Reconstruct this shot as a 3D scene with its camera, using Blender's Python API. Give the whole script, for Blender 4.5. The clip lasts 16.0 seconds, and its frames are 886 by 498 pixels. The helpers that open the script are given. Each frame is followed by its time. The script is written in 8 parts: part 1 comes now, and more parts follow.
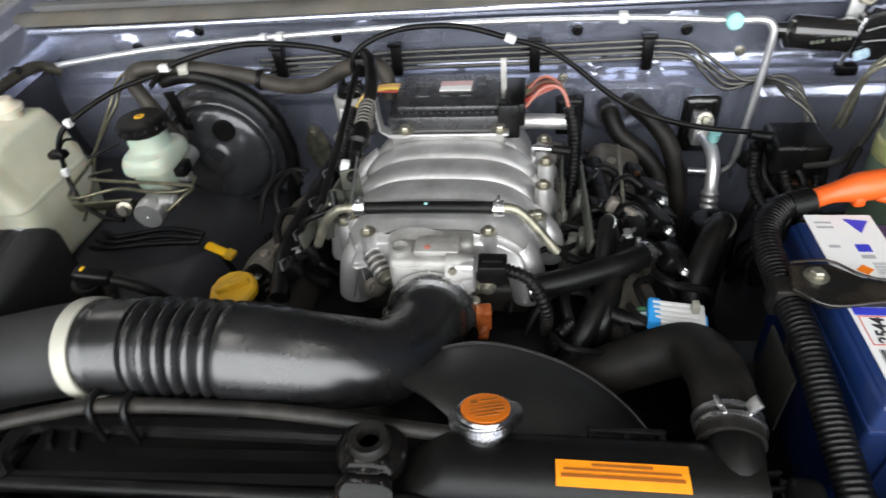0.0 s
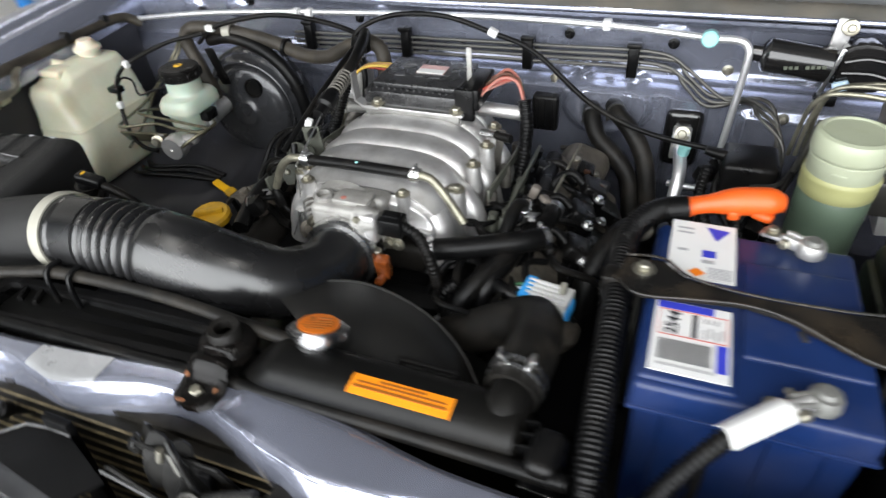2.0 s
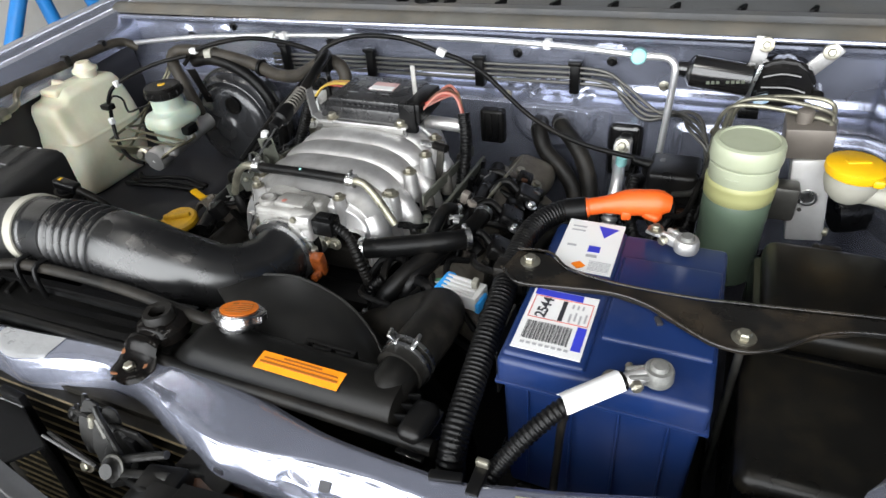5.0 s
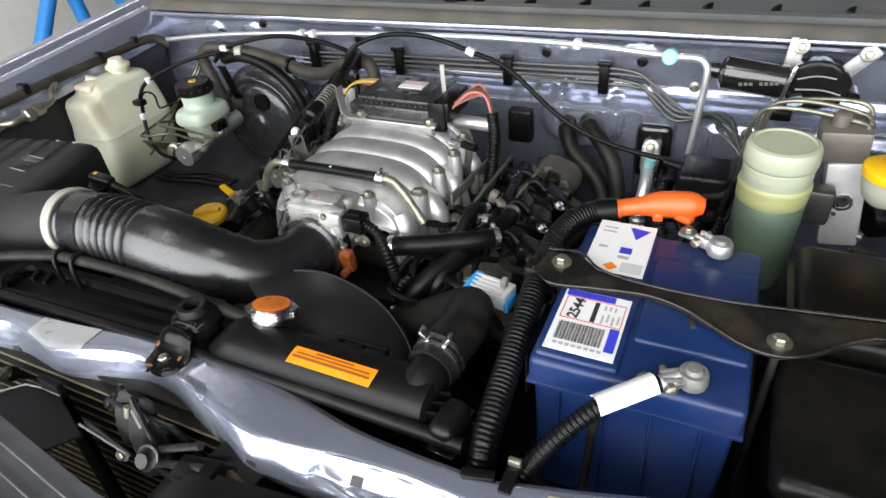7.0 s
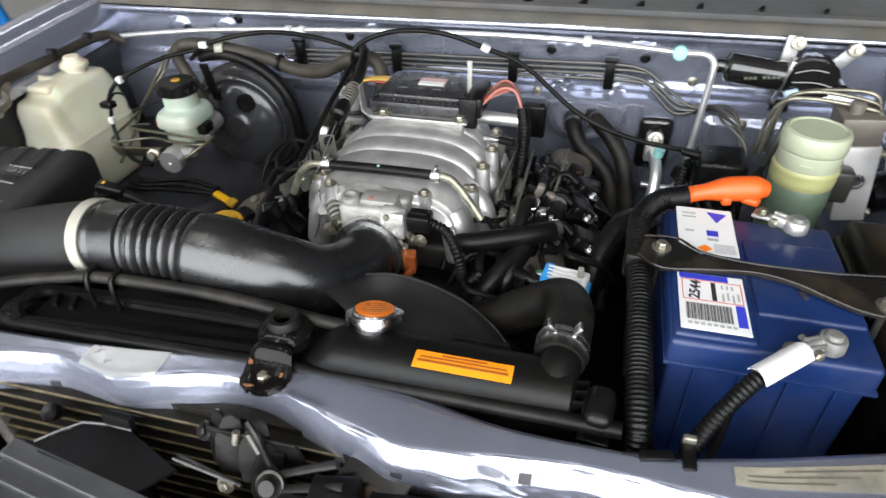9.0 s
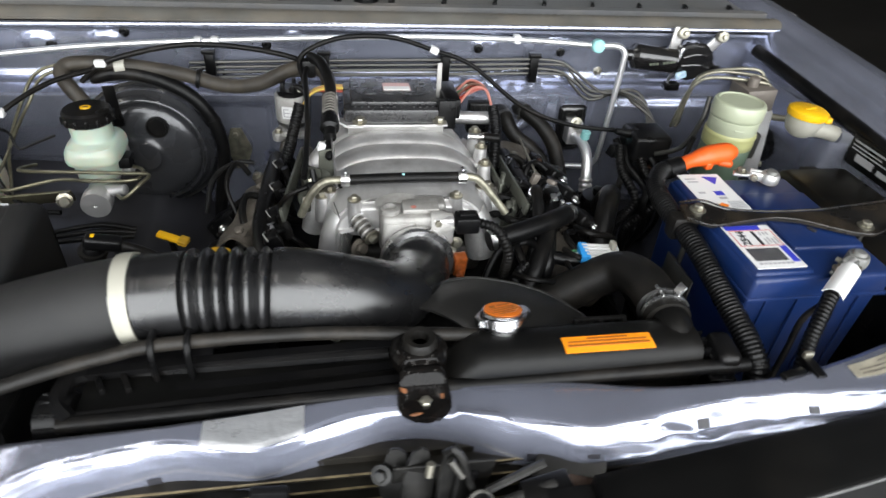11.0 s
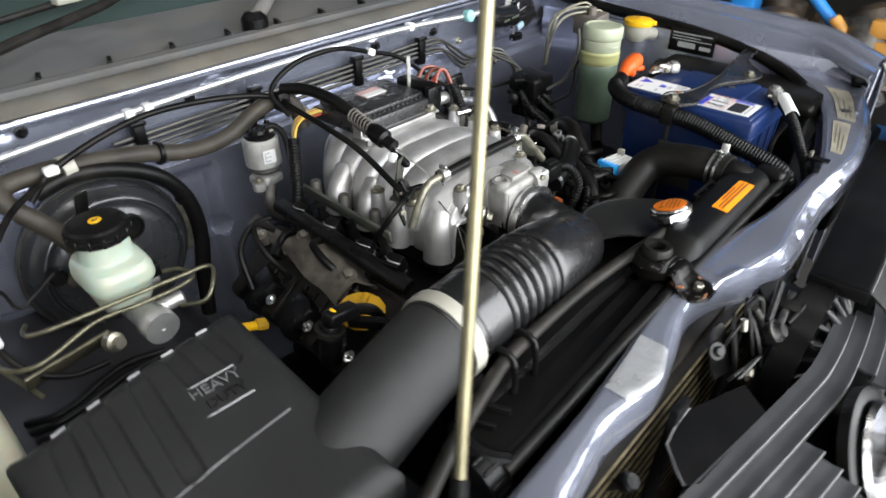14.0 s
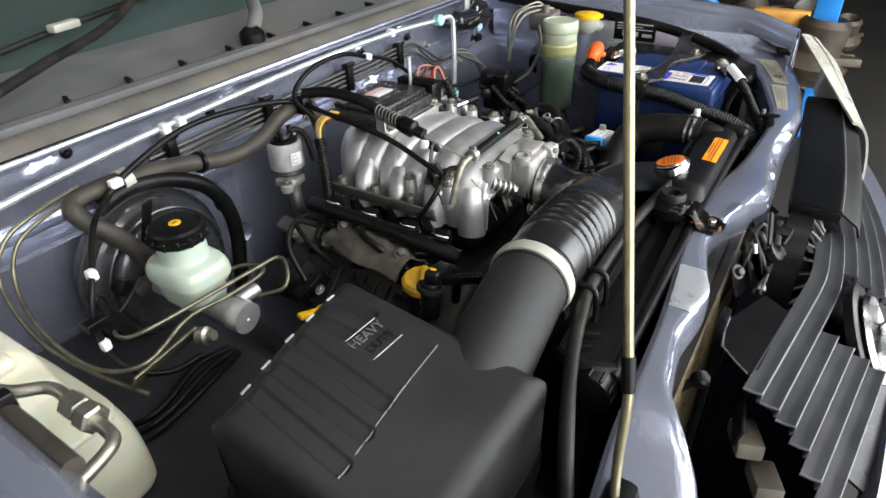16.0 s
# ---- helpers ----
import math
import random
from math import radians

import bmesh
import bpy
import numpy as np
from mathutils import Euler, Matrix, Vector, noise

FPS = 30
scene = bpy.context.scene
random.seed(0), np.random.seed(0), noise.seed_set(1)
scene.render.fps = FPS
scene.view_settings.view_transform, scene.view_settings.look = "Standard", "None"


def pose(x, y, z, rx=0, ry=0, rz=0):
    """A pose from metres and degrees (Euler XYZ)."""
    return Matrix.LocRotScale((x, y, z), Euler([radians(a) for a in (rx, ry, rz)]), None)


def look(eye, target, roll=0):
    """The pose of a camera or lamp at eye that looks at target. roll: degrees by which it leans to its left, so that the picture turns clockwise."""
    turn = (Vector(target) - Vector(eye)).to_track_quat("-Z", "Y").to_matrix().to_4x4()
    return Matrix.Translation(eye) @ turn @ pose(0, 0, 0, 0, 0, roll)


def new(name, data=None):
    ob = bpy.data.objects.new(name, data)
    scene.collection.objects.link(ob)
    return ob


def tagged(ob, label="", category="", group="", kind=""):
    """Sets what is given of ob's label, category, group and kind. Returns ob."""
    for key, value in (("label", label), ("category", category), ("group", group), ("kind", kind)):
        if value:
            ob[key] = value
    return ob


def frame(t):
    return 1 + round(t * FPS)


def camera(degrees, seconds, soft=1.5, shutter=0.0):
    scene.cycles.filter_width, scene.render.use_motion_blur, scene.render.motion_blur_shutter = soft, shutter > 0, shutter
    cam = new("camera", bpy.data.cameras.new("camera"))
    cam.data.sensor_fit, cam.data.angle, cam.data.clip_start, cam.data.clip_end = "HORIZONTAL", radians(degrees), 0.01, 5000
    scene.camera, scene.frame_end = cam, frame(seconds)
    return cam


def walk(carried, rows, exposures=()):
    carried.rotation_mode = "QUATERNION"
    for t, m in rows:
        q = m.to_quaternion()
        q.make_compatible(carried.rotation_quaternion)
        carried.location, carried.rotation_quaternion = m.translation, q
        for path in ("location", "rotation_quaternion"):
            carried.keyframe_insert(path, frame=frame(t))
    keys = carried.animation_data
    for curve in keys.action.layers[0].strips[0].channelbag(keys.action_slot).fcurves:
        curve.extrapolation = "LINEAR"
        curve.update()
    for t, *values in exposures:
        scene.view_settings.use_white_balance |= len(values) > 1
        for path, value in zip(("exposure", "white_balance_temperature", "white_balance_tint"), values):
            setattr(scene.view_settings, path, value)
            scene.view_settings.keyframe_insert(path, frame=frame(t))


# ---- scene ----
cam = camera(71.5, 16.0, soft=1.5, shutter=0.8)
METRES, EYE, TILT, LEAN, TURN = 2.15, 1.42, -40.0, 4.5, 6.5
ROWS = [
    (0.0, 0.0, 0.0, 0.0, -0.0, 0.0, 0.0),
    (0.5, -0.0131, -0.0039, -0.0028, 0.99, -0.71, -2.01),
    (1.0, -0.0255, -0.0095, -0.0079, -3.68, -1.42, -0.99),
    (1.5, 0.0093, -0.0227, -0.0087, -2.2, -0.13, -2.78),
    (2.0, 0.119, -0.0327, -0.0143, 10.35, -0.79, -9.65),
    (2.5, 0.1765, -0.0362, -0.0081, 13.53, -0.71, -10.26),
    (3.0, 0.1887, -0.039, -0.0127, 12.29, -0.41, -10.43),
    (3.5, 0.1946, -0.044, -0.0147, 12.13, -0.02, -10.44),
    (4.0, 0.1933, -0.047, -0.0155, 12.27, 0.62, -10.39),
    (6.5, 0.1823, -0.0523, -0.0194, 14.27, 0.73, -10.47),
    (7.0, 0.1813, -0.0533, -0.0188, 14.66, 0.37, -11.07),
    (7.5, 0.1686, -0.053, -0.0191, 14.83, 0.23, -11.66),
    (8.0, 0.1389, -0.0524, -0.0217, 13.01, 0.09, -10.42),
    (8.5, 0.1008, -0.0581, -0.0298, 8.82, 0.75, -10.17),
    (9.0, 0.0708, -0.0681, -0.0405, 4.06, 2.27, -7.5),
    (11.5, -0.1517, -0.0448, -0.0476, -21.89, 2.82, 7.6),
    (12.0, -0.1856, -0.0087, -0.0288, -25.95, 2.66, 13.01),
    (12.5, -0.2146, 0.0155, -0.0073, -30.55, 0.66, 19.61),
    (13.0, -0.2867, 0.027, -0.007, -42.43, -2.38, 25.88),
    (13.5, -0.349, 0.0453, -0.0021, -47.74, -4.85, 25.85),
    (14.0, -0.3493, 0.0749, 0.0117, -48.0, -5.05, 29.16),
    (14.5, -0.3694, 0.1033, 0.0277, -56.51, -10.46, 32.75),
    (15.0, -0.413, 0.1273, 0.0432, -59.71, -11.84, 35.33),
    (15.5, -0.4247, 0.1234, 0.0414, -58.7, -10.27, 35.21),
    (16.0, -0.4357, 0.1154, 0.0366, -57.98, -8.9, 34.99),
]
walk(cam, [(t, pose(0, 0, EYE, TILT, LEAN, TURN) @ pose(METRES * x, METRES * y, METRES * z, 90 + pitch, roll, yaw)) for t, x, y, z, yaw, pitch, roll in ROWS],
     exposures=[(0.0, -0.28), (1.6, -0.26), (2.8, -0.14), (9.0, -0.14), (11.5, -0.26), (12.5, -0.22), (13.5, -0.05), (15.0, 0.0), (16.0, 0.06)])

# ---- light: an open workshop bay, daylight from the wide door in front of the car, added fill lamps overhead ----
world = bpy.data.worlds.new("World")
scene.world = world
world.use_nodes = True
wn = world.node_tree.nodes
sky = wn.new("ShaderNodeTexSky")
sky.sky_type = "NISHITA"
sky.sun_disc = False
sky.sun_elevation, sky.sun_rotation = radians(61), radians(20)
wn["Background"].inputs["Strength"].default_value = 0.03
world.node_tree.links.new(sky.outputs[0], wn["Background"].inputs["Color"])


def area(name, loc, target, sx, sy, watts, color=(1, 1, 1)):
    d = bpy.data.lights.new(name, "AREA")
    d.shape, d.size, d.size_y, d.energy, d.color = "RECTANGLE", sx, sy, watts, color
    o = new(name, d)
    o.matrix_world = look(loc, target)
    return o


area("bay_door_daylight", (0.1, -2.5, 2.1), (0.0, 0.6, 1.5), 7.0, 3.8, 740, (0.96, 0.985, 1.0))
# Added fill lamps overhead, none in view; the last brightens the white wall.
for tx, ty in ((-0.9, -0.5), (0.7, -0.5), (-0.1, 1.6), (-2.6, 2.4)):
    area("overhead_fill_light", (tx, ty, 3.3), (tx, ty, 0), 0.16, 1.5, 13, (1.0, 0.98, 0.94))
sun = bpy.data.lights.new("sun", "SUN")
sun.energy, sun.angle, sun.color = 3.0, radians(0.5), (1.0, 0.96, 0.90)
new("sun", sun).matrix_world = look((3, 8, 16), (0, 0, 0))

# ---- building helpers ----
def shade(me, angle=38):
    for p in me.polygons:
        p.use_smooth = True
    me.set_sharp_from_angle(angle=radians(angle))


def to_mesh(name, bm, material, angle=38):
    bmesh.ops.recalc_face_normals(bm, faces=bm.faces)
    me = bpy.data.meshes.new(name)
    bm.to_mesh(me)
    bm.free()
    me.materials.append(material)
    shade(me, angle)
    return me


def part(name, bm, material, parent, label="", angle=38):
    """One mesh under a thing, or under a part of it; the vertices are in world metres."""
    o = new(name, bm if isinstance(bm, bpy.types.Mesh) else to_mesh(name, bm, material, angle))
    o.parent = parent
    if parent.type == "EMPTY":
        o.matrix_parent_inverse = Matrix.Translation(-Vector(parent.location))
    if label:
        o["label"] = label
    return o


def thing(name, loc, label, category, group="", kind=""):
    e = new(name)
    e.location = loc
    e.empty_display_size = 0.02
    return tagged(e, label, category, group, kind)


def solo(name, bm, material, label, category, kind="", angle=38, group=""):
    return tagged(new(name, to_mesh(name, bm, material, angle)), label, category, group, kind)


def add(bm, other):
    me = bpy.data.meshes.new("tmp")
    other.to_mesh(me)
    other.free()
    bm.from_mesh(me)
    bpy.data.meshes.remove(me)
    return bm


def box(c, s, bevel=0.002, seg=2, rot=(0, 0, 0), taper=0.0):
    """A rounded box: centre, size; taper narrows its foot."""
    bm = bmesh.new()
    bmesh.ops.create_cube(bm, size=1)
    for v in bm.verts:
        k = 1 - taper * (0.5 - v.co.z)
        v.co = Vector((v.co.x * s[0] * k, v.co.y * s[1] * k, v.co.z * s[2]))
    if bevel:
        bmesh.ops.bevel(bm, geom=bm.edges[:], offset=bevel, segments=seg, affect="EDGES", profile=0.5)
    bm.transform(pose(*c, *rot))
    return bm


def span(x0, x1, y0, y1, z0, z1, bevel=0.002, seg=2):
    return box(((x0 + x1) / 2, (y0 + y1) / 2, (z0 + z1) / 2), (x1 - x0, y1 - y0, z1 - z0), bevel, seg)


def turn_to(axis):
    return Vector(axis).to_track_quat("Z", "Y").to_matrix().to_4x4()


def lathe(profile, c=(0, 0, 0), axis=(0, 0, 1), n=28):
    """Revolve (radius, height) pairs round an axis that starts at c."""
    bm = bmesh.new()
    rings = []
    for r, h in profile:
        rings.append([bm.verts.new((max(r, 1e-5) * math.cos(2 * math.pi * i / n), max(r, 1e-5) * math.sin(2 * math.pi * i / n), h)) for i in range(n)])
    for a, b in zip(rings, rings[1:]):
        for i in range(n):
            bm.faces.new((a[i], a[(i + 1) % n], b[(i + 1) % n], b[i]))
    for ring, r in ((rings[0], profile[0][0]), (rings[-1], profile[-1][0])):
        if r > 1e-4:
            bm.faces.new(ring)
    bm.transform(Matrix.Translation(c) @ turn_to(axis))
    return bm


def rod(a, b, r, n=12):
    a, b = Vector(a), Vector(b)
    return lathe([(r * 0.9, 0), (r, r * 0.1), (r, (b - a).length - r * 0.1), (r * 0.9, (b - a).length)], a, b - a, n)


def spline(pts, step):
    """Even samples of a smooth curve through the points."""
    P = [Vector(p) for p in pts]
    P = [2 * P[0] - P[1]] + P + [2 * P[-1] - P[-2]]
    fine = []
    for i in range(1, len(P) - 2):
        p0, p1, p2, p3 = P[i - 1:i + 3]
        m = max(6, int((p2 - p1).length / 0.004))
        for k in range(m):
            t = k / m
            fine.append(0.5 * (2 * p1 + (p2 - p0) * t + (2 * p0 - 5 * p1 + 4 * p2 - p3) * t * t + (3 * p1 - p0 - 3 * p2 + p3) * t ** 3))
    fine.append(P[-2])
    out, left = [fine[0]], step
    for a, b in zip(fine, fine[1:]):
        d, at = (b - a).length, 0.0
        while d - at >= left:
            at += left
            out.append(a + (b - a) * (at / d))
            left = step
        left -= d - at
    if (out[-1] - fine[-1]).length > step * 0.3:
        out.append(fine[-1].copy())
    else:
        out[-1] = fine[-1].copy()
    return out


def sweep(line, radius, n=12, squash=None):
    """A round tube along sampled points; radius may be a function of the length gone."""
    bm = bmesh.new()
    tangent = [(line[min(i + 1, len(line) - 1)] - line[max(i - 1, 0)]).normalized() for i in range(len(line))]
    side = tangent[0].orthogonal().normalized()
    rings, gone = [], 0.0
    for i, p in enumerate(line):
        gone += (p - line[i - 1]).length if i else 0
        side = (side - tangent[i] * side.dot(tangent[i])).normalized()
        up = tangent[i].cross(side)
        r = radius(gone) if callable(radius) else radius
        rings.append([bm.verts.new(p + r * (math.cos(2 * math.pi * k / n) * side + math.sin(2 * math.pi * k / n) * up)) for k in range(n)])
    for a, b in zip(rings, rings[1:]):
        for k in range(n):
            bm.faces.new((a[k], a[(k + 1) % n], b[(k + 1) % n], b[k]))
    bm.faces.new(rings[0][::-1]), bm.faces.new(rings[-1])
    return bm


def tube(pts, r, n=12, step=0.008):
    return sweep(spline(pts, step), r, n)


def ribbed(pts, r, pitch=0.006, depth=0.0014, n=14):
    """Corrugated split conduit."""
    wave = (0.0, 0.2, 1.0, 1.0, 0.2)
    line = spline(pts, pitch / 5)
    count = {"i": 0}

    def rad(_):
        count["i"] += 1
        return r - depth * (1 - wave[count["i"] % 5])
    return sweep(line, rad, n)


def plate(outline, z0, z1, bevel=0.0, m=None):
    """A flat polygon (x, y) with thickness."""
    bm = bmesh.new()
    f = bm.faces.new([bm.verts.new((x, y, z0)) for x, y in outline])
    up = bmesh.ops.extrude_face_region(bm, geom=[f])
    bmesh.ops.translate(bm, vec=(0, 0, z1 - z0), verts=[v for v in up["geom"] if isinstance(v, bmesh.types.BMVert)])
    if bevel:
        bmesh.ops.bevel(bm, geom=bm.edges[:], offset=bevel, segments=2, affect="EDGES")
    if m is not None:
        bm.transform(m)
    return bm


def sheet(f, us, vs, thick=0.003):
    """A pressed sheet: f(u, v) gives places; closed with a second skin."""
    bm = bmesh.new()
    P = [[Vector(f(u, v)) for v in vs] for u in us]
    nu, nv = len(us), len(vs)
    N = [[(P[min(i + 1, nu - 1)][j] - P[max(i - 1, 0)][j]).cross(P[i][min(j + 1, nv - 1)] - P[i][max(j - 1, 0)]).normalized() for j in range(nv)] for i in range(nu)]
    A = [[bm.verts.new(P[i][j]) for j in range(nv)] for i in range(nu)]
    B = [[bm.verts.new(P[i][j] - N[i][j] * thick) for j in range(nv)] for i in range(nu)]
    for i in range(nu - 1):
        for j in range(nv - 1):
            bm.faces.new((A[i][j], A[i + 1][j], A[i + 1][j + 1], A[i][j + 1]))
            bm.faces.new((B[i][j], B[i][j + 1], B[i + 1][j + 1], B[i + 1][j]))
    for i in range(nu - 1):
        bm.faces.new((A[i][0], B[i][0], B[i + 1][0], A[i + 1][0]))
        bm.faces.new((A[i][-1], A[i + 1][-1], B[i + 1][-1], B[i][-1]))
    for j in range(nv - 1):
        bm.faces.new((A[0][j], A[0][j + 1], B[0][j + 1], B[0][j]))
        bm.faces.new((A[-1][j], B[-1][j], B[-1][j + 1], A[-1][j + 1]))
    return bm


def sm(a, b, x):
    t = min(max((x - a) / (b - a), 0.0), 1.0)
    return t * t * (3 - 2 * t)


def lin(a, b, n):
    return [a + (b - a) * i / (n - 1) for i in range(n)]


def hexbolt(c, axis=(0, 0, 1), r=0.006, washer=True):
    bm = lathe([(r, 0), (r, r * 0.95), (r * 0.8, r * 1.15), (r * 0.3, r * 1.2)], c, axis, 6)
    if washer:
        add(bm, lathe([(r * 1.6, -0.0004), (r * 1.6, r * 0.22), (r * 1.2, r * 0.3)], c, axis, 18))
    return bm


def bolt(parent, c, axis=(0, 0, 1), r=0.006, material=None):
    return part("bolt", hexbolt(c, axis, r), material or M["zinc"], parent)


def clamp_band(c, axis, r, width=0.008, material=None):
    bm = lathe([(r, -width / 2), (r + 0.0012, -width / 2), (r + 0.0012, width / 2), (r, width / 2)], c, axis, 24)
    a = Vector(axis).normalized()
    side = a.orthogonal().normalized()
    return add(bm, box(Vector(c) + side * (r + 0.003), (0.006, 0.006, 0.008), 0.001))


def letters(name, text, size, m, material, parent, depth=0.0002, bold=0.0):
    cu = bpy.data.curves.new(name, "FONT")
    cu.body, cu.size, cu.extrude, cu.offset, cu.align_x, cu.align_y = text, size, depth, bold, "CENTER", "CENTER"
    o = new(name, cu)
    bpy.context.view_layer.update()
    me = bpy.data.meshes.new_from_object(o.evaluated_get(bpy.context.evaluated_depsgraph_get()))
    bpy.data.objects.remove(o)
    me.transform(m)
    me.materials.clear()
    me.materials.append(material)
    return part(name, me, material, parent)


def bars(m, rows, material, name, parent, thick=0.0002):
    """Plain bars for writing that cannot be read: rows of (x0, x1, y, height) on a plane set by m."""
    bm = bmesh.new()
    for x0, x1, y, h in rows:
        b = bmesh.new()
        bmesh.ops.create_cube(b, size=1)
        for v in b.verts:
            v.co = Vector((x0 + (v.co.x + 0.5) * (x1 - x0), y + v.co.y * h, v.co.z * thick * 2))
        add(bm, b)
    bm.transform(m)
    return tagged(part(name, bm, material, parent), kind="stuff" if len(rows) > 1 else "")


# ---- materials ----
def mat(name, base, rough=0.5, metal=0.0, var=0.15, scale=25.0, bump=0.05, fine=400.0, coat=0.0, dirt=None, dirt_amount=0.0, dirt_scale=9.0, rvar=0.12, spec=0.5, **extra):
    m = bpy.data.materials.new(name)
    m.use_nodes = True
    nt, n = m.node_tree, m.node_tree.nodes
    b = n["Principled BSDF"]
    L = nt.links.new
    co = n.new("ShaderNodeTexCoord")
    big = n.new("ShaderNodeTexNoise")
    big.inputs["Scale"].default_value, big.inputs["Detail"].default_value = scale, 6
    L(co.outputs["Object"], big.inputs["Vector"])
    ramp = n.new("ShaderNodeValToRGB")
    ramp.color_ramp.elements[0].position, ramp.color_ramp.elements[1].position = 0.3, 0.7
    ramp.color_ramp.elements[0].color = (*[c * (1 - var) for c in base], 1)
    ramp.color_ramp.elements[1].color = (*[min(1, c * (1 + var)) for c in base], 1)
    L(big.outputs["Fac"], ramp.inputs["Fac"])
    color = ramp.outputs["Color"]
    if dirt:
        dn = n.new("ShaderNodeTexNoise")
        dn.inputs["Scale"].default_value, dn.inputs["Detail"].default_value = dirt_scale, 9
        dn.inputs["Roughness"].default_value = 0.68
        L(co.outputs["Object"], dn.inputs["Vector"])
        dr = n.new("ShaderNodeMapRange")
        dr.inputs["From Min"].default_value, dr.inputs["From Max"].default_value = 0.48, 0.68
        dr.inputs["To Max"].default_value = dirt_amount
        L(dn.outputs["Fac"], dr.inputs["Value"])
        mx = n.new("ShaderNodeMix")
        mx.data_type = "RGBA"
        L(dr.outputs["Result"], mx.inputs["Factor"])
        L(color, mx.inputs["A"])
        mx.inputs["B"].default_value = (*dirt, 1)
        color = mx.outputs["Result"]
    L(color, b.inputs["Base Color"])
    fn = n.new("ShaderNodeTexNoise")
    fn.inputs["Scale"].default_value, fn.inputs["Detail"].default_value = fine, 3
    L(co.outputs["Object"], fn.inputs["Vector"])
    rr = n.new("ShaderNodeMapRange")
    rr.inputs["To Min"].default_value, rr.inputs["To Max"].default_value = max(0.02, rough - rvar), min(1, rough + rvar)
    L(big.outputs["Fac"], rr.inputs["Value"])
    L(rr.outputs["Result"], b.inputs["Roughness"])
    bp = n.new("ShaderNodeBump")
    bp.inputs["Strength"].default_value, bp.inputs["Distance"].default_value = bump, 0.002
    L(fn.outputs["Fac"], bp.inputs["Height"])
    L(bp.outputs["Normal"], b.inputs["Normal"])
    b.inputs["Metallic"].default_value = metal
    b.inputs["Coat Weight"].default_value = coat
    b.inputs["Coat Roughness"].default_value = 0.08
    b.inputs["Specular IOR Level"].default_value = spec
    for key, value in extra.items():
        b.inputs[key.replace("_", " ")].default_value = value
    return m


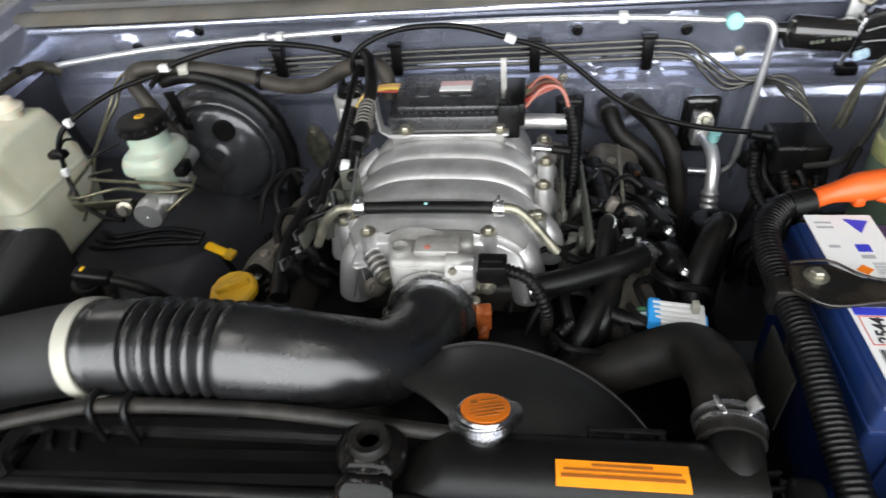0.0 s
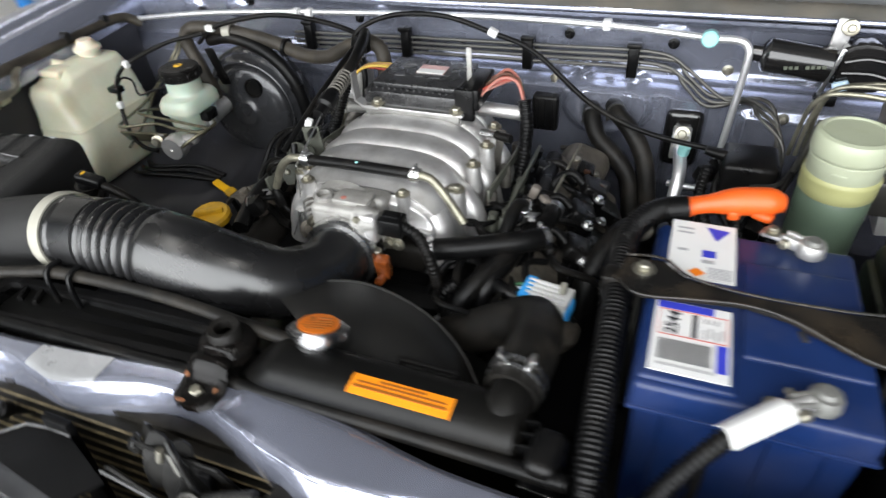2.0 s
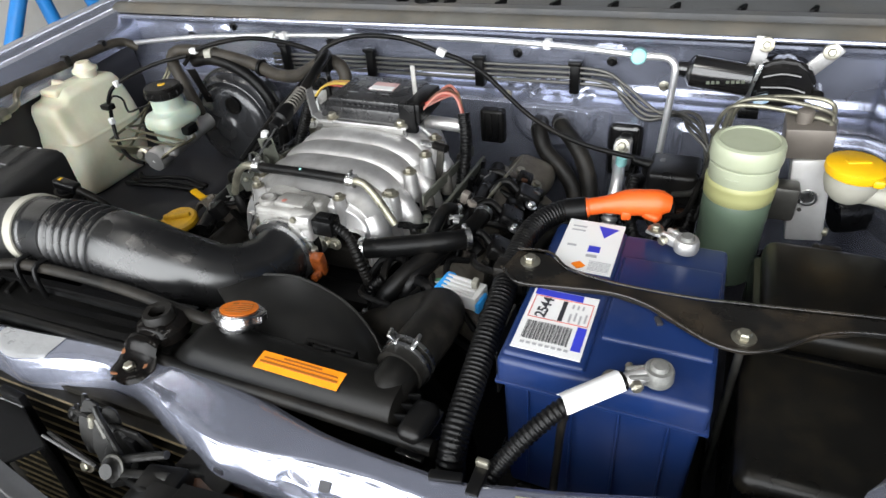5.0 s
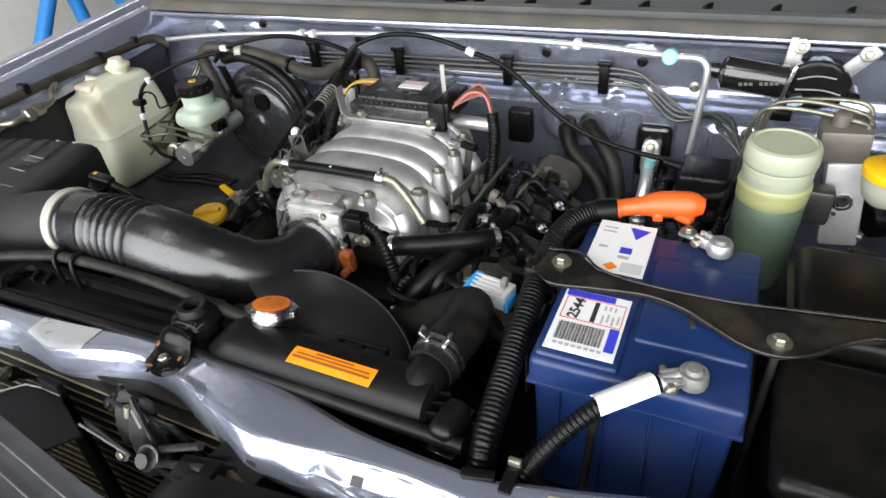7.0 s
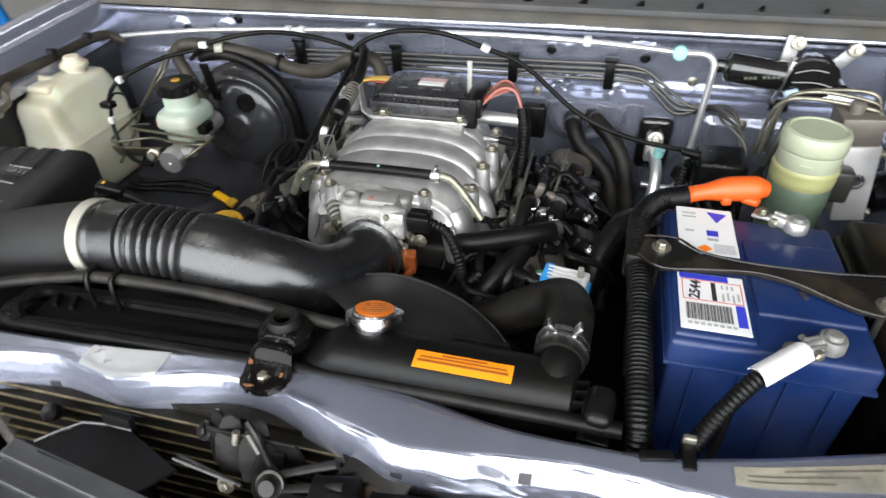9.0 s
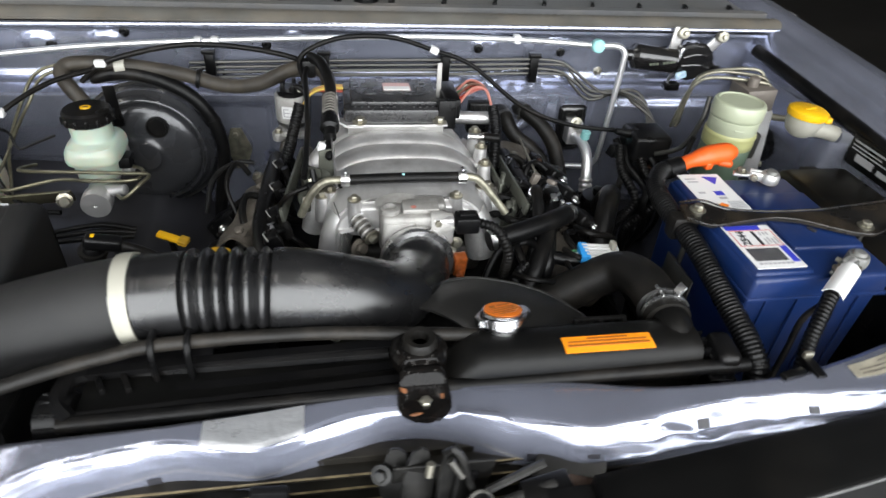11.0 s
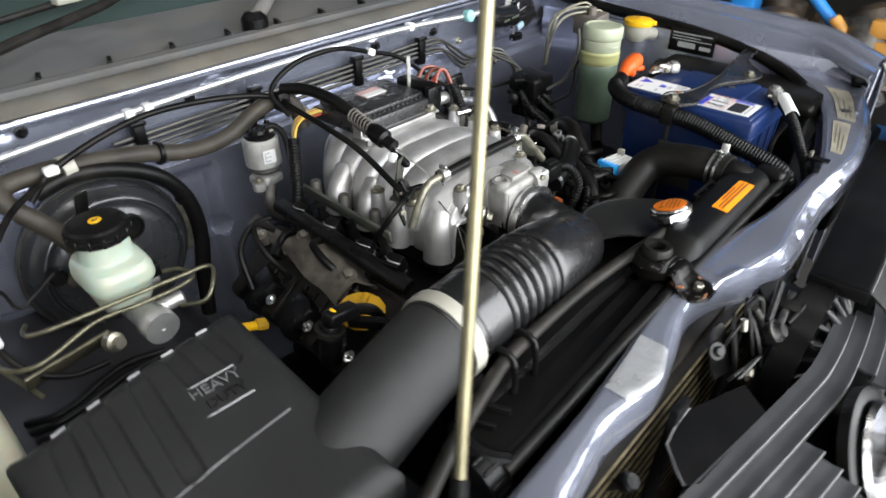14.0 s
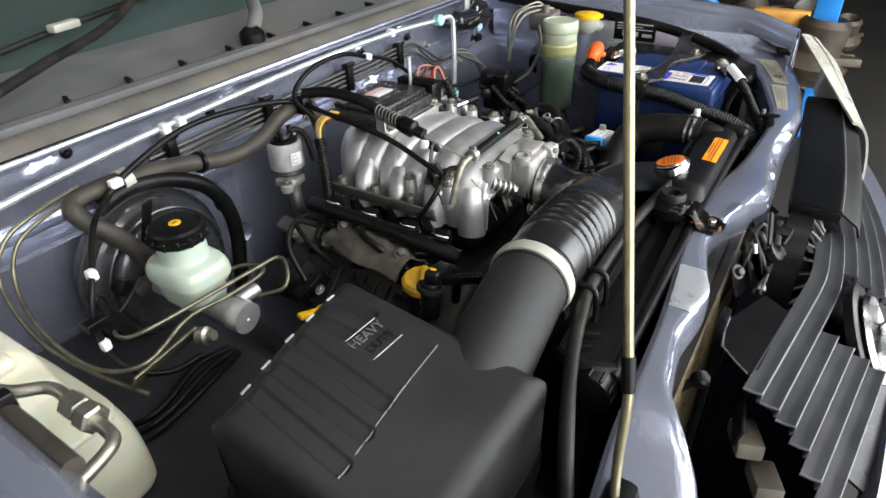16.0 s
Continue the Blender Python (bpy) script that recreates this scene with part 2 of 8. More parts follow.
DUST = (0.10, 0.085, 0.068)
M = {
    "paint": mat("blue_grey_paint", (0.325, 0.345, 0.432), 0.23, 0.72, 0.10, 6, 0.03, 900, 0.5, DUST, 0.14, 5, 0.06),
    "fuse_lid": mat("smooth_fuse_box_lid", (0.0042, 0.0040, 0.0036), 0.30, 0, 0.3, 12, 0.04, 500, 0, (0.020, 0.016, 0.010), 0.5, 9, spec=0.16),
    # Underside colour picked dark to lower reflections in upward-facing parts.
    "lining": mat("reflection_dimming_lining", (0.030, 0.031, 0.034), 0.7, 0, 0.2, 12, 0.3, 300, 0, DUST, 0.2, 5, spec=0.2),
    # Two darkened copies of the body paint, with shade mixed into the base.
    "guard": mat("shaded_guard_paint", (0.030, 0.030, 0.034), 0.44, 0.2, 0.25, 5, 0.05, 500, 0.0, (0.018, 0.016, 0.014), 0.6, 6, spec=0.3),
    "paint_shade": mat("shaded_underbonnet_paint", (0.008, 0.008, 0.010), 0.55, 0.1, 0.25, 9, 0.05, 500, 0.0, DUST, 0.12, 7, spec=0.2),
    "plastic": mat("black_plastic", (0.0030, 0.0030, 0.0032), 0.30, 0, 0.25, 30, 0.12, 900, 0, DUST, 0.05, 11, spec=0.2),
    "plastic_matt": mat("matt_black_plastic", (0.0040, 0.0040, 0.0043), 0.40, 0, 0.2, 30, 0.25, 1400, 0, DUST, 0.03, 8, spec=0.10),
    "tank_plastic": mat("weathered_tank_plastic", (0.0035, 0.0035, 0.0034), 0.33, 0, 0.3, 9, 0.2, 900, 0, DUST, 0.035, 7, spec=0.16),
    "shroud": mat("satin_shroud_plastic", (0.0075, 0.0075, 0.0072), 0.40, 0, 0.25, 9, 0.2, 900, 0, DUST, 0.06, 7, spec=0.5),
    "lid_plastic": mat("grained_airbox_plastic", (0.0105, 0.0105, 0.0106), 0.42, 0, 0.25, 9, 0.45, 1500, 0, (0.045, 0.043, 0.040), 0.22, 6, spec=0.36),
    "plastic_gloss": mat("gloss_black_enamel", (0.006, 0.006, 0.0063), 0.18, 0, 0.2, 15, 0.03, 300, 0.5, DUST, 0.06, 9),
    "booster": mat("black_enamelled_steel_drum", (0.030, 0.031, 0.034), 0.27, 0.35, 0.2, 12, 0.04, 300, 0.35, (0.06, 0.05, 0.04), 0.2, 8),
    "rubber": mat("black_rubber", (0.0032, 0.0032, 0.0033), 0.34, 0, 0.2, 40, 0.15, 700, 0, DUST, 0.08, 14, spec=0.14),
    "rubber_grey": mat("weathered_hose_rubber", (0.0075, 0.0070, 0.0063), 0.45, 0, 0.3, 30, 0.2, 600, 0, DUST, 0.20, 18, spec=0.2),
    "intake": mat("moulded_intake_rubber", (0.0050, 0.0050, 0.0054), 0.27, 0, 0.2, 18, 0.06, 500, 0, (0.05, 0.048, 0.046), 0.12, 16, spec=0.75),
    "alu": mat("cast_aluminium", (0.60, 0.592, 0.586), 0.40, 0.80, 0.12, 26, 0.25, 1100, 0, (0.20, 0.18, 0.155), 0.40, 14),
    "alu_grey": mat("grey_cast_housing", (0.36, 0.352, 0.335), 0.46, 0.5, 0.18, 30, 0.6, 900, 0, (0.11, 0.096, 0.078), 0.5, 22),
    "alu_dirty": mat("stained_cast_aluminium", (0.12, 0.112, 0.10), 0.5, 0.6, 0.3, 30, 0.35, 900, 0, (0.03, 0.025, 0.02), 0.8, 22),
    "block_alu": mat("pale_machined_aluminium", (0.62, 0.61, 0.60), 0.45, 0.5, 0.08, 30, 0.15, 900, 0, (0.30, 0.27, 0.22), 0.25, 25),
    "taupe": mat("dull_taupe_casting", (0.14, 0.122, 0.105), 0.5, 0.3, 0.15, 30, 0.15, 900),
    "steel": mat("bright_steel", (0.62, 0.62, 0.62), 0.28, 1.0, 0.12, 40, 0.03, 900, 0, DUST, 0.15, 30),
    "zinc": mat("zinc_plated_steel", (0.34, 0.325, 0.27), 0.38, 0.9, 0.2, 60, 0.06, 900, 0, (0.25, 0.18, 0.10), 0.3, 40),
    "brass_pass": mat("yellow_passivated_pipe", (0.25, 0.238, 0.185), 0.42, 0.75, 0.35, 70, 0.05, 700, 0, (0.06, 0.05, 0.04), 0.5, 30),
    "alupipe": mat("aluminium_pipe", (0.72, 0.72, 0.73), 0.34, 0.8, 0.08, 30, 0.04, 700),
    "pipe_dark": mat("dark_steel_pipe", (0.07, 0.068, 0.062), 0.4, 0.7, 0.2, 40, 0.05, 700),
    "battery": mat("blue_battery_plastic", (0.0055, 0.018, 0.076), 0.36, 0, 0.15, 14, 0.06, 800, 0, (0.09, 0.09, 0.12), 0.15, 10, spec=0.35),
    "paper": mat("white_label", (0.62, 0.62, 0.615), 0.45, 0, 0.04, 30, 0.02, 300, 0, (0.5, 0.46, 0.40), 0.18, 30),
    "sticker": mat("worn_beige_sticker", (0.24, 0.22, 0.17), 0.55, 0, 0.3, 40, 0.05, 300, 0, (0.12, 0.12, 0.13), 0.6, 30),
    "ink": mat("black_ink", (0.02, 0.02, 0.025), 0.5, 0, 0.1, 30, 0.0, 300),
    "ink_blue": mat("blue_ink", (0.03, 0.04, 0.42), 0.45, 0, 0.1, 30, 0.0, 300),
    "ink_red": mat("red_ink", (0.5, 0.06, 0.04), 0.5, 0, 0.1, 30, 0.0, 300),
    "worn_print": mat("worn_light_print", (0.12, 0.12, 0.125), 0.5, 0, 0.2, 60, 0.05, 300, 0, (0.02, 0.02, 0.02), 1.0, 120),
    "ink_grey": mat("grey_ink", (0.30, 0.30, 0.31), 0.5, 0, 0.1, 30, 0.0, 300),
    "yellow_label": mat("yellow_orange_label", (0.85, 0.27, 0.008), 0.4, 0, 0.10, 40, 0.03, 300),
    "orange_label": mat("orange_label", (0.66, 0.16, 0.006), 0.45, 0, 0.06, 40, 0.03, 300),
    "orange_ink": mat("dark_label_ink", (0.30, 0.09, 0.008), 0.5, 0, 0.1, 30, 0.0, 300),
    "orange": mat("orange_boot_plastic", (0.60, 0.085, 0.008), 0.42, 0, 0.1, 25, 0.05, 500, 0, DUST, 0.15, 20),
    "amber_dark": mat("brown_stained_plastic", (0.038, 0.014, 0.005), 0.5, 0, 0.3, 30, 0.1, 400),
    "amber": mat("amber_plug", (0.17, 0.042, 0.010), 0.2, 0, 0.6, 90, 0.05, 500, 0.3),
    "yellow": mat("yellow_plastic", (0.68, 0.38, 0.005), 0.4, 0, 0.08, 25, 0.04, 500),
    "yellow_old": mat("grimy_yellow_plastic", (0.50, 0.28, 0.01), 0.5, 0, 0.15, 25, 0.1, 400, 0, (0.05, 0.04, 0.02), 0.5, 30),
    "tank": mat("milky_tank_plastic", (0.58, 0.535, 0.42), 0.42, 0, 0.08, 10, 0.05, 500, 0, (0.42, 0.35, 0.22), 0.45, 7, Subsurface_Weight=0.25, Subsurface_Scale=0.02),
    "green_tank": mat("pale_green_reservoir_plastic", (0.34, 0.365, 0.265), 0.34, 0, 0.08, 18, 0.03, 500, 0, (0.27, 0.29, 0.16), 0.3, 14),
    "green_fluid": mat("dark_fluid_behind_plastic", (0.085, 0.12, 0.085), 0.35, 0, 0.12, 18, 0.03, 500),
    "brake_res": mat("pale_aqua_reservoir_plastic", (0.38, 0.43, 0.36), 0.36, 0, 0.06, 18, 0.03, 500, 0, (0.45, 0.43, 0.30), 0.3, 20, Subsurface_Weight=0.25, Subsurface_Scale=0.015),
    "cream": mat("cream_plastic", (0.31, 0.30, 0.255), 0.45, 0, 0.06, 25, 0.04, 500, 0, DUST, 0.2, 25),
    "teal": mat("teal_cap_plastic", (0.26, 0.55, 0.54), 0.4, 0, 0.06, 25, 0.03, 500),
    "pale_blue": mat("pale_blue_tag", (0.42, 0.58, 0.70), 0.4, 0, 0.15, 60, 0.03, 500, 0, (0.75, 0.78, 0.80), 0.9, 120),
    "green_print": mat("dim_green_print", (0.09, 0.10, 0.075), 0.5),
    "blue_plug": mat("light_blue_plug", (0.03, 0.30, 0.72), 0.4, 0, 0.1, 25, 0.03, 500),
    "seal": mat("dusty_cowl_seal", (0.10, 0.096, 0.086), 0.6, 0, 0.25, 14, 0.25, 500, 0, (0.16, 0.125, 0.085), 0.45, 6, spec=0.2),
    "cowl": mat("grey_cowl_plastic", (0.095, 0.097, 0.10), 0.5, 0, 0.15, 14, 0.3, 900, 0, (0.17, 0.145, 0.11), 0.35, 4, spec=0.3),
    "slat": mat("scuffed_grey_grille_plastic", (0.032, 0.033, 0.036), 0.34, 0, 0.3, 20, 0.15, 600, 0, (0.055, 0.053, 0.050), 0.3, 14, spec=0.4),
    # Pale colour for worn edges and the highlights painted along them.
    "worn_edge_glint": mat("worn_slat_edge_glints", (0.075, 0.075, 0.076), 0.4, 0, 0.4, 40, 0.1, 500),
    "scuff_brown": mat("dusty_brown_plastic", (0.10, 0.085, 0.065), 0.6, 0, 0.3, 20, 0.2, 400),
    "glass": mat("dark_windscreen", (0.03, 0.045, 0.042), 0.05, 0, 0.1, 5, 0.0, 300),
    "rust": mat("rust_chipped_black_paint", (0.0040, 0.0037, 0.0035), 0.13, 0, 0.2, 40, 0.06, 400, 0.0, (0.06, 0.025, 0.012), 0.03, 90, spec=0.14),
    "rust_patch": mat("flaking_rust", (0.15, 0.055, 0.018), 0.75, 0, 0.6, 90, 0.8, 300, 0, (0.02, 0.011, 0.007), 0.8, 70),
    "rod": mat("gold_zinc_rod", (0.26, 0.235, 0.145), 0.36, 0.8, 0.25, 25, 0.08, 500, 0, (0.12, 0.10, 0.06), 0.45, 20),
    "core": mat("radiator_fins", (0.010, 0.009, 0.007), 0.5, 0.3, 0.25, 40, 0.3, 700, 0, DUST, 0.15, 12, spec=0.2),
    "headlight": mat("hazed_headlight_lens", (0.36, 0.355, 0.31), 0.3, 0, 0.2, 14, 0.1, 200, 0.2, (0.26, 0.24, 0.17), 0.6, 9),
    "chrome": mat("chrome", (0.62, 0.62, 0.64), 0.07, 1.0, 0.05, 30, 0.0, 300),
    "wire_red": mat("red_wire", (0.30, 0.035, 0.02), 0.45),
    "wire_pink": mat("pink_wire", (0.36, 0.13, 0.10), 0.45),
    "wire_yellow": mat("yellow_wire", (0.50, 0.34, 0.05), 0.45),
    "wire_brown": mat("brown_wire", (0.10, 0.045, 0.03), 0.45),
    "wire_green": mat("green_wire", (0.05, 0.16, 0.07), 0.45),
    "lead": mat("oxidised_lead", (0.15, 0.15, 0.143), 0.55, 0.4, 0.25, 60, 0.3, 600, 0, (0.45, 0.45, 0.40), 0.4, 50),
    "band": mat("yellowed_plastic_band", (0.33, 0.33, 0.15), 0.38, 0, 0.08, 18, 0.03, 500),
    "fin_edge": mat("brassy_fin_edges", (0.20, 0.16, 0.09), 0.4, 0.6, 0.5, 60, 0.1, 700),
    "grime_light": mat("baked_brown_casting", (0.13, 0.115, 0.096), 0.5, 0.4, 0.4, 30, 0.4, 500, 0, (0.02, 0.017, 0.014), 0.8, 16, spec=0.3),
    "hose_brown": mat("brown_dusty_hose_rubber", (0.030, 0.026, 0.021), 0.5, 0, 0.35, 26, 0.25, 600, 0, (0.085, 0.07, 0.05), 0.35, 20, spec=0.25),
    "pipe_olive": mat("olive_passivated_brake_pipe", (0.17, 0.158, 0.108), 0.36, 0.75, 0.3, 70, 0.05, 700, 0, (0.05, 0.045, 0.035), 0.4, 30),
    "latch_steel": mat("greasy_grey_latch_steel", (0.0085, 0.0083, 0.0080), 0.36, 0.2, 0.35, 40, 0.15, 700, 0, (0.05, 0.048, 0.044), 0.25, 40, spec=0.35),
    "cap_steel": mat("scuffed_plated_cap", (0.40, 0.40, 0.41), 0.24, 1.0, 0.2, 40, 0.08, 500, 0, (0.10, 0.09, 0.08), 0.4, 40),
    "lever_steel": mat("dull_olive_lever_steel", (0.045, 0.047, 0.037), 0.45, 0.5, 0.35, 40, 0.12, 500, 0, (0.02, 0.018, 0.014), 0.6, 30),
    "module": mat("satin_module_plastic", (0.016, 0.016, 0.017), 0.28, 0, 0.3, 40, 0.25, 700, 0, (0.06, 0.058, 0.055), 0.25, 60, spec=0.6),
    "stay_plate": mat("grey_green_passivated_plate", (0.115, 0.12, 0.10), 0.45, 0.5, 0.3, 25, 0.1, 500, 0, (0.06, 0.055, 0.04), 0.5, 25),
    "bar_paint": mat("worn_black_bar_paint", (0.0075, 0.0070, 0.0065), 0.28, 0, 0.3, 20, 0.15, 500, 0, (0.075, 0.055, 0.035), 0.35, 16, spec=0.45),
    "foil": mat("crumpled_silver_sticker", (0.50, 0.51, 0.53), 0.30, 0.6, 0.06, 40, 0.9, 60),
    "faded_pink": mat("faded_pink_print", (0.46, 0.30, 0.29), 0.5),
    # Oily casting colour, darkened for parts that lie in shadow.
    "grime": mat("oily_casting_in_shade", (0.020, 0.018, 0.016), 0.5, 0.3, 0.4, 30, 0.4, 500, 0, (0.012, 0.010, 0.008), 0.8, 18, spec=0.3),
    "apron": mat("concrete_bounce_apron", (0.36, 0.35, 0.33), 0.8, 0, 0.12, 1.5, 0.2, 60),
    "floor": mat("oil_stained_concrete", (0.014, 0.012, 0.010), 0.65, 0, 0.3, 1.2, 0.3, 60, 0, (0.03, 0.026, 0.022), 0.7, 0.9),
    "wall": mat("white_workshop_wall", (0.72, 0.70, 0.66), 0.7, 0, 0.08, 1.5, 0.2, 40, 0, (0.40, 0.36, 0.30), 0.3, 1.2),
    # Dark copy of the wall colour: the room's dimness is put into it.
    "wall_shade": mat("grimy_wall_toned_dark", (0.13, 0.125, 0.118), 0.75, 0, 0.2, 1.2, 0.2, 40, 0, (0.06, 0.05, 0.04), 0.4, 0.9),
    "lift": mat("blue_lift_paint", (0.02, 0.22, 0.62), 0.4, 0, 0.1, 5, 0.05, 200, 0.2, DUST, 0.25, 5),
    "crate": mat("orange_wood_and_paint", (0.60, 0.28, 0.05), 0.6, 0, 0.3, 6, 0.2, 120, 0, (0.10, 0.06, 0.03), 0.5, 5),
    "scrap": mat("greasy_engine_parts", (0.045, 0.034, 0.024), 0.55, 0.3, 0.5, 10, 0.4, 90, 0, (0.10, 0.06, 0.025), 0.5, 8),
}

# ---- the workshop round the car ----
# Floor base is set far below real concrete so the indoor ground reads dark.
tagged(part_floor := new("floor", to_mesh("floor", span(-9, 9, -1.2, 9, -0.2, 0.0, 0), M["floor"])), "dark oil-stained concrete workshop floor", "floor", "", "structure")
# Unseen pale ground, added to brighten reflections in the bay.
solo("apron", span(-30, 30, -40, -1.2, -0.2, -0.004, 0), M["apron"], "unseen pale concrete apron added outside to bounce light", "ground", "structure")
# Rear wall, east wall and ceiling take the darkened colour to keep reflections dim.
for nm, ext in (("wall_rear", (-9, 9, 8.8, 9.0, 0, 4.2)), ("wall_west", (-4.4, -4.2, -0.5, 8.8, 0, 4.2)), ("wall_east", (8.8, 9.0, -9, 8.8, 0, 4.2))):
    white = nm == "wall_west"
    solo(nm, span(*ext, 0), M["wall" if white else "wall_shade"], "white painted workshop wall with grime" if white else "grimy workshop wall, its colour darkened for the dim room", "wall", "structure")
solo("ceiling", span(-9, 9, -1.8, 9, 4.2, 4.3, 0), M["wall_shade"], "workshop ceiling over the bay, coloured dark for the dim room", "ceiling", "structure")


def lift_post(x, y, lean=0.0):
    e = thing("lift_post", (x, y, 0), "tall blue painted steel post of a vehicle lift", "lift", "blue lift posts")
    part("column", box((x, y, 1.5), (0.16, 0.12, 3.0), 0.01), M["lift"], e)
    part("base_plate", span(x - 0.25, x + 0.25, y - 0.2, y + 0.2, 0, 0.02, 0.004), M["lift"], e)
    part("brace", rod((x, y - 0.05, 0.92), (x, y - 0.62, 0.42), 0.03), M["lift"], e)
    return e


lift_post(3.05, 1.24)
lift_post(3.05, 0.25)
for y0, y1 in ((2.62, 2.05), (2.66, 2.72), (2.95, 3.12)):
    lp = thing("lift_strut", (-3.6, y1, 0), "slender blue painted strut standing by the white wall", "strut", "blue struts")
    part("strut", rod((-3.6, y1, 0.0), (-3.6, y0 + (y0 - y1) * 0.6, 1.2), 0.045, 12), M["lift"], lp)
pal = thing("parts_pallet", (3.3, 1.6, 0), "greasy wooden pallet stacked with used engine parts", "pallet")
for i in range(5):
    part("plank", box((3.3, 0.75 + i * 0.42, 0.26), (1.4, 0.34, 0.03), 0.006), M["scrap"], pal)
for i in range(3):
    part("bearer", box((2.7 + i * 0.6, 1.6, 0.12), (0.12, 2.1, 0.24), 0.006), M["scrap"], pal)
random.seed(5)
for i in range(34):
    x, y, s = 2.75 + random.random() * 1.1, 0.15 + random.random() * 2.3, 0.05 + random.random() * 0.12
    eng = thing("engine_part", (x, y, 0.275), "greasy brown used engine part on the pallet", "engine part", "scrap parts")
    ax = (random.random() - 0.5, random.random() - 0.5, 1)
    part("housing", lathe([(s, 0), (s * 1.1, s * 0.3), (s * 0.7, s * 0.7), (s * 0.75, s * 1.5), (s * 0.6, s * 1.7), (s * 0.35, s * 1.2), (0.0, s * 1.2)], (x, y, 0.275 + s * 0.3), ax, 16), M["scrap" if i % 4 else "alu_dirty"], eng)
    part("flange", box((x, y, 0.275 + s * 0.7), (s * 2.6, s * 1.2, s * 0.25), 0.006, 2, (random.random() * 40, 0, random.random() * 180)), M["crate" if i % 6 == 0 else "scrap"], eng)
    part("foot", span(x - s * 0.7, x + s * 0.7, y - s * 0.7, y + s * 0.7, 0.275, 0.275 + s * 0.4, 0.004), M["scrap"], eng)
cab = thing("engine_hoist", (3.0, 0.55, 0), "orange painted steel beam of a workshop stand on two legs", "hoist")
part("beam", span(2.94, 3.02, 0.22, 0.70, 0.43, 0.53, 0.008), M["crate"], cab)
part("leg", span(2.95, 3.01, 0.25, 0.31, 0.0, 0.43, 0.006), M["crate"], cab)
part("leg", span(2.95, 3.01, 0.60, 0.66, 0.0, 0.43, 0.006), M["crate"], cab)
part("upper_arm", span(2.94, 3.02, 0.32, 0.60, 0.545, 0.625, 0.008), M["crate"], cab)
part("upright", span(2.95, 3.01, 0.42, 0.50, 0.53, 0.55, 0.004), M["crate"], cab)
part("tie", rod((3.0, 0.68, 0.50), (3.0, 0.78, 0.60), 0.03), M["crate"], cab)

# ---- car body ----
CX = -0.10
car = thing("car_body", (CX, 0.6, 0.3), "blue-grey painted engine bay of a car with its bonnet open", "car body")


def fire_y(x, z):
    y = 1.012
    y -= 0.028 * sm(1.060, 1.074, z)                      # top lip
    y -= 0.026 * sm(0.962, 0.946, z)                      # ledge over the lower panel
    y += 0.010 * sm(0.90, 0.78, z)
    r = math.hypot((x - 0.150) * 0.8, z - 0.925)
    y -= 0.014 * sm(0.066, 0.052, r)
    r = math.hypot(x - 0.150, (z - 0.925) * 1.0)
    y += 0.004 * sm(0.046, 0.040, r)
    y -= 0.006 * sm(0.984, 0.978, z) * sm(0.968, 0.974, z)
    y -= 0.004 * sm(0.006, 0.002, abs(x + 0.02 - 0.6 * (z - 0.85))) * sm(0.93, 0.91, z) * sm(0.78, 0.80, z)
    y += 0.016 * sm(-0.475, -0.455, x) * sm(-0.325, -0.345, x) * sm(0.935, 0.915, z)
    y += 0.012 * sm(0.022, 0.016, math.hypot(x + 0.335, z - 0.80))
    y -= 0.008 * sm(0.035, 0.025, abs(x - 0.285)) * sm(0.10, 0.085, abs(z - 0.86))
    y -= 0.010 * sm(0.36, 0.38, x) * sm(0.94, 0.925, z)
    for bx, bz in ((-0.72, 1.035), (-0.61, 1.04), (-0.28, 1.045), (0.09, 1.04), (0.24, 1.042)):
        y -= 0.005 * sm(0.020, 0.012, math.hypot((x - bx) * 0.7, z - bz))
    return y


part("firewall", sheet(lambda u, v: (u, fire_y(u, v), v), lin(-0.93, 0.72, 240), lin(0.42, 1.078, 130), 0.004), M["paint"], car, "blue-grey pressed steel firewall with ledge and embossed pads")
for sx_, sz_ in ((-0.70, 1.03), (-0.575, 1.055), (-0.33, 1.035), (-0.12, 0.955), (0.075, 1.035), (0.245, 1.03), (0.335, 0.99), (0.43, 0.93), (0.055, 0.955)):
    part("stud", lathe([(0.009, -0.003), (0.009, 0.002), (0.005, 0.003), (0.005, 0.009), (0.003, 0.011)], (sx_, fire_y(sx_, sz_), sz_), (0, -1, 0), 12), M["zinc" if sz_ < 1.0 else "plastic"], car)
part("lip", tube([(-0.92, 0.983, 1.072), (CX, 0.983, 1.083), (0.72, 0.983, 1.087)], 0.004, 8, 0.05), M["paint"], car)
part("cowl_seal", sheet(lambda u, v: (u, 0.986 + 0.068 * v, 1.084 + 0.006 * (u + 0.9) / 1.6 + 0.010 * math.sin(math.pi * min(1, v * 1.1)) + 0.0012 * (math.sin(u * 2 * math.pi / 0.016) > 0) * sm(0.35, 0.5, v)), lin(-0.95, 0.75, 430), lin(0, 1, 10), 0.004), M["seal"], car, "dusty grey-brown ribbed rubber cowl seal strip")


def cowl_z(x, y):
    return 1.086 + 0.006 * (x + 0.9) / 1.6 + 0.05 * (y - 1.03) + 0.008 * sm(1.045, 1.055, y) * sm(1.085, 1.075, y)


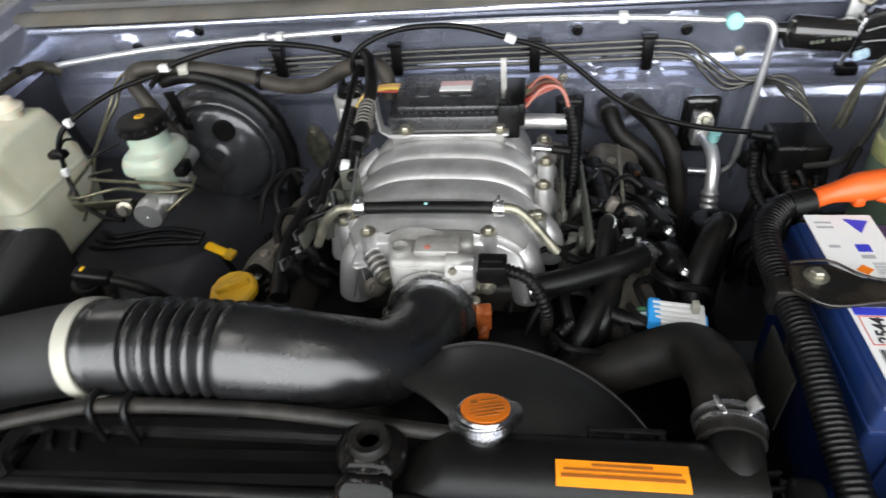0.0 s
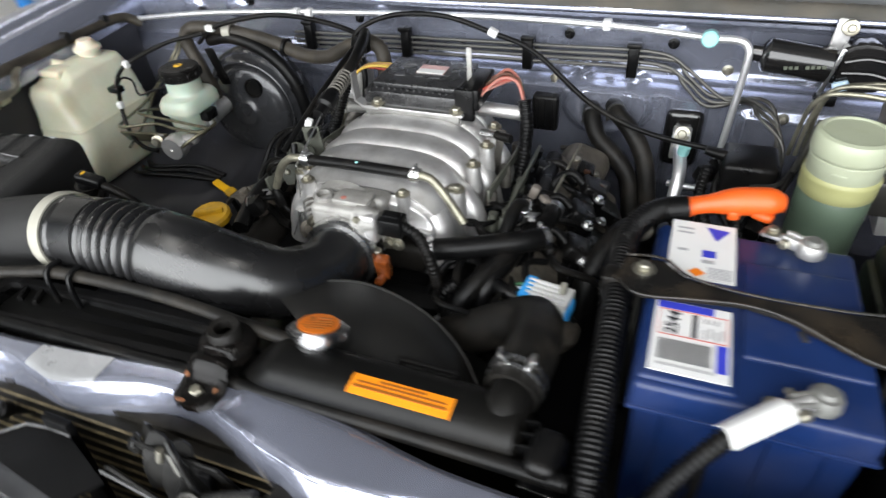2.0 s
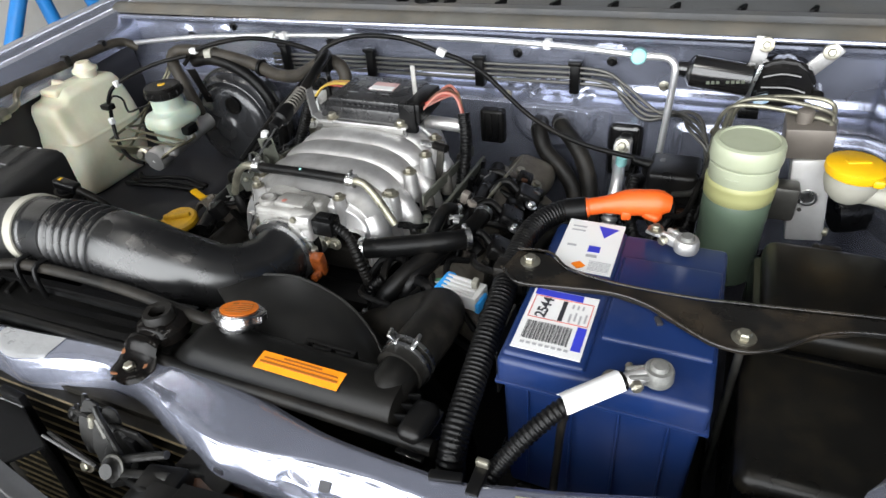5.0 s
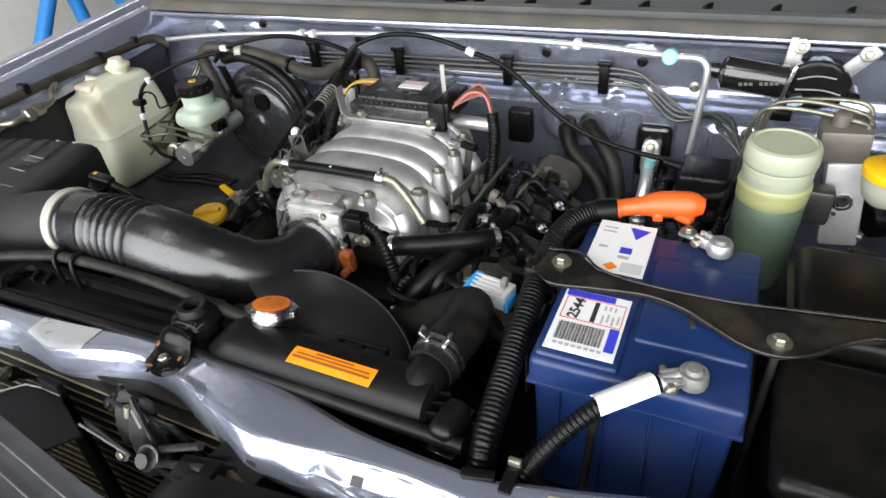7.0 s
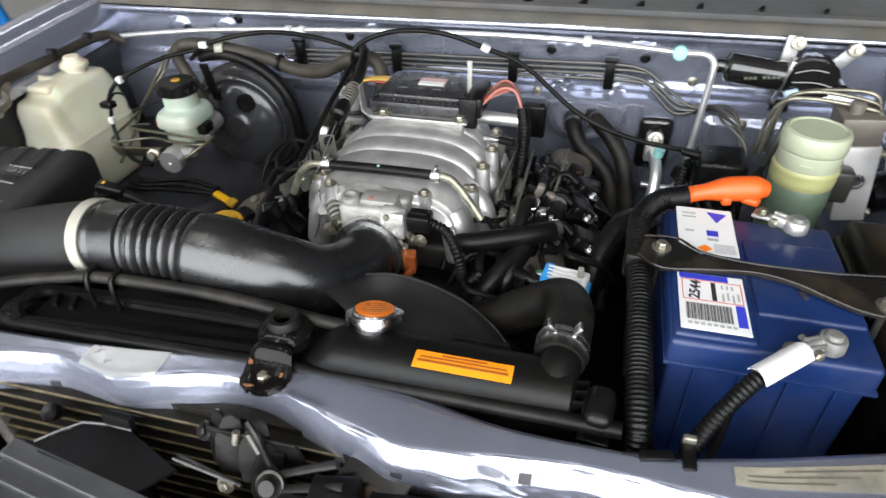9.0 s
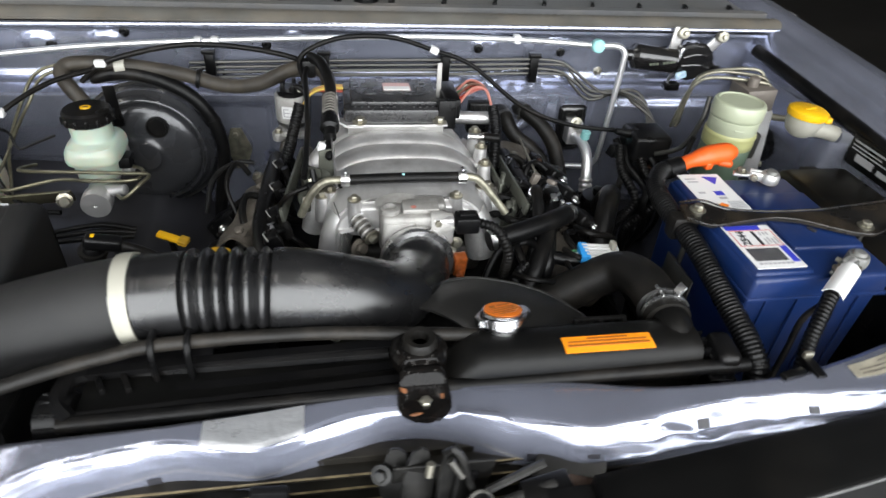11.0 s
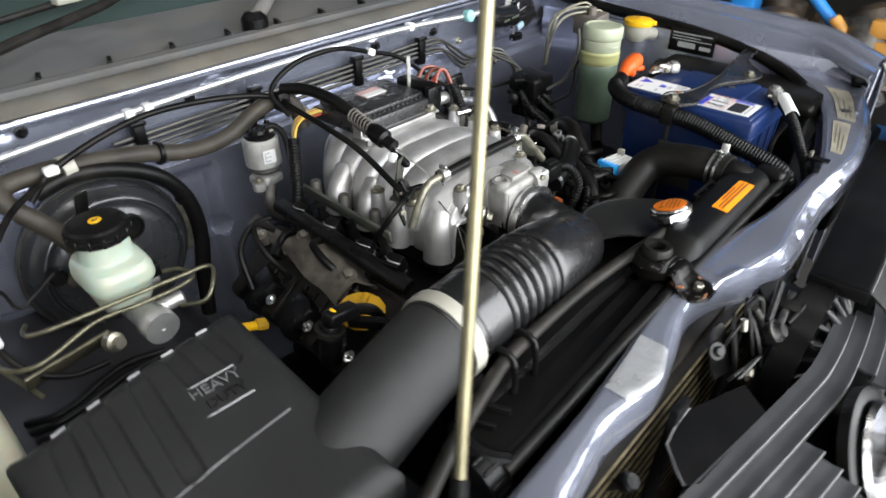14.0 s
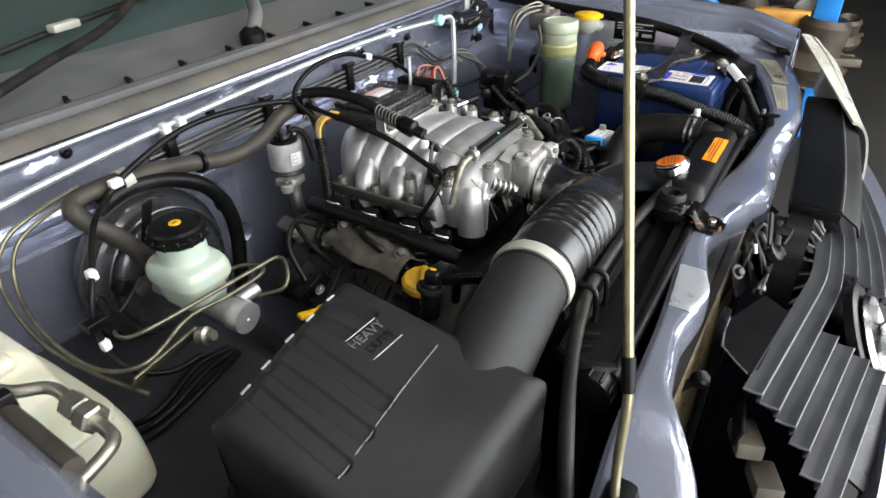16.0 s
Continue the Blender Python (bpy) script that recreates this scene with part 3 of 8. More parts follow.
part("cowl_panel", sheet(lambda u, v: (u, v, cowl_z(u, v)), lin(-0.98, 0.78, 40), [1.025, 1.04, 1.047, 1.055, 1.066, 1.075, 1.082, 1.09, 1.12, 1.2, 1.31], 0.004), M["cowl"], car, "grey plastic cowl panel under the windscreen")
part("cowl_joint", tube([(-0.95, 1.086, cowl_z(-0.95, 1.086) + 0.003), (-0.1, 1.086, cowl_z(-0.1, 1.086) + 0.003), (0.75, 1.086, cowl_z(0.75, 1.086) + 0.003)], 0.0022, 6, 0.05), M["ink"], car)
for i in range(16):
    x = -0.93 + i * 0.105
    part("cowl_tab", box((x, 1.094, cowl_z(x, 1.092) + 0.004), (0.007, 0.030, 0.011), 0.001, 2, (0, 0, -18)), M["plastic_matt"], car)
part("windscreen", sheet(lambda u, v: (u * (1 - 0.12 * v) - 0.012, 1.30 + 0.55 * v - 0.06 * (abs(u + 0.1) / 0.8) ** 2, 1.085 + 0.33 * v), lin(-0.95, 0.75, 24), lin(0, 1, 8), 0.005), M["glass"], car, "dark glass windscreen base")



def bonnet_at(u, v):
    """Raised bonnet: u across, v from its hinge side to its front edge."""
    k = (u - CX) / 0.72
    return (u, 1.06 - 0.68 * v + 0.04 * k * k * v, 1.35 + 0.72 * v - 0.03 * k * k + 0.02 * math.sin(math.pi * v))


# Out of view above the bay; blocks overhead light and darkens reflections.
part("bonnet", sheet(bonnet_at, lin(-0.82, 0.62, 30), lin(0, 1, 20), 0.02), M["lining"], car, "unseen bonnet propped open over the bay, dark beneath to dim reflections")
wp = thing("windscreen_wiper", (-0.15, 1.1, 1.1), "dark grey wiper arm and blade lying on the cowl", "wiper")
part("arm", tube([(-0.14, 1.09, 1.112), (-0.06, 1.16, 1.130), (0.02, 1.26, 1.150), (0.15, 1.42, 1.21)], 0.014, 12), M["cowl"], wp)
part("pivot", lathe([(0.024, 0), (0.024, 0.02), (0.014, 0.03)], (-0.14, 1.09, 1.095), (0, 0, 1), 20), M["plastic"], wp)
wp2 = thing("windscreen_wiper", (-0.5, 1.2, 1.1), "pale weathered wiper blade and arm at the windscreen", "wiper")
part("arm", tube([(-0.72, 1.05, 1.115), (-0.50, 1.16, 1.135), (-0.30, 1.27, 1.150), (-0.10, 1.42, 1.19)], 0.008, 10), M["rubber_grey"], wp2)
part("blade", tube([(-0.62, 1.27, 1.125), (-0.35, 1.34, 1.145), (-0.05, 1.40, 1.165)], 0.006, 8), M["rubber_grey"], wp2)
part("blade_holder", box((-0.36, 1.325, 1.150), (0.06, 0.02, 0.014), 0.003, 2, (0, 0, 15)), M["cream"], wp2)


def rail_z(y):
    return 1.085 - 0.07 * (1.0 - y) - 0.02 * sm(0.35, 0.15, y)


def fender(side, name):
    x0 = CX + side * 0.785
    prof = [(-0.022, -0.07), (-0.022, -0.05), (-0.018, -0.030), (-0.006, -0.008), (0.0, 0.0), (0.022, 0.003), (0.032, 0.012), (0.045, 0.016), (0.085, 0.010), (0.13, -0.02), (0.19, -0.10), (0.22, -0.25), (0.23, -0.55)]

    def f(u, v):
        i = min(int(v), len(prof) - 2)
        t = v - i
        dx = prof[i][0] * (1 - t) + prof[i + 1][0] * t
        dz = prof[i][1] * (1 - t) + prof[i + 1][1] * t
        inward = 0.075 * sm(0.38, 0.20, u)
        return (x0 + side * (dx - inward * (1 if dx > -0.01 else 0.6)), u, rail_z(u) + dz)
    us, vs = lin(0.225, 1.22, 44), lin(0, len(prof) - 1.001, 40)
    part(name, sheet(f, us, vs if side > 0 else vs, 0.004), M["paint"], car)


fender(-1, "fender")
fender(1, "fender")
for wx in (-0.98, 0.78):
    part("tyre", lathe([(0.18, -0.10), (0.33, -0.10), (0.36, -0.07), (0.36, 0.07), (0.33, 0.10), (0.18, 0.10)], (wx, 0.62, 0.36), (1, 0, 0), 40), M["rubber"], car)
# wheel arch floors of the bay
# Guard floors and left wall carry their shade in the paint colour.
part("inner_guard", sheet(lambda u, v: (u, v, 0.775 + 0.02 * sm(-0.60, -0.80, u) - 0.10 * sm(-0.55, -0.44, u) - 0.03 * sm(0.36, 0.30, v) + 0.02 * sm(0.80, 0.90, v)), lin(-0.885, -0.42, 40), lin(0.26, 0.985, 40), 0.004), M["guard"], car, "blue-grey inner guard panel, coloured dark for its shade")
for hx, hy in ((-0.74, 0.52), (-0.70, 0.47), (-0.78, 0.60)):
    part("hole", lathe([(0.0, 0.0), (0.006, 0.0), (0.006, 0.0012)], (hx, hy, 0.7955 - 0.02 * sm(-0.80, -0.60, hx)), (0, 0, 1), 14), M["ink"], car)
part("inner_guard", span(0.28, 0.66, 0.22, 0.98, 0.66, 0.70, 0.02), M["paint_shade"], car, "inner guard panel, coloured near black for shade")
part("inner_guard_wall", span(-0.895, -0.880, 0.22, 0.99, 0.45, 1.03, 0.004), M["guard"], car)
part("inner_guard_wall", span(0.645, 0.665, 0.22, 0.99, 0.45, 1.02, 0.004), M["paint"], car)
part("subframe", span(-0.85, 0.62, 0.20, 1.0, 0.40, 0.42, 0.0), M["plastic_matt"], car)


# ---- radiator support panel across the front ----
def top_z(x):
    return 0.938 + 0.028 * sm(0.08, 0.34, x) + 0.006 * sm(0.34, 0.52, x) + 0.022 * sm(0.54, 0.66, x) - 0.022 * sm(0.36, 0.52, -0.13 - x)


SX = [-0.80, -0.63, -0.55, -0.47, -0.375, -0.290, -0.216, -0.165, -0.12, -0.095, -0.035, 0.03, 0.088, 0.129, 0.20, 0.273, 0.343, 0.47, 0.565, 0.60, 0.64]
REAR = [0.21, 0.212, 0.220, 0.222, 0.226, 0.234, 0.243, 0.247, 0.249, 0.250, 0.249, 0.242, 0.230, 0.222, 0.213, 0.206, 0.221, 0.255, 0.290, 0.322, 0.40]
TOPF = [0.118, 0.126, 0.148, 0.190, 0.204, 0.186, 0.213, 0.220, 0.212, 0.206, 0.188, 0.174, 0.181, 0.188, 0.188, 0.178, 0.170, 0.184, 0.207, 0.225, 0.245]
LOWF = [0.055, 0.074, 0.110, 0.168, 0.182, 0.183, 0.180, 0.205, 0.205, 0.190, 0.172, 0.155, 0.156, 0.158, 0.160, 0.154, 0.152, 0.166, 0.190, 0.208, 0.228]


def along(row, x):
    return sum(float(np.interp(x + d, SX, row)) * w for d, w in ((-0.014, 0.2), (-0.007, 0.2), (0, 0.2), (0.007, 0.2), (0.014, 0.2)))


def support(u, v):
    z, yr, yt, yl = top_z(u), along(REAR, u), along(TOPF, u), along(LOWF, u)
    yt = min(yt, yr - 0.018)
    yl = min(yl, yt - 0.003)
    d = yt - yl
    k = sm(-0.02, 0.03, u)
    left = [(yr + 0.004, -0.032), (yr, -0.004), (yr - 0.006, 0.0), (yt + 0.006, 0.0), (yt, -0.002), (yt - 0.12 * d, -0.006), (yt - 0.24 * d, -0.014), (yt - 0.32 * d, -0.026), (yt - 0.38 * d, -0.046), (yt - 0.34 * d, -0.058), (yt - 0.1 * d, -0.066)]
    right = [(yr + 0.004, -0.032), (yr, -0.004), (yr - 0.006, 0.0), (yt + 0.003, 0.0), (yt, -0.0010), (yt - 0.12 * d, -0.0050), (yt - 0.55 * d, -0.0165), (yl + 0.008, -0.0245), (yl + 0.005, -0.032), (yl + 0.009, -0.050), (yl + 0.016, -0.066)]
    prof = [(a[0] * (1 - k) + b[0] * k, a[1] * (1 - k) + b[1] * k) for a, b in zip(left, right)]
    i = min(int(v), len(prof) - 2)
    t = v - i
    dz = prof[i][1] * (1 - t) + prof[i + 1][1] * t
    y_ = prof[i][0] * (1 - t) + prof[i + 1][0] * t
    for x0, y0, x1, y1 in ((-0.47, 0.168, -0.40, 0.172), (-0.345, 0.186, -0.315, 0.176), (-0.212, 0.196, -0.160, 0.202), (0.110, 0.170, 0.150, 0.160), (-0.098, 0.203, -0.060, 0.195)):
        k = min(max(((u - x0) * (x1 - x0) + (y_ - y0) * (y1 - y0)) / ((x1 - x0) ** 2 + (y1 - y0) ** 2), 0.0), 1.0)
        dz += 0.004 * sm(0.012, 0.002, math.hypot(u - x0 - k * (x1 - x0), y_ - y0 - k * (y1 - y0))) * sm(9.0, 7.6, v)
    dz += 0.0035 * sm(-0.094, -0.086, u + (y_ - 0.239) * -0.35) * sm(0.16, -0.02, u) * sm(1.6, 2.4, v) * sm(7.0, 4.5, v)
    dz += (0.0011 * math.sin(61 * u + 2.1 * v) * math.sin(27 * u - 1.3 * v) + 0.0006 * math.sin(139 * u - 2.6 * v)) * sm(3.2, 4.6, v) * sm(8.6, 7.4, v)
    return (u, y_, z + dz)


part("radiator_support", sheet(support, lin(-0.80, 0.645, 240), lin(0, 9.999, 60), -0.003), M["paint"], car, "blue-grey pressed radiator support panel with beads and holes")
for hx, hy, w in ((-0.389, 0.182, 0.006), (-0.229, 0.193, 0.006), (-0.024, 0.1795, 0.005), (0.033, 0.163, 0.006), (0.153, 0.176, 0.006), (0.268, 0.168, 0.005), (0.43, 0.178, 0.005)):
    hv = min((abs(support(hx, 3 + 0.02 * q)[1] - hy), 3 + 0.02 * q) for q in range(280))[1]
    part("hole", sheet(lambda u, v: (support(u, v)[0], support(u, v)[1] - 0.0006, support(u, v)[2] + 0.0007), lin(hx - w, hx + w, 5), lin(hv - 0.28, hv + 0.28, 5), 0.0004), M["ink"], car)
lab = part("sticker", sheet(lambda u, v: (support(u, v)[0], support(u, v)[1], support(u, v)[2] + 0.0008), lin(-0.343, -0.249, 24), lin(1.9, 3.9, 12), 0.0005), M["foil"], car, "faded silver sticker on the panel")
for i, (a0, a1, v0, v1) in enumerate(((0.325, 0.455, 2.15, 2.62), (0.47, 0.595, 2.25, 2.72))):
    sec = part("sticker", sheet(lambda u, v: (support(u, v)[0], support(u, v)[1], support(u, v)[2] + 0.0008), lin(a0, a1, 20), lin(v0, v1, 6), 0.0005), M["sticker"], car, "worn beige information sticker on the panel")
    for k in range(3):
        part("print", sheet(lambda u, v: (support(u, v)[0], support(u, v)[1], support(u, v)[2] + 0.0016), lin(a0 + 0.01 + 0.03 * (k == 0) , a1 - 0.012 - 0.02 * k, 14), lin(v0 + (v1 - v0) * (0.20 + 0.26 * k), v0 + (v1 - v0) * (0.26 + 0.26 * k), 2), 0.0004), M["taupe"], sec)
part("edge_clip", box(Vector(support(0.263, 1.6)) + Vector((0, 0.002, 0.002)), (0.030, 0.010, 0.007), 0.002, 2, (0, 0, 12)), M["plastic"], car)
part("large_hole", lathe([(0.0, 0.0), (0.010, 0.0), (0.010, 0.0012)], Vector(support(0.512, 2.5)) + Vector((0, 0, 0.0004)), (0, 0, 1), 20), M["ink"], car)
part("end_pad", box((0.625, 0.245, 1.003), (0.05, 0.03, 0.014), 0.006, 3, (0, -8, 20)), M["rubber"], car, "black rubber pad")
# Seal, run on rearward as a black stand-in for the shaded fender gap.
part("guard_corner", tube([(0.60, 0.33, 0.972), (0.632, 0.38, 0.985), (0.647, 0.46, 1.005), (0.655, 0.60, 1.024), (0.657, 0.80, 1.038), (0.657, 0.975, 1.050)], 0.012, 12), M["rubber"], car, "black rubber seal along the guard, also drawn for the dark gap")

bs = thing("bump_stop", (-0.375, 0.145, 0.89), "round grey rubber bonnet bump stop", "bump stop")
part("pad", lathe([(0.0085, -0.010), (0.010, -0.007), (0.010, 0.003), (0.0075, 0.006), (0.0, 0.005)], (-0.380, 0.166, 0.880), (0, -0.8, 1), 20), M["rubber"], bs)
part("stem", lathe([(0.006, -0.04), (0.006, 0.0)], (-0.380, 0.166, 0.880), (0, -0.8, 1), 12), M["latch_steel"], bs)

# ---- condenser core and front lower parts ----
# Added dark plate that hides the bright floor beneath the grille.
part("floor_blocker", span(-0.80, 0.60, -0.06, 0.24, 0.43, 0.44, 0.0), M["plastic_matt"], car)
cond = thing("condenser", (-0.12, 0.165, 0.45), "finned air-conditioning condenser behind the grille", "condenser")
fins, edges = bmesh.new(), bmesh.new()
for i in range(20):
    add(fins, box((-0.12, 0.192, 0.46 + i * 0.0225), (0.76, 0.016, 0.007), 0.0))
    add(edges, box((-0.12, 0.1825, 0.4635 + i * 0.0225), (0.76, 0.002, 0.0012), 0.0))
tagged(part("finning", fins, M["core"], cond), kind="stuff")
tagged(part("fin_edging", edges, M["fin_edge"], cond), kind="stuff")
part("core", span(-0.50, 0.26, 0.196, 0.212, 0.45, 0.90, 0.002), M["core"], cond)
part("end_tank", span(-0.525, -0.50, 0.18, 0.215, 0.45, 0.90, 0.006), M["alu_dirty"], cond)
part("end_tank", span(0.26, 0.285, 0.18, 0.215, 0.45, 0.90, 0.006), M["alu_dirty"], cond)
for bx in (-0.31, -0.13):
    part("strut", box((bx, 0.165, 0.70), (0.035, 0.010, 0.42), 0.003, 2, (0, 8, 0)), M["plastic_matt"], cond)

latch = thing("bonnet_latch", (-0.095, 0.15, 0.84), "greasy grey steel bonnet latch with zinc pins", "latch")
part("back_plate", box((-0.118, 0.172, 0.882), (0.10, 0.004, 0.086), 0.002, 2, (12, 0, 0)), M["latch_steel"], latch)
LOBE = [(-0.013, -0.040), (0.012, -0.040), (0.016, -0.012), (0.013, 0.012), (0.010, 0.026), (0.003, 0.032), (-0.005, 0.030), (-0.010, 0.020), (-0.016, 0.004), (-0.018, -0.018)]
for lx, ly, lz, rz_, ry_ in ((-0.163, 0.172, 0.900, -18, -6), (-0.143, 0.164, 0.908, 16, 4), (-0.112, 0.160, 0.912, 28, 10), (-0.100, 0.153, 0.888, 40, 14)):
    part("lever", plate(LOBE, -0.0018, 0.0018, 0.0007, pose(lx, ly, lz, 74, ry_, rz_)), M["latch_steel"], latch)
part("catch_pin", rod((-0.134, 0.158, 0.914), (-0.132, 0.162, 0.928), 0.0042), M["zinc"], latch)
part("catch_pin", rod((-0.115, 0.158, 0.936), (-0.103, 0.151, 0.918), 0.0038), M["pipe_dark"], latch)
part("hook", tube([(-0.118, 0.166, 0.936), (-0.112, 0.160, 0.950), (-0.103, 0.155, 0.938), (-0.094, 0.150, 0.905), (-0.080, 0.145, 0.888)], 0.0035, 8), M["latch_steel"], latch)
part("release_lever", box((-0.160, 0.140, 0.885), (0.075, 0.004, 0.012), 0.001, 2, (20, 14, -6)), M["latch_steel"], latch)
part("lever_edge", rod((-0.196, 0.136, 0.899), (-0.128, 0.134, 0.882), 0.0016, 8), M["worn_edge_glint"], latch)
part("pivot", lathe([(0.013, -0.004), (0.013, 0.009), (0.010, 0.011), (0.008, 0.016), (0.0, 0.016)], (-0.087, 0.137, 0.892), (0.1, -1, 0.9), 22), M["latch_steel"], latch)
part("spring_clip", lathe([(0.0125, 0), (0.0142, 0.001), (0.0142, 0.0035), (0.0125, 0.0045)], (-0.087, 0.135, 0.896), (0.1, -1, 0.9), 22), M["pipe_dark"], latch)
part("bracket", box((-0.045, 0.140, 0.888), (0.075, 0.010, 0.032), 0.003, 2, (14, -14, 6)), M["latch_steel"], latch)
part("arm", tube([(-0.080, 0.145, 0.900), (-0.050, 0.150, 0.912), (-0.022, 0.155, 0.922)], 0.0045, 8), M["latch_steel"], latch)
part("cable_box", box((-0.020, 0.138, 0.896), (0.050, 0.030, 0.026), 0.004, 2, (0, -6, 8)), M["plastic"], latch)
part("release_cable", tube([(-0.06, 0.128, 0.895), (-0.02, 0.122, 0.905), (0.05, 0.125, 0.898), (0.14, 0.135, 0.87)], 0.004), M["rubber"], latch)
part("nut", hexbolt((-0.178, 0.170, 0.905), (-0.5, -1, 0.8), 0.0065), M["latch_steel"], latch)
bolt(latch, (-0.145, 0.138, 0.868), (0, -1, 0.4), 0.006)
fan = thing("condenser_fan", (0.0, 0.11, 0.70), "black plastic condenser fan with ribbed guard", "fan")
FZ = 0.815
part("guard_ring", lathe([(0.094, -0.014), (0.100, -0.014), (0.100, 0.020), (0.094, 0.020)], (0.01, 0.112, FZ), (0, 1, 0), 40), M["plastic"], fan)
for i in range(26):
    a = 2 * math.pi * i / 26
    part("guard_rib", tube([(0.01 + 0.034 * math.cos(a), 0.074, FZ + 0.034 * math.sin(a)), (0.01 + 0.07 * math.cos(a + 0.1), 0.078, FZ + 0.07 * math.sin(a + 0.1)), (0.01 + 0.098 * math.cos(a + 0.2), 0.098, FZ + 0.098 * math.sin(a + 0.2))], 0.0026, 6, 0.02), M["slat"], fan)
part("hub", lathe([(0.036, 0), (0.036, 0.03), (0.024, 0.042)], (0.01, 0.112, FZ), (0, -1, 0), 24), M["plastic"], fan)
part("motor_cap", lathe([(0.030, -0.01), (0.030, 0.016), (0.027, 0.021), (0.012, 0.024), (0.0, 0.024)], (0.018, 0.150, 0.864), (0.05, -0.6, 0.8), 30), M["amber_dark"], fan, "brown stained motor cap")
part("motor_bracket", plate([(-0.040, -0.012), (-0.022, -0.017), (0.0, -0.010), (0.034, -0.016), (0.040, 0.004), (0.022, 0.013), (-0.030, 0.010)], -0.002, 0.002, 0.0008, pose(0.010, 0.166, 0.899, 24, -4, -8)), M["plastic_gloss"], fan, "black steel motor bracket")

# ---- grille, emblem, bumper, headlight ----
gr = thing("grille", (CX, 0.05, 0.70), "dark grey plastic grille with horizontal slats", "grille")


def gy(x):
    d = x - CX
    return 0.009 + 0.15 * math.hypot(d, 0.02) if d < 0 else 0.012 + 0.34 * d * d


def slat(u, v, k):
    prof = [(0.0200, 0.0012), (0.010, 0.0), (0.0015, 0.0010), (-0.0003, -0.0010), (-0.0003, -0.0095), (0.0030, -0.0120)]
    i = min(int(v), 4)
    t = v - i
    return (u, 0.052 - 0.0200 * k + gy(u) + prof[i][0] * (1 - t) + prof[i + 1][0] * t, 0.889 - 0.0105 * k + 0.05 * max(0.0, u - 0.1) + prof[i][1] * (1 - t) + prof[i + 1][1] * t)


def cover_at(u, v):
    """Top cover beside the panel: u along the car's width, v from rear to front."""
    a = (u - 0.022) / 0.418
    z = 0.927 + 0.036 * a
    row = ((0.136 + 0.030 * a, z - 0.012), (0.134 + 0.030 * a, z), (0.068 + 0.040 * a ** 1.5, z + 0.001), (0.064 + 0.040 * a ** 1.5, z - 0.002), (0.040 + 0.034 * a ** 1.5, z - 0.018), (0.034 + 0.034 * a ** 1.5, z - 0.034))
    i = min(int(v), 4)
    t = v - i
    return (u, row[i][0] * (1 - t) + row[i + 1][0] * t, row[i][1] * (1 - t) + row[i + 1][1] * t)


part("top_cover", sheet(cover_at, lin(0.022, 0.44, 40), lin(0, 4.999, 24), -0.003), M["tank_plastic"], gr, "matt dark top cover of the grille")
part("cover_ridge", tube([cover_at(x, 2.5) for x in lin(0.024, 0.43, 12)], 0.0016, 6, 0.03), M["worn_edge_glint"], gr)
part("cover_end", box((0.022, 0.10, 0.917), (0.004, 0.07, 0.018), 0.001), M["plastic"], gr)
for k in range(6):
    xl, xr = (-0.383, -0.385, -0.391, -0.406, -0.432, -0.450)[k], (0.02, 0.05, 0.20, 0.36, 0.38, 0.40)[k]
    for x0, x1 in ((xl, xr),) if k < 2 else ((xl, -0.205), (-0.050, xr)):
        sl_ = part("slat", sheet(lambda u, v: slat(u, v, k), lin(x0, x1, 32), lin(0, 4.999, 16), -0.003), M["slat"], gr)
        # Thin pale tube draws the highlight on the slat's worn edge.
        part("slat_edge", tube([slat(x, 2.4, k) for x in lin(x0, x1, 12)], 0.0011, 6, 0.03), M["worn_edge_glint"], sl_)
        if x0 == xl:
            part("slat_end", tube([slat(xl, v, k) for v in (0.0, 1.0, 2.2, 3.2, 4.9)], 0.0013, 6, 0.004), M["worn_edge_glint"], sl_)
part("emblem_bed", lathe([(0.074, -0.012), (0.076, 0.0), (0.070, 0.003), (0.0, 0.003)], (-0.128, -0.004, 0.824), (0, -1, 0.55), 44), M["plastic"], gr)
emb = part("emblem", lathe([(0.058, 0), (0.062, 0.004), (0.058, 0.010), (0.050, 0.007), (0.0, 0.007)], (-0.128, -0.008, 0.826), (0, -1, 0.55), 44), M["cap_steel"], gr, "round chrome emblem")
part("emblem_shape", box((-0.128, -0.018, 0.830), (0.07, 0.005, 0.03), 0.006, 2, (30, 0, 0)), M["steel"], emb)
part("grille_back", sheet(lambda u, v: (u, 0.05 - 0.12 * v + gy(u), 0.835 - 0.075 * v), lin(-0.34, 0.42, 40), lin(0, 1, 6), 0.004), M["plastic"], gr)
part("air_guide", plate([(-0.322, 0.158), (-0.358, 0.124), (-0.345, 0.113), (-0.215, 0.098), (-0.190, 0.130), (-0.265, 0.160)], 0.886, 0.890, 0.001), M["plastic_matt"], gr, "scuffed dark air guide plate")
part("guide_edge", tube([(-0.265, 0.160, 0.891), (-0.322, 0.158, 0.891), (-0.358, 0.124, 0.891)], 0.0013, 6, 0.03), M["worn_edge_glint"], gr)
part("air_guide_wall", box((-0.365, 0.120, 0.845), (0.10, 0.005, 0.03), 0.002, 2, (10, 0, 8)), M["plastic_matt"], gr)
for k in range(3):
    part("mount_block", box((-0.385 - 0.022 * k, 0.105 - 0.03 * k, 0.82 - 0.03 * k), (0.05, 0.03, 0.022), 0.004, 2, (0, 10, 20)), M["scuff_brown"], gr)
bump = thing("bumper", (CX, -0.05, 0.45), "blue-grey painted front bumper", "bumper")
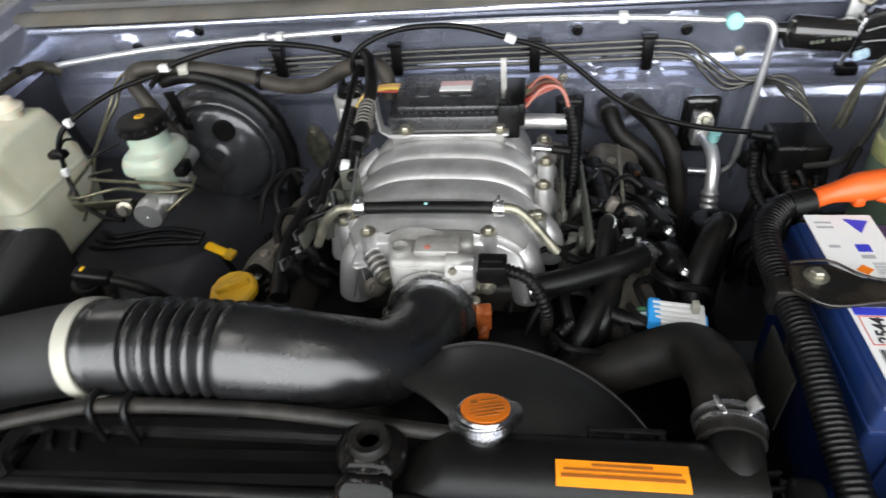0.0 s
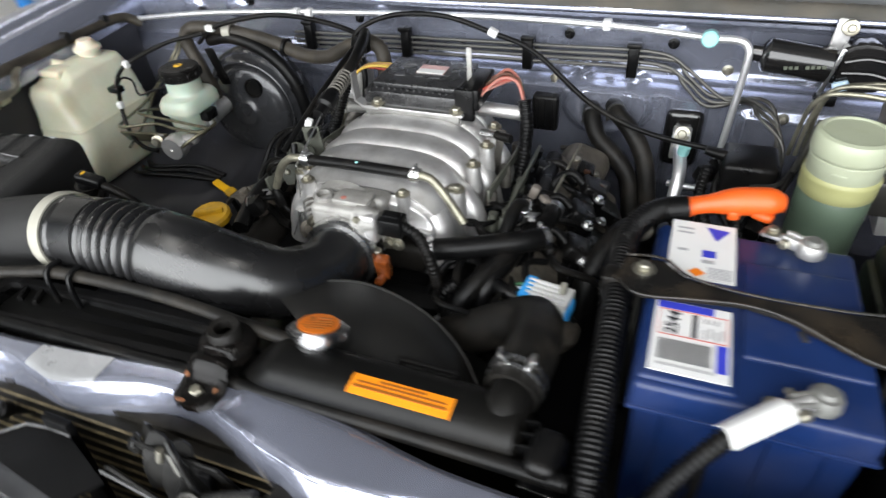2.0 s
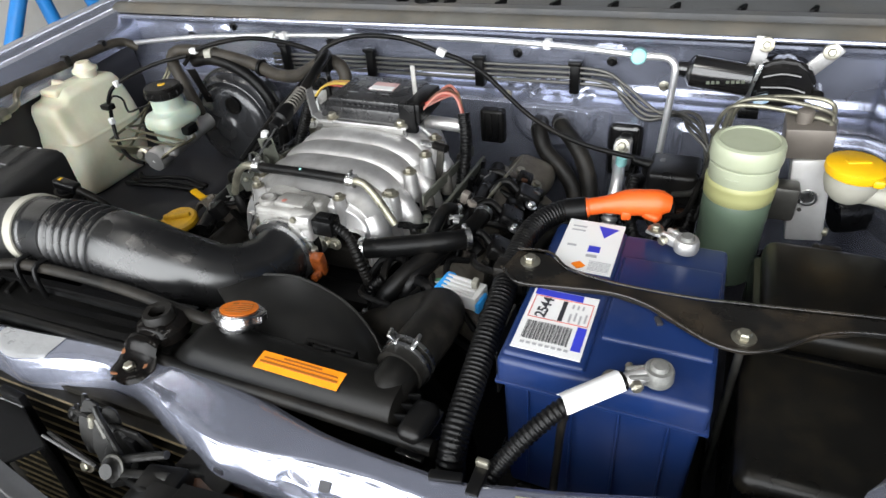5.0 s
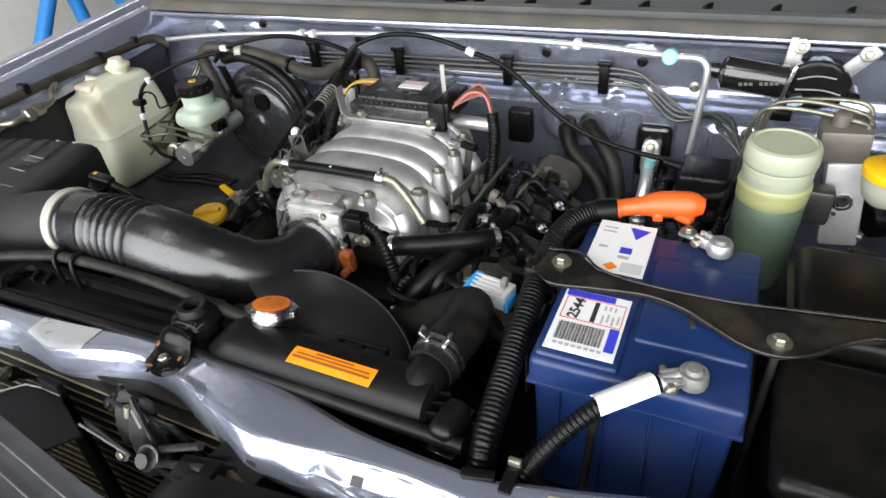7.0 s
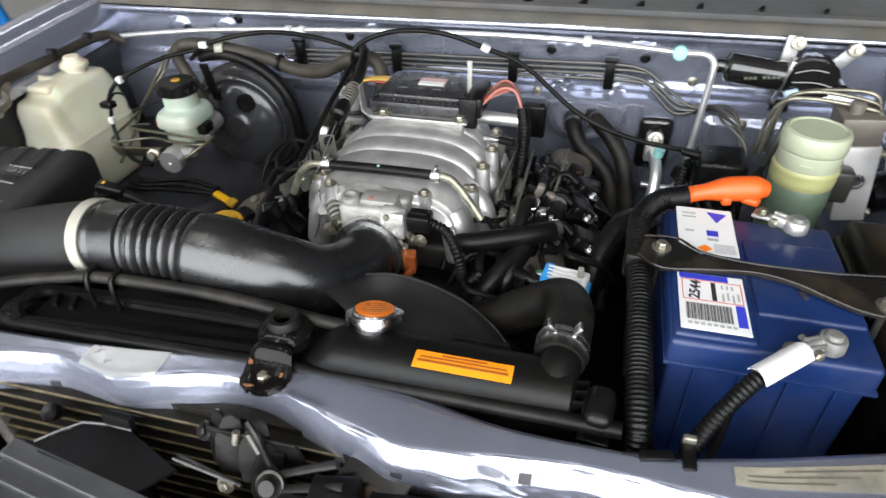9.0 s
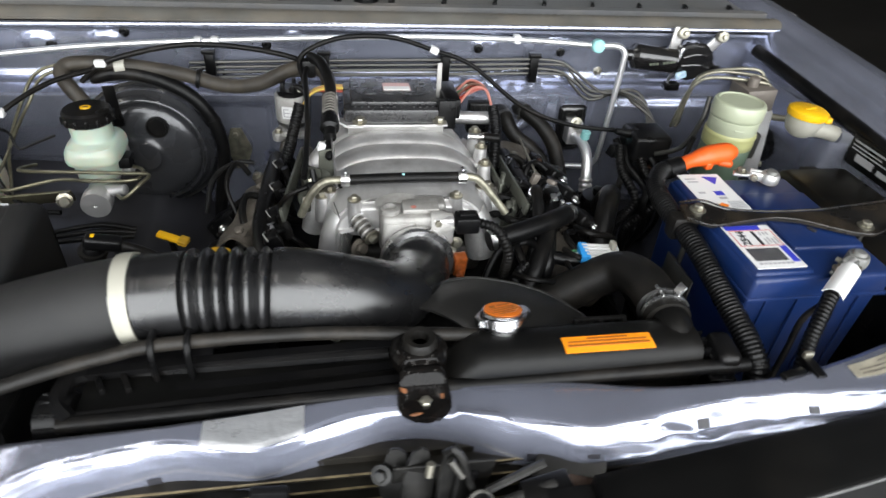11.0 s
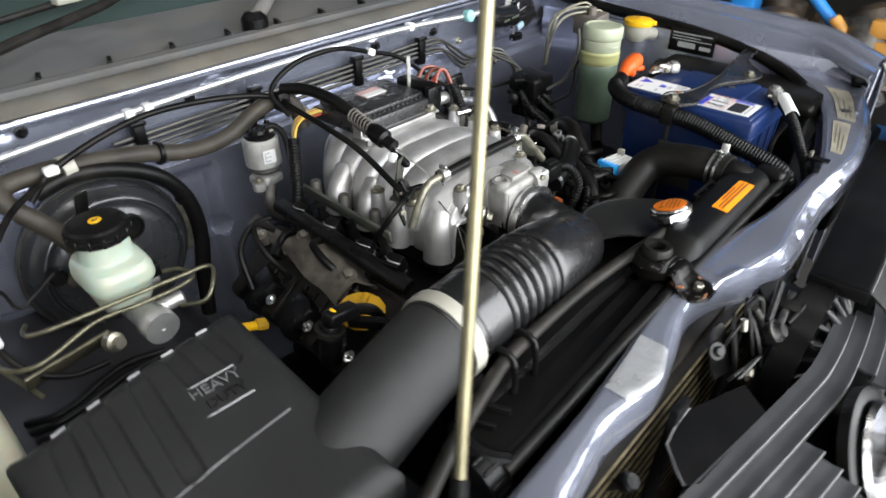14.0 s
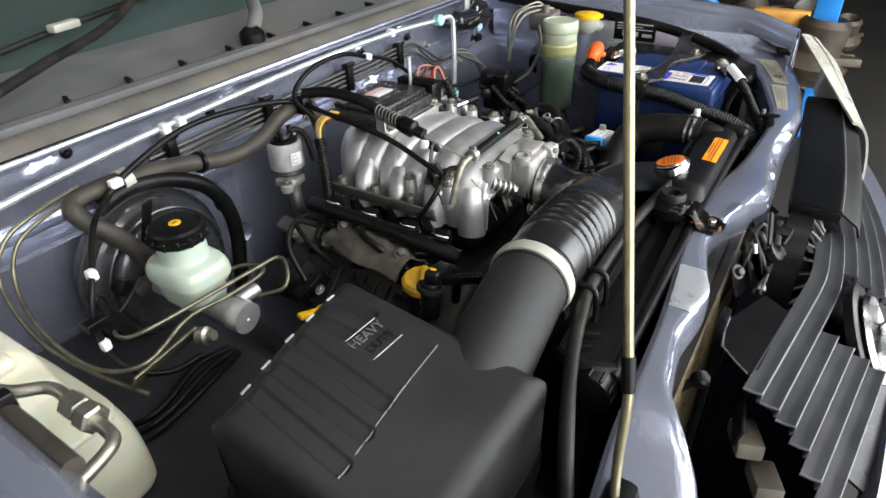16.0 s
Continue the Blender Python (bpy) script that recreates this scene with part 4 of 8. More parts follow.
part("cover", sheet(lambda u, v: (u, -0.038 + 0.18 * abs(u - CX) ** 2 - [0.0, 0.012, 0.05, 0.08, 0.09, 0.08][min(5, int(v))], [0.745, 0.768, 0.760, 0.72, 0.62, 0.42][min(5, int(v))]), lin(-0.92, 0.72, 40), range(6), 0.004), M["paint"], bump)
LA, LB = Vector((0.330, 0.078, 0.956)), Vector((0.600, 0.215, 1.040))
for sx in (-1, 1):
    hl = thing("headlight", (CX + sx * 0.58, 0.16, 0.72), "large hazed headlight lens beside the grille", "headlight", "headlights")

    def lens(u, v):
        a = LA.lerp(LB, u)
        row = (a + Vector((0.0, 0.004, -0.02)), a, a + Vector((0.020 + 0.016 * u, -0.022 - 0.024 * u, -0.006)), a + Vector((0.030 + 0.036 * u, -0.036 - 0.040 * u, -0.03)), a + Vector((0.036 + 0.05 * u, -0.050 - 0.045 * u, -0.10)), a + Vector((0.036 + 0.05 * u, -0.050 - 0.03 * u, -0.20)))
        pts = list(row[1:])
        k = v / 5.0
        while len(pts) > 1:
            pts = [q.lerp(r, k) for q, r in zip(pts, pts[1:])]
        p = a.lerp(pts[0], 1.0 - 0.35 * sm(0.75, 1.0, u))
        return (p.x if sx > 0 else 2 * CX - p.x, p.y, p.z)
    part("lens", sheet(lens, lin(0.0 if sx > 0 else 0.45, 1, 24), lin(0, 4.999, 30), 0.004 * sx), M["headlight"], hl)
    part("housing", box((CX + sx * 0.60, 0.19, 0.86), (0.22, 0.03, 0.14), 0.01), M["plastic_matt"], hl)
    part("rim", tube([(p[0], p[1] + 0.004, p[2] + 0.002) for p in [lens(u, 1.0) for u in lin(0.0 if sx > 0 else 0.45, 1, 8)]], 0.005, 8, 0.02), M["rubber"], hl)

# ---- radiator ----
rad = thing("radiator", (-0.12, 0.28, 0.45), "black radiator with plastic top tank, filler neck and seals", "radiator")


def tank_ring(x):
    k = sm(-0.13, -0.06, x) * sm(0.197, 0.182, x)
    return 0.275 + 0.002 * k, 0.908 + 0.027 * k, 0.022 + 0.008 * k, 0.010 + 0.020 * k


def tank(u, v):
    cy, cz, ry, rz = tank_ring(u)
    a = 2 * math.pi * v
    c, s = math.cos(a), math.sin(a)
    e = 0.72
    return (u, cy + ry * math.copysign(abs(c) ** e, c), cz + rz * math.copysign(abs(s) ** e, s))


part("top_tank", sheet(tank, [-0.47] + lin(-0.468, 0.195, 110) + [0.197], lin(0, 1, 33), 0.002), M["tank_plastic"], rad, "dusty black plastic top tank")
part("core", span(-0.47, 0.225, 0.262, 0.292, 0.45, 0.905, 0.003), M["core"], rad)
part("front_seal", tube([(-0.48, 0.243, 0.926), (-0.15, 0.246, 0.934), (0.10, 0.244, 0.938), (0.235, 0.238, 0.944)], 0.0085, 10, 0.03), M["rubber"], rad, "black rubber sealing rail in front of the tank")
part("rear_rail", tube([(-0.45, 0.305, 0.925), (-0.16, 0.305, 0.93)], 0.007, 8, 0.05), M["plastic"], rad)
for pts in ([(-0.470, 0.246, 0.928), (-0.32, 0.252, 0.931), (-0.15, 0.260, 0.934)], [(-0.472, 0.302, 0.930), (-0.34, 0.308, 0.932), (-0.15, 0.312, 0.934)], [(-0.466, 0.276, 0.920), (-0.32, 0.282, 0.922), (-0.15, 0.288, 0.924)]):
    part("channel_rail", sweep(spline(pts, 0.03), 0.0075, 4), M["plastic_matt"], rad, "", 20)
part("channel_base", span(-0.47, -0.145, 0.246, 0.306, 0.908, 0.9265, 0.002), M["tank_plastic"], rad)
ec_ = part("end_cap", lathe([(0.020, -0.022), (0.026, -0.020), (0.027, 0.006), (0.024, 0.010)], (-0.482, 0.262, 0.912), (1, 0, 0), 28), M["plastic"], rad)
for q in range(12):
    a = 2 * math.pi * q / 12
    part("grip_rib", box((-0.490, 0.262 + 0.0265 * math.cos(a), 0.912 + 0.0265 * math.sin(a)), (0.022, 0.004, 0.004), 0.001, 1, (math.degrees(a), 0, 0)), M["plastic"], ec_)
part("channel_end", tube([(-0.472, 0.304, 0.928), (-0.484, 0.292, 0.934), (-0.484, 0.262, 0.934), (-0.470, 0.246, 0.928)], 0.009, 8), M["plastic_matt"], rad)
for cx in (-0.455, -0.43):
    part("channel_web", box((cx, 0.291, 0.926), (0.006, 0.030, 0.014), 0.001, 2, (0, 0, 25)), M["plastic"], rad)
for ex in (0.213,):
    ec = part("end_cap", box((ex, 0.256, 0.913), (0.028, 0.046, 0.096), 0.009, 4, (0, 0, -6)), M["plastic"], rad, "black moulded end cap")
    for q in (0.945, 0.925):
        part("cap_band", box((ex - 0.001, 0.256, q), (0.031, 0.049, 0.005), 0.002, 2, (0, 0, -6)), M["plastic_gloss"], ec)
    for q in range(3):
        part("end_fin", box((ex - 0.026, 0.256 + 0.013 * q, 0.944), (0.030, 0.003, 0.018), 0.001, 2, (0, 0, 10)), M["plastic"], ec)
    part("end_bracket", box((ex, 0.262, 0.90), (0.022, 0.05, 0.08), 0.004), M["plastic"], ec)
lg = part("clip_frame", box((0.084, 0.310, 0.958), (0.064, 0.005, 0.005), 0.001), M["plastic"], rad, "black moulded clip frame")
for bx in (0.055, 0.084, 0.113):
    part("clip_post", box((bx, 0.305, 0.951), (0.006, 0.014, 0.016), 0.0015), M["plastic"], lg)
part("clip_foot", box((0.084, 0.302, 0.944), (0.064, 0.014, 0.004), 0.001), M["plastic"], lg)
ol = part("label", sheet(lambda u, v: (u, v, 0.9665 - 6.0 * (v - 0.270) ** 2 + 0.0006), lin(0.024, 0.126, 10), lin(0.253, 0.277, 7), 0.0006), M["yellow_label"], rad, "orange coolant warning label")
bars(Matrix.Translation((0.024, 0.265, 0.9672)), [(0.028, 0.075, 0.0062, 0.0022), (0.006, 0.096, 0.0018, 0.0020), (0.004, 0.098, -0.0035, 0.0028)], M["orange_ink"], "print", ol, 0.0006)
part("filler_neck", lathe([(0.017, 0), (0.017, 0.02), (0.020, 0.024), (0.020, 0.037)], (-0.035, 0.292, 0.936), (0, 0.36, 1), 28), M["steel"], rad)

ears = plate([(0.0275 * math.cos(a) * (1.16 if abs(math.cos(a)) > 0.93 else 1.0), 0.0275 * math.sin(a)) for a in [2 * math.pi * i / 40 for i in range(40)]], -0.006, 0.004, 0.0015, pose(-0.036, 0.3025, 0.968, -20, 0, 12))
cap = part("cap", ears, M["cap_steel"], rad, "chrome cap with orange warning disc")
cap.location = (0.002, 0.006, 0.005)
part("skirt", lathe([(0.0235, 0), (0.0245, 0.003), (0.0235, 0.010)], (-0.036, 0.2985, 0.957), (0, 0.36, 1), 28), M["cap_steel"], cap)
part("dome", lathe([(0.025, 0), (0.0235, 0.0025), (0.0, 0.0032)], (-0.036, 0.304, 0.972), (0, 0.36, 1), 32), M["cap_steel"], cap)
disc = part("warning_disc", lathe([(0.0212, 0), (0.0212, 0.0006), (0.0, 0.001)], (-0.036, 0.3051, 0.9750), (0, 0.36, 1), 32), M["orange_label"], cap, "orange disc with dark print")
bars(pose(-0.036, 0.3055, 0.9762, -20, 0, 12), [(-0.012, -0.006, 0.009, 0.006), (-0.003, 0.012, 0.010, 0.002), (-0.015, 0.015, 0.003, 0.0018), (-0.016, 0.016, -0.002, 0.0018), (-0.015, 0.015, -0.007, 0.0018), (-0.010, 0.010, -0.012, 0.0018)], M["orange_ink"], "print", cap, 0.0004)

# overflow pipe along the radiator
op = thing("overflow_hose", (-0.3, 0.31, 0.95), "thin dusty black overflow hose clipped along the radiator", "hose")
part("hose", tube([(-0.640, 0.225, 0.90), (-0.60, 0.245, 0.945), (-0.52, 0.275, 0.955), (-0.44, 0.296, 0.962), (-0.38, 0.306, 0.964), (-0.24, 0.310, 0.962), (-0.12, 0.303, 0.958), (-0.062, 0.300, 0.955)], 0.0075, 12), M["rubber_grey"], op)
part("hose_end", tube([(-0.640, 0.228, 0.905), (-0.650, 0.222, 0.84), (-0.655, 0.22, 0.70)], 0.010, 12), M["rubber_grey"], op)
part("spout", tube([(-0.070, 0.300, 0.956), (-0.045, 0.300, 0.952)], 0.005, 10), M["steel"], op)
for cx in (-0.40, -0.365):
    part("clip", tube([(cx, 0.318, 0.972), (cx, 0.298, 0.972), (cx, 0.292, 0.95), (cx, 0.292, 0.925)], 0.0035, 8), M["plastic"], op)

# upper bracket with rubber mount
br = thing("radiator_bracket", (-0.13, 0.24, 0.93), "chipped rusty black bracket with rubber bush and bolt", "bracket")


def bracket_at(u, v):
    """u across the strap, v from the bush forward to the bolt."""
    w = 0.026 - 0.007 * math.sin(math.pi * sm(0.05, 0.75, v)) - 0.016 * sm(0.80, 1.0, v) ** 2
    ridge = max(0.0, 1 - ((v - 0.34) / 0.07) ** 2) ** 0.5 + 0.8 * max(0.0, 1 - ((v - 0.54) / 0.06) ** 2) ** 0.5
    return (-0.130 + u * w, 0.298 - 0.094 * v, 0.960 + 0.0055 * ridge - 0.020 * sm(0.42, 0.80, v) - 0.005 * abs(u) ** 6)


part("arm", sheet(bracket_at, lin(-1, 1, 13), lin(0, 1, 44), 0.003), M["rust"], br, "glossy black pressed strap", 60)
part("cup", lathe([(0.029, -0.014), (0.031, -0.010), (0.031, 0.0), (0.026, 0.006), (0.018, 0.008)], (-0.130, 0.280, 0.958), (0, 0, 1), 28), M["rust"], br)
part("bush", lathe([(0.0085, 0.004), (0.010, 0.014), (0.016, 0.015), (0.0185, 0.010), (0.0185, 0.0)], (-0.130, 0.280, 0.962), (0, 0, 1), 24), M["rubber_grey"], br, "grey rubber bush")
for px, py, pz, a_, b_ in ((-0.1500, 0.240, 0.9475, 0.0045, 0.009), (-0.1125, 0.232, 0.9435, 0.0025, 0.008), (-0.138, 0.209, 0.9415, 0.010, 0.0025), (-0.147, 0.262, 0.960, 0.004, 0.005)):
    part("rust_patch", lathe([(0.0, 0.0016), (0.7, 0.0014), (1.0, 0.0)], (0, 0, 0), (0, 0, 1), 9), M["rust_patch"], br, "flaking orange rust").data.transform(Matrix.Translation((px, py, pz)) @ Matrix.Diagonal((a_, b_, 1.0, 1.0)))
part("foot", lathe([(0.019, -0.002), (0.019, 0.0025), (0.012, 0.0035)], (-0.130, 0.222, 0.938), (0, -0.15, 1), 20), M["rust"], br)
bolt(br, (-0.130, 0.222, 0.941), (0, -0.15, 1), 0.0062)

# fan shroud
sh = thing("fan_shroud", (-0.02, 0.36, 0.6), "large arched matt black fan shroud", "fan shroud")
BACK = [(-0.131, 0.368, 0.944), (-0.100, 0.402, 0.941), (-0.040, 0.423, 0.934), (0.035, 0.411, 0.922), (0.090, 0.382, 0.905), (0.125, 0.345, 0.885), (0.150, 0.32, 0.85)]
FRONT = [(-0.062, 0.322, 0.936), (-0.045, 0.318, 0.937), (-0.005, 0.316, 0.936), (0.045, 0.316, 0.930), (0.090, 0.316, 0.915), (0.125, 0.315, 0.89), (0.150, 0.314, 0.85)]
BL, FL = spline(BACK, 0.008), spline(FRONT, 0.0055)
NS = min(len(BL), len(FL))


def shroud(u, v):
    i = int(u)
    a, b = FL[round(i * (len(FL) - 1) / (NS - 1))], BL[round(i * (len(BL) - 1) / (NS - 1))]
    p = a.lerp(b, v)
    return (p.x, p.y, p.z + 0.008 * math.sin(math.pi * v))


part("arch", sheet(shroud, range(NS), lin(0, 1, 12), 0.004), M["shroud"], sh)
part("lip", sweep(BL, 0.0022, 8), M["shroud"], sh)
part("face", span(-0.30, 0.20, 0.312, 0.316, 0.50, 0.905, 0.001), M["tank_plastic"], sh)
part("barrel", lathe([(0.24, 0), (0.25, 0), (0.25, 0.10), (0.24, 0.10)], (-0.05, 0.316, 0.66), (0, 1, 0), 48), M["tank_plastic"], sh)

# upper radiator hose
uh = thing("radiator_hose", (0.17, 0.36, 0.92), "thick black moulded upper radiator hose with spring clamp", "hose")
part("hose", tube([(0.168, 0.305, 0.953), (0.172, 0.340, 0.953), (0.173, 0.390, 0.946), (0.160, 0.428, 0.930), (0.120, 0.438, 0.900), (0.06, 0.44, 0.86), (0.0, 0.45, 0.82)], 0.0272, 24), M["rubber_grey"], uh)
part("outlet", tube([(0.167, 0.272, 0.920), (0.167, 0.275, 0.940), (0.168, 0.288, 0.952), (0.170, 0.305, 0.954), (0.171, 0.330, 0.953)], 0.0222, 20), M["tank_plastic"], uh)
for d in (0.0, 0.010):
    part("spring_clamp", lathe([(0.0272, -0.002), (0.0292, -0.002), (0.0292, 0.002), (0.0272, 0.002)], (0.170, 0.318 + d, 0.953), (0.1, 1, 0), 26), M["steel"], uh)
for s in (-1, 1):
    part("clamp_ear", box((0.170 + s * 0.013, 0.323, 0.9845), (0.004, 0.012, 0.014), 0.001, 2, (0, s * 35, 10)), M["steel"], uh)

# ---- air intake ----
it = thing("intake_duct", (-0.35, 0.36, 0.90), "large black moulded intake duct with bellows and elbow", "duct")
CEN = [(-0.605, 0.347, 0.938), (-0.572, 0.350, 0.949), (-0.51, 0.356, 0.964), (-0.433, 0.3626, 0.977), (-0.34, 0.364, 0.981), (-0.26, 0.364, 0.977), (-0.19, 0.372, 0.959), (-0.140, 0.398, 0.932), (-0.113, 0.445, 0.919), (-0.106, 0.492, 0.924)]


def duct_r(s):
    s -= 0.034
    r = 0.0468
    r += 0.0010 * sm(0.133, 0.138, s) * sm(0.168, 0.163, s)
    if 0.2047 < s < 0.2929:
        r += 0.0060 * (1.5 * abs(math.sin((s - 0.190) / 0.0147 * math.pi)) ** 0.8 - 1.1)
    r += 0.002 * sm(0.291, 0.300, s) * sm(0.382, 0.322, s)
    r -= 0.0030 * sm(0.342, 0.465, s)
    return r


DUCT = spline(CEN, 0.0018)
part("duct", sweep(DUCT[96:], lambda d: duct_r(d + 0.173), 40), M["intake"], it)
part("sensor_housing", sweep(DUCT[:100], 0.0468, 40), M["lid_plastic"], it, "matt grey-black sensor housing tube")
part("retaining_ring", lathe([(0.0470, -0.008), (0.0502, -0.008), (0.0508, 0.0), (0.0502, 0.008), (0.0470, 0.008)], (-0.428, 0.3628, 0.9775), (1, 0.03, 0.06), 44), M["cream"], it, "white plastic retaining ring")
part("latch_tab", box((-0.428, 0.318, 0.948), (0.014, 0.006, 0.012), 0.001), M["plastic"], it)
part("hose_band", lathe([(0.044, -0.007), (0.0490, -0.007), (0.0500, -0.005), (0.0500, 0.005), (0.0490, 0.007), (0.044, 0.007)], (-0.1065, 0.480, 0.9235), (0, 1, -0.06), 36), M["steel"], it, "steel hose clamp")
part("clamp_screw", rod((-0.060, 0.486, 0.912), (-0.058, 0.486, 0.935), 0.006), M["zinc"], it)
part("drain_nipple", lathe([(0.006, 0), (0.0065, 0.004), (0.0065, 0.016), (0.004, 0.020), (0.004, 0.052)], (-0.218, 0.383, 0.880), (0, -0.15, 1), 12), M["cream"], it, "small white drain nipple")
part("moulded_mark", box((-0.255, 0.331, 1.003), (0.03, 0.002, 0.002), 0.0005, 1, (40, 0, 0)), M["rubber_grey"], it)

ab = thing("air_filter_box", (-0.67, 0.36, 0.70), "matt black ribbed air filter box with clipped lid", "air filter box")


def lid(u, v):
    """Top face: u from the inner side outwards, v from front to rear."""
    return (-0.580 - 0.178 * u, 0.300 + (0.205 - 0.032 * u) * v, 0.983 + 0.028 * v + 0.004 * math.sin(math.pi * u))


GROOVES = ((-0.600, -0.599, 0.520, 0.463), (-0.636, -0.635, 0.515, 0.459), (-0.668, -0.681, 0.512, 0.384), (-0.705, -0.715, 0.506, 0.379), (-0.735, -0.748, 0.500, 0.376))


def groove_depth(x, y):
    d = 1.0
    for x0, x1, y0, y1 in GROOVES:
        t = min(max((y - y0) / (y1 - y0), 0.0), 1.0)
        d = min(d, math.hypot((x - x0 - (x1 - x0) * t) * 1.0, y - y0 - (y1 - y0) * t))
    return 0.0032 * sm(0.0098, 0.0072, d)


def lid_s(u, v):
    x, y, z = lid(min(max(u, 0), 1), min(max(v, 0), 1))
    ou, ov = max(0, -u, u - 1), max(0, -v, v - 1)
    a = min(1.0, ou / 0.16) * math.pi / 2
    b = min(1.0, ov / 0.16) * math.pi / 2
    x += math.copysign(0.018 * math.sin(a), 0.5 - u) if ou else 0
    y += math.copysign(0.018 * math.sin(b), v - 0.5) if ov else 0
    z -= 0.018 * (1 - math.cos(max(a, b))) + 0.55 * max(0, max(ou, ov) - 0.16)
    return (x, y, z - (groove_depth(x, y) if max(ou, ov) < 0.1 else 0))


ext = [-0.36, -0.20, -0.16, -0.12, -0.08, -0.04]
US = ext + lin(0, 1, 120) + [1 - e for e in reversed(ext)]
part("lid", sheet(lid_s, US, US, -0.003), M["lid_plastic"], ab, "matt black lid with pressed grooves", 50)
part("base", box((-0.668, 0.402, 0.78), (0.225, 0.25, 0.20), 0.012, 2, (0, 0, 0), 0.15), M["plastic_matt"], ab)


def on_lid(x, y, dz=0.0):
    u = (-0.580 - x) / 0.178
    v = (y - 0.300) / (0.205 - 0.032 * u)
    p = lid_s(u, v)
    return Vector((x, y, p[2] + dz))


for x0, x1, y0, y1 in GROOVES:
    part("rib_mark", tube([on_lid(x0 - 0.0055, y0 - 0.008, 0.0012), on_lid(x0 + 0.0055, y0 - 0.008, 0.0012)], 0.0013, 8, 0.01), M["ink_grey"], ab)
part("raised_line", tube([on_lid(-0.594 - 0.164 * q / 11, 0.384 - 0.015 * q / 11, 0.0006) for q in range(12)], 0.0008, 6, 0.01), M["worn_print"], ab)
tm = Matrix.Translation(on_lid(-0.626, 0.437, 0.0008)) @ Euler((radians(8), 0, radians(-3))).to_matrix().to_4x4()
letters("lettering", "HEAVY", 0.0145, tm @ Matrix.Translation((0, 0.007, 0)), M["worn_print"], ab, 0.0006)
letters("lettering", "DUTY", 0.0135, tm @ Matrix.Translation((0.002, -0.009, 0)), M["plastic_gloss"], ab, 0.0006)
part("emboss_frame", tube([tm @ Vector((-0.022, -0.019, 0)), tm @ Vector((0.022, -0.019, 0))], 0.0006, 6, 0.02), M["ink_grey"], ab)
part("emboss_frame", tube([tm @ Vector((-0.024, 0.016, 0)), tm @ Vector((0.022, 0.016, 0))], 0.0006, 6, 0.02), M["ink_grey"], ab)
for cx, cy in ((-0.792, 0.44), (-0.780, 0.34)):
    part("clip", tube([(cx, cy, 0.955), (cx - 0.012, cy, 0.945), (cx - 0.014, cy, 0.92), (cx, cy, 0.895)], 0.004, 8), M["zinc"], ab)
for k in range(4):
    part("side_rib", box((-0.785, 0.32 + 0.055 * k, 0.87), (0.012, 0.005, 0.12), 0.002, 2, (0, 8, 0)), M["plastic_matt"], ab)
sn = thing("airflow_sensor_plug", (-0.475, 0.45, 0.97), "black sensor plug with yellow dot and cable", "sensor plug")
part("plug", lathe([(0.012, -0.02), (0.012, 0.024), (0.010, 0.028), (0.0, 0.028)], (-0.496, 0.458, 0.955), (0.1, -0.05, 1), 20), M["plastic"], sn)
part("plug_shell", box((-0.481, 0.456, 0.9875), (0.040, 0.018, 0.015), 0.004, 3, (0, 14, 6)), M["plastic"], sn)
part("collar", lathe([(0.016, 0), (0.016, 0.005)], (-0.496, 0.458, 0.972), (0.2, -0.1, 1), 20), M["rubber_grey"], sn)
part("dot", box((-0.493, 0.456, 0.9965), (0.010, 0.008, 0.003), 0.001), M["yellow"], sn)
part("lead", tube([(-0.470, 0.457, 0.982), (-0.452, 0.460, 0.974), (-0.430, 0.466, 0.955), (-0.412, 0.474, 0.925), (-0.402, 0.482, 0.885)], 0.0065, 12), M["rubber"], sn)
part("bracket", box((-0.455, 0.440, 0.968), (0.010, 0.05, 0.012), 0.002, 2, (0, 0, 35)), M["plastic"], sn)

# ---- engine ----
eng = thing("engine", (-0.11, 0.65, 0.45), "vee engine with ribbed cast aluminium intake plenum", "engine")
part("block", span(-0.30, 0.08, 0.50, 0.90, 0.45, 0.83, 0.02), M["plastic_matt"], eng, "dark engine block deep in the bay")
EX = -0.108


def plenum(u, v):
    """u along the engine, v round the arch from side to side."""
    a = math.pi * v
    w = 0.122 - 0.02 * sm(0.70, 0.86, u)
    h = 0.105 + 0.004 * sm(0.54, 0.70, u)
    rib = 0.0
    for c in (0.625, 0.672, 0.720, 0.768, 0.815):
        rib = max(rib, max(0.0, 1 - ((u - c) / 0.0225) ** 2) ** 0.5)
    k = 0.988 + (0.085 + 0.13 * math.cos(a) ** 4) * (rib - 0.68) * sm(0.597, 0.612, u)
    k *= 0.91 + 0.09 * sm(0.546, 0.588, u)
    c, s = math.cos(a), math.sin(a)
    e = 0.62
    x = EX - w * k * math.copysign(abs(c) ** e, c)
    z = 0.880 + h * k * (abs(s) ** e)
    return (x, u, z)


part("plenum", sheet(plenum, lin(0.556, 0.60, 14) + lin(0.602, 0.84, 80) + [0.850], lin(0, 1, 44), 0.004), M["alu"], eng, "ribbed satin cast aluminium plenum", 60)


def front_face(u, v):
    """The front wall under the arch, from its rim down to the cast lip."""
    x, _, z = plenum(0.557, u)
    z1 = min(0.934, z)
    z = z + (z1 - z) * v
    bulge = 0.010 * sm(0.0, 0.18, v) + 0.006 * v + 0.005 * sm(0.90, 0.95, v)
    return (x + (EX - x) * 0.03 * v, 0.557 - bulge - 0.004 * sm(0.07, 0.055, abs(x - EX)), z)


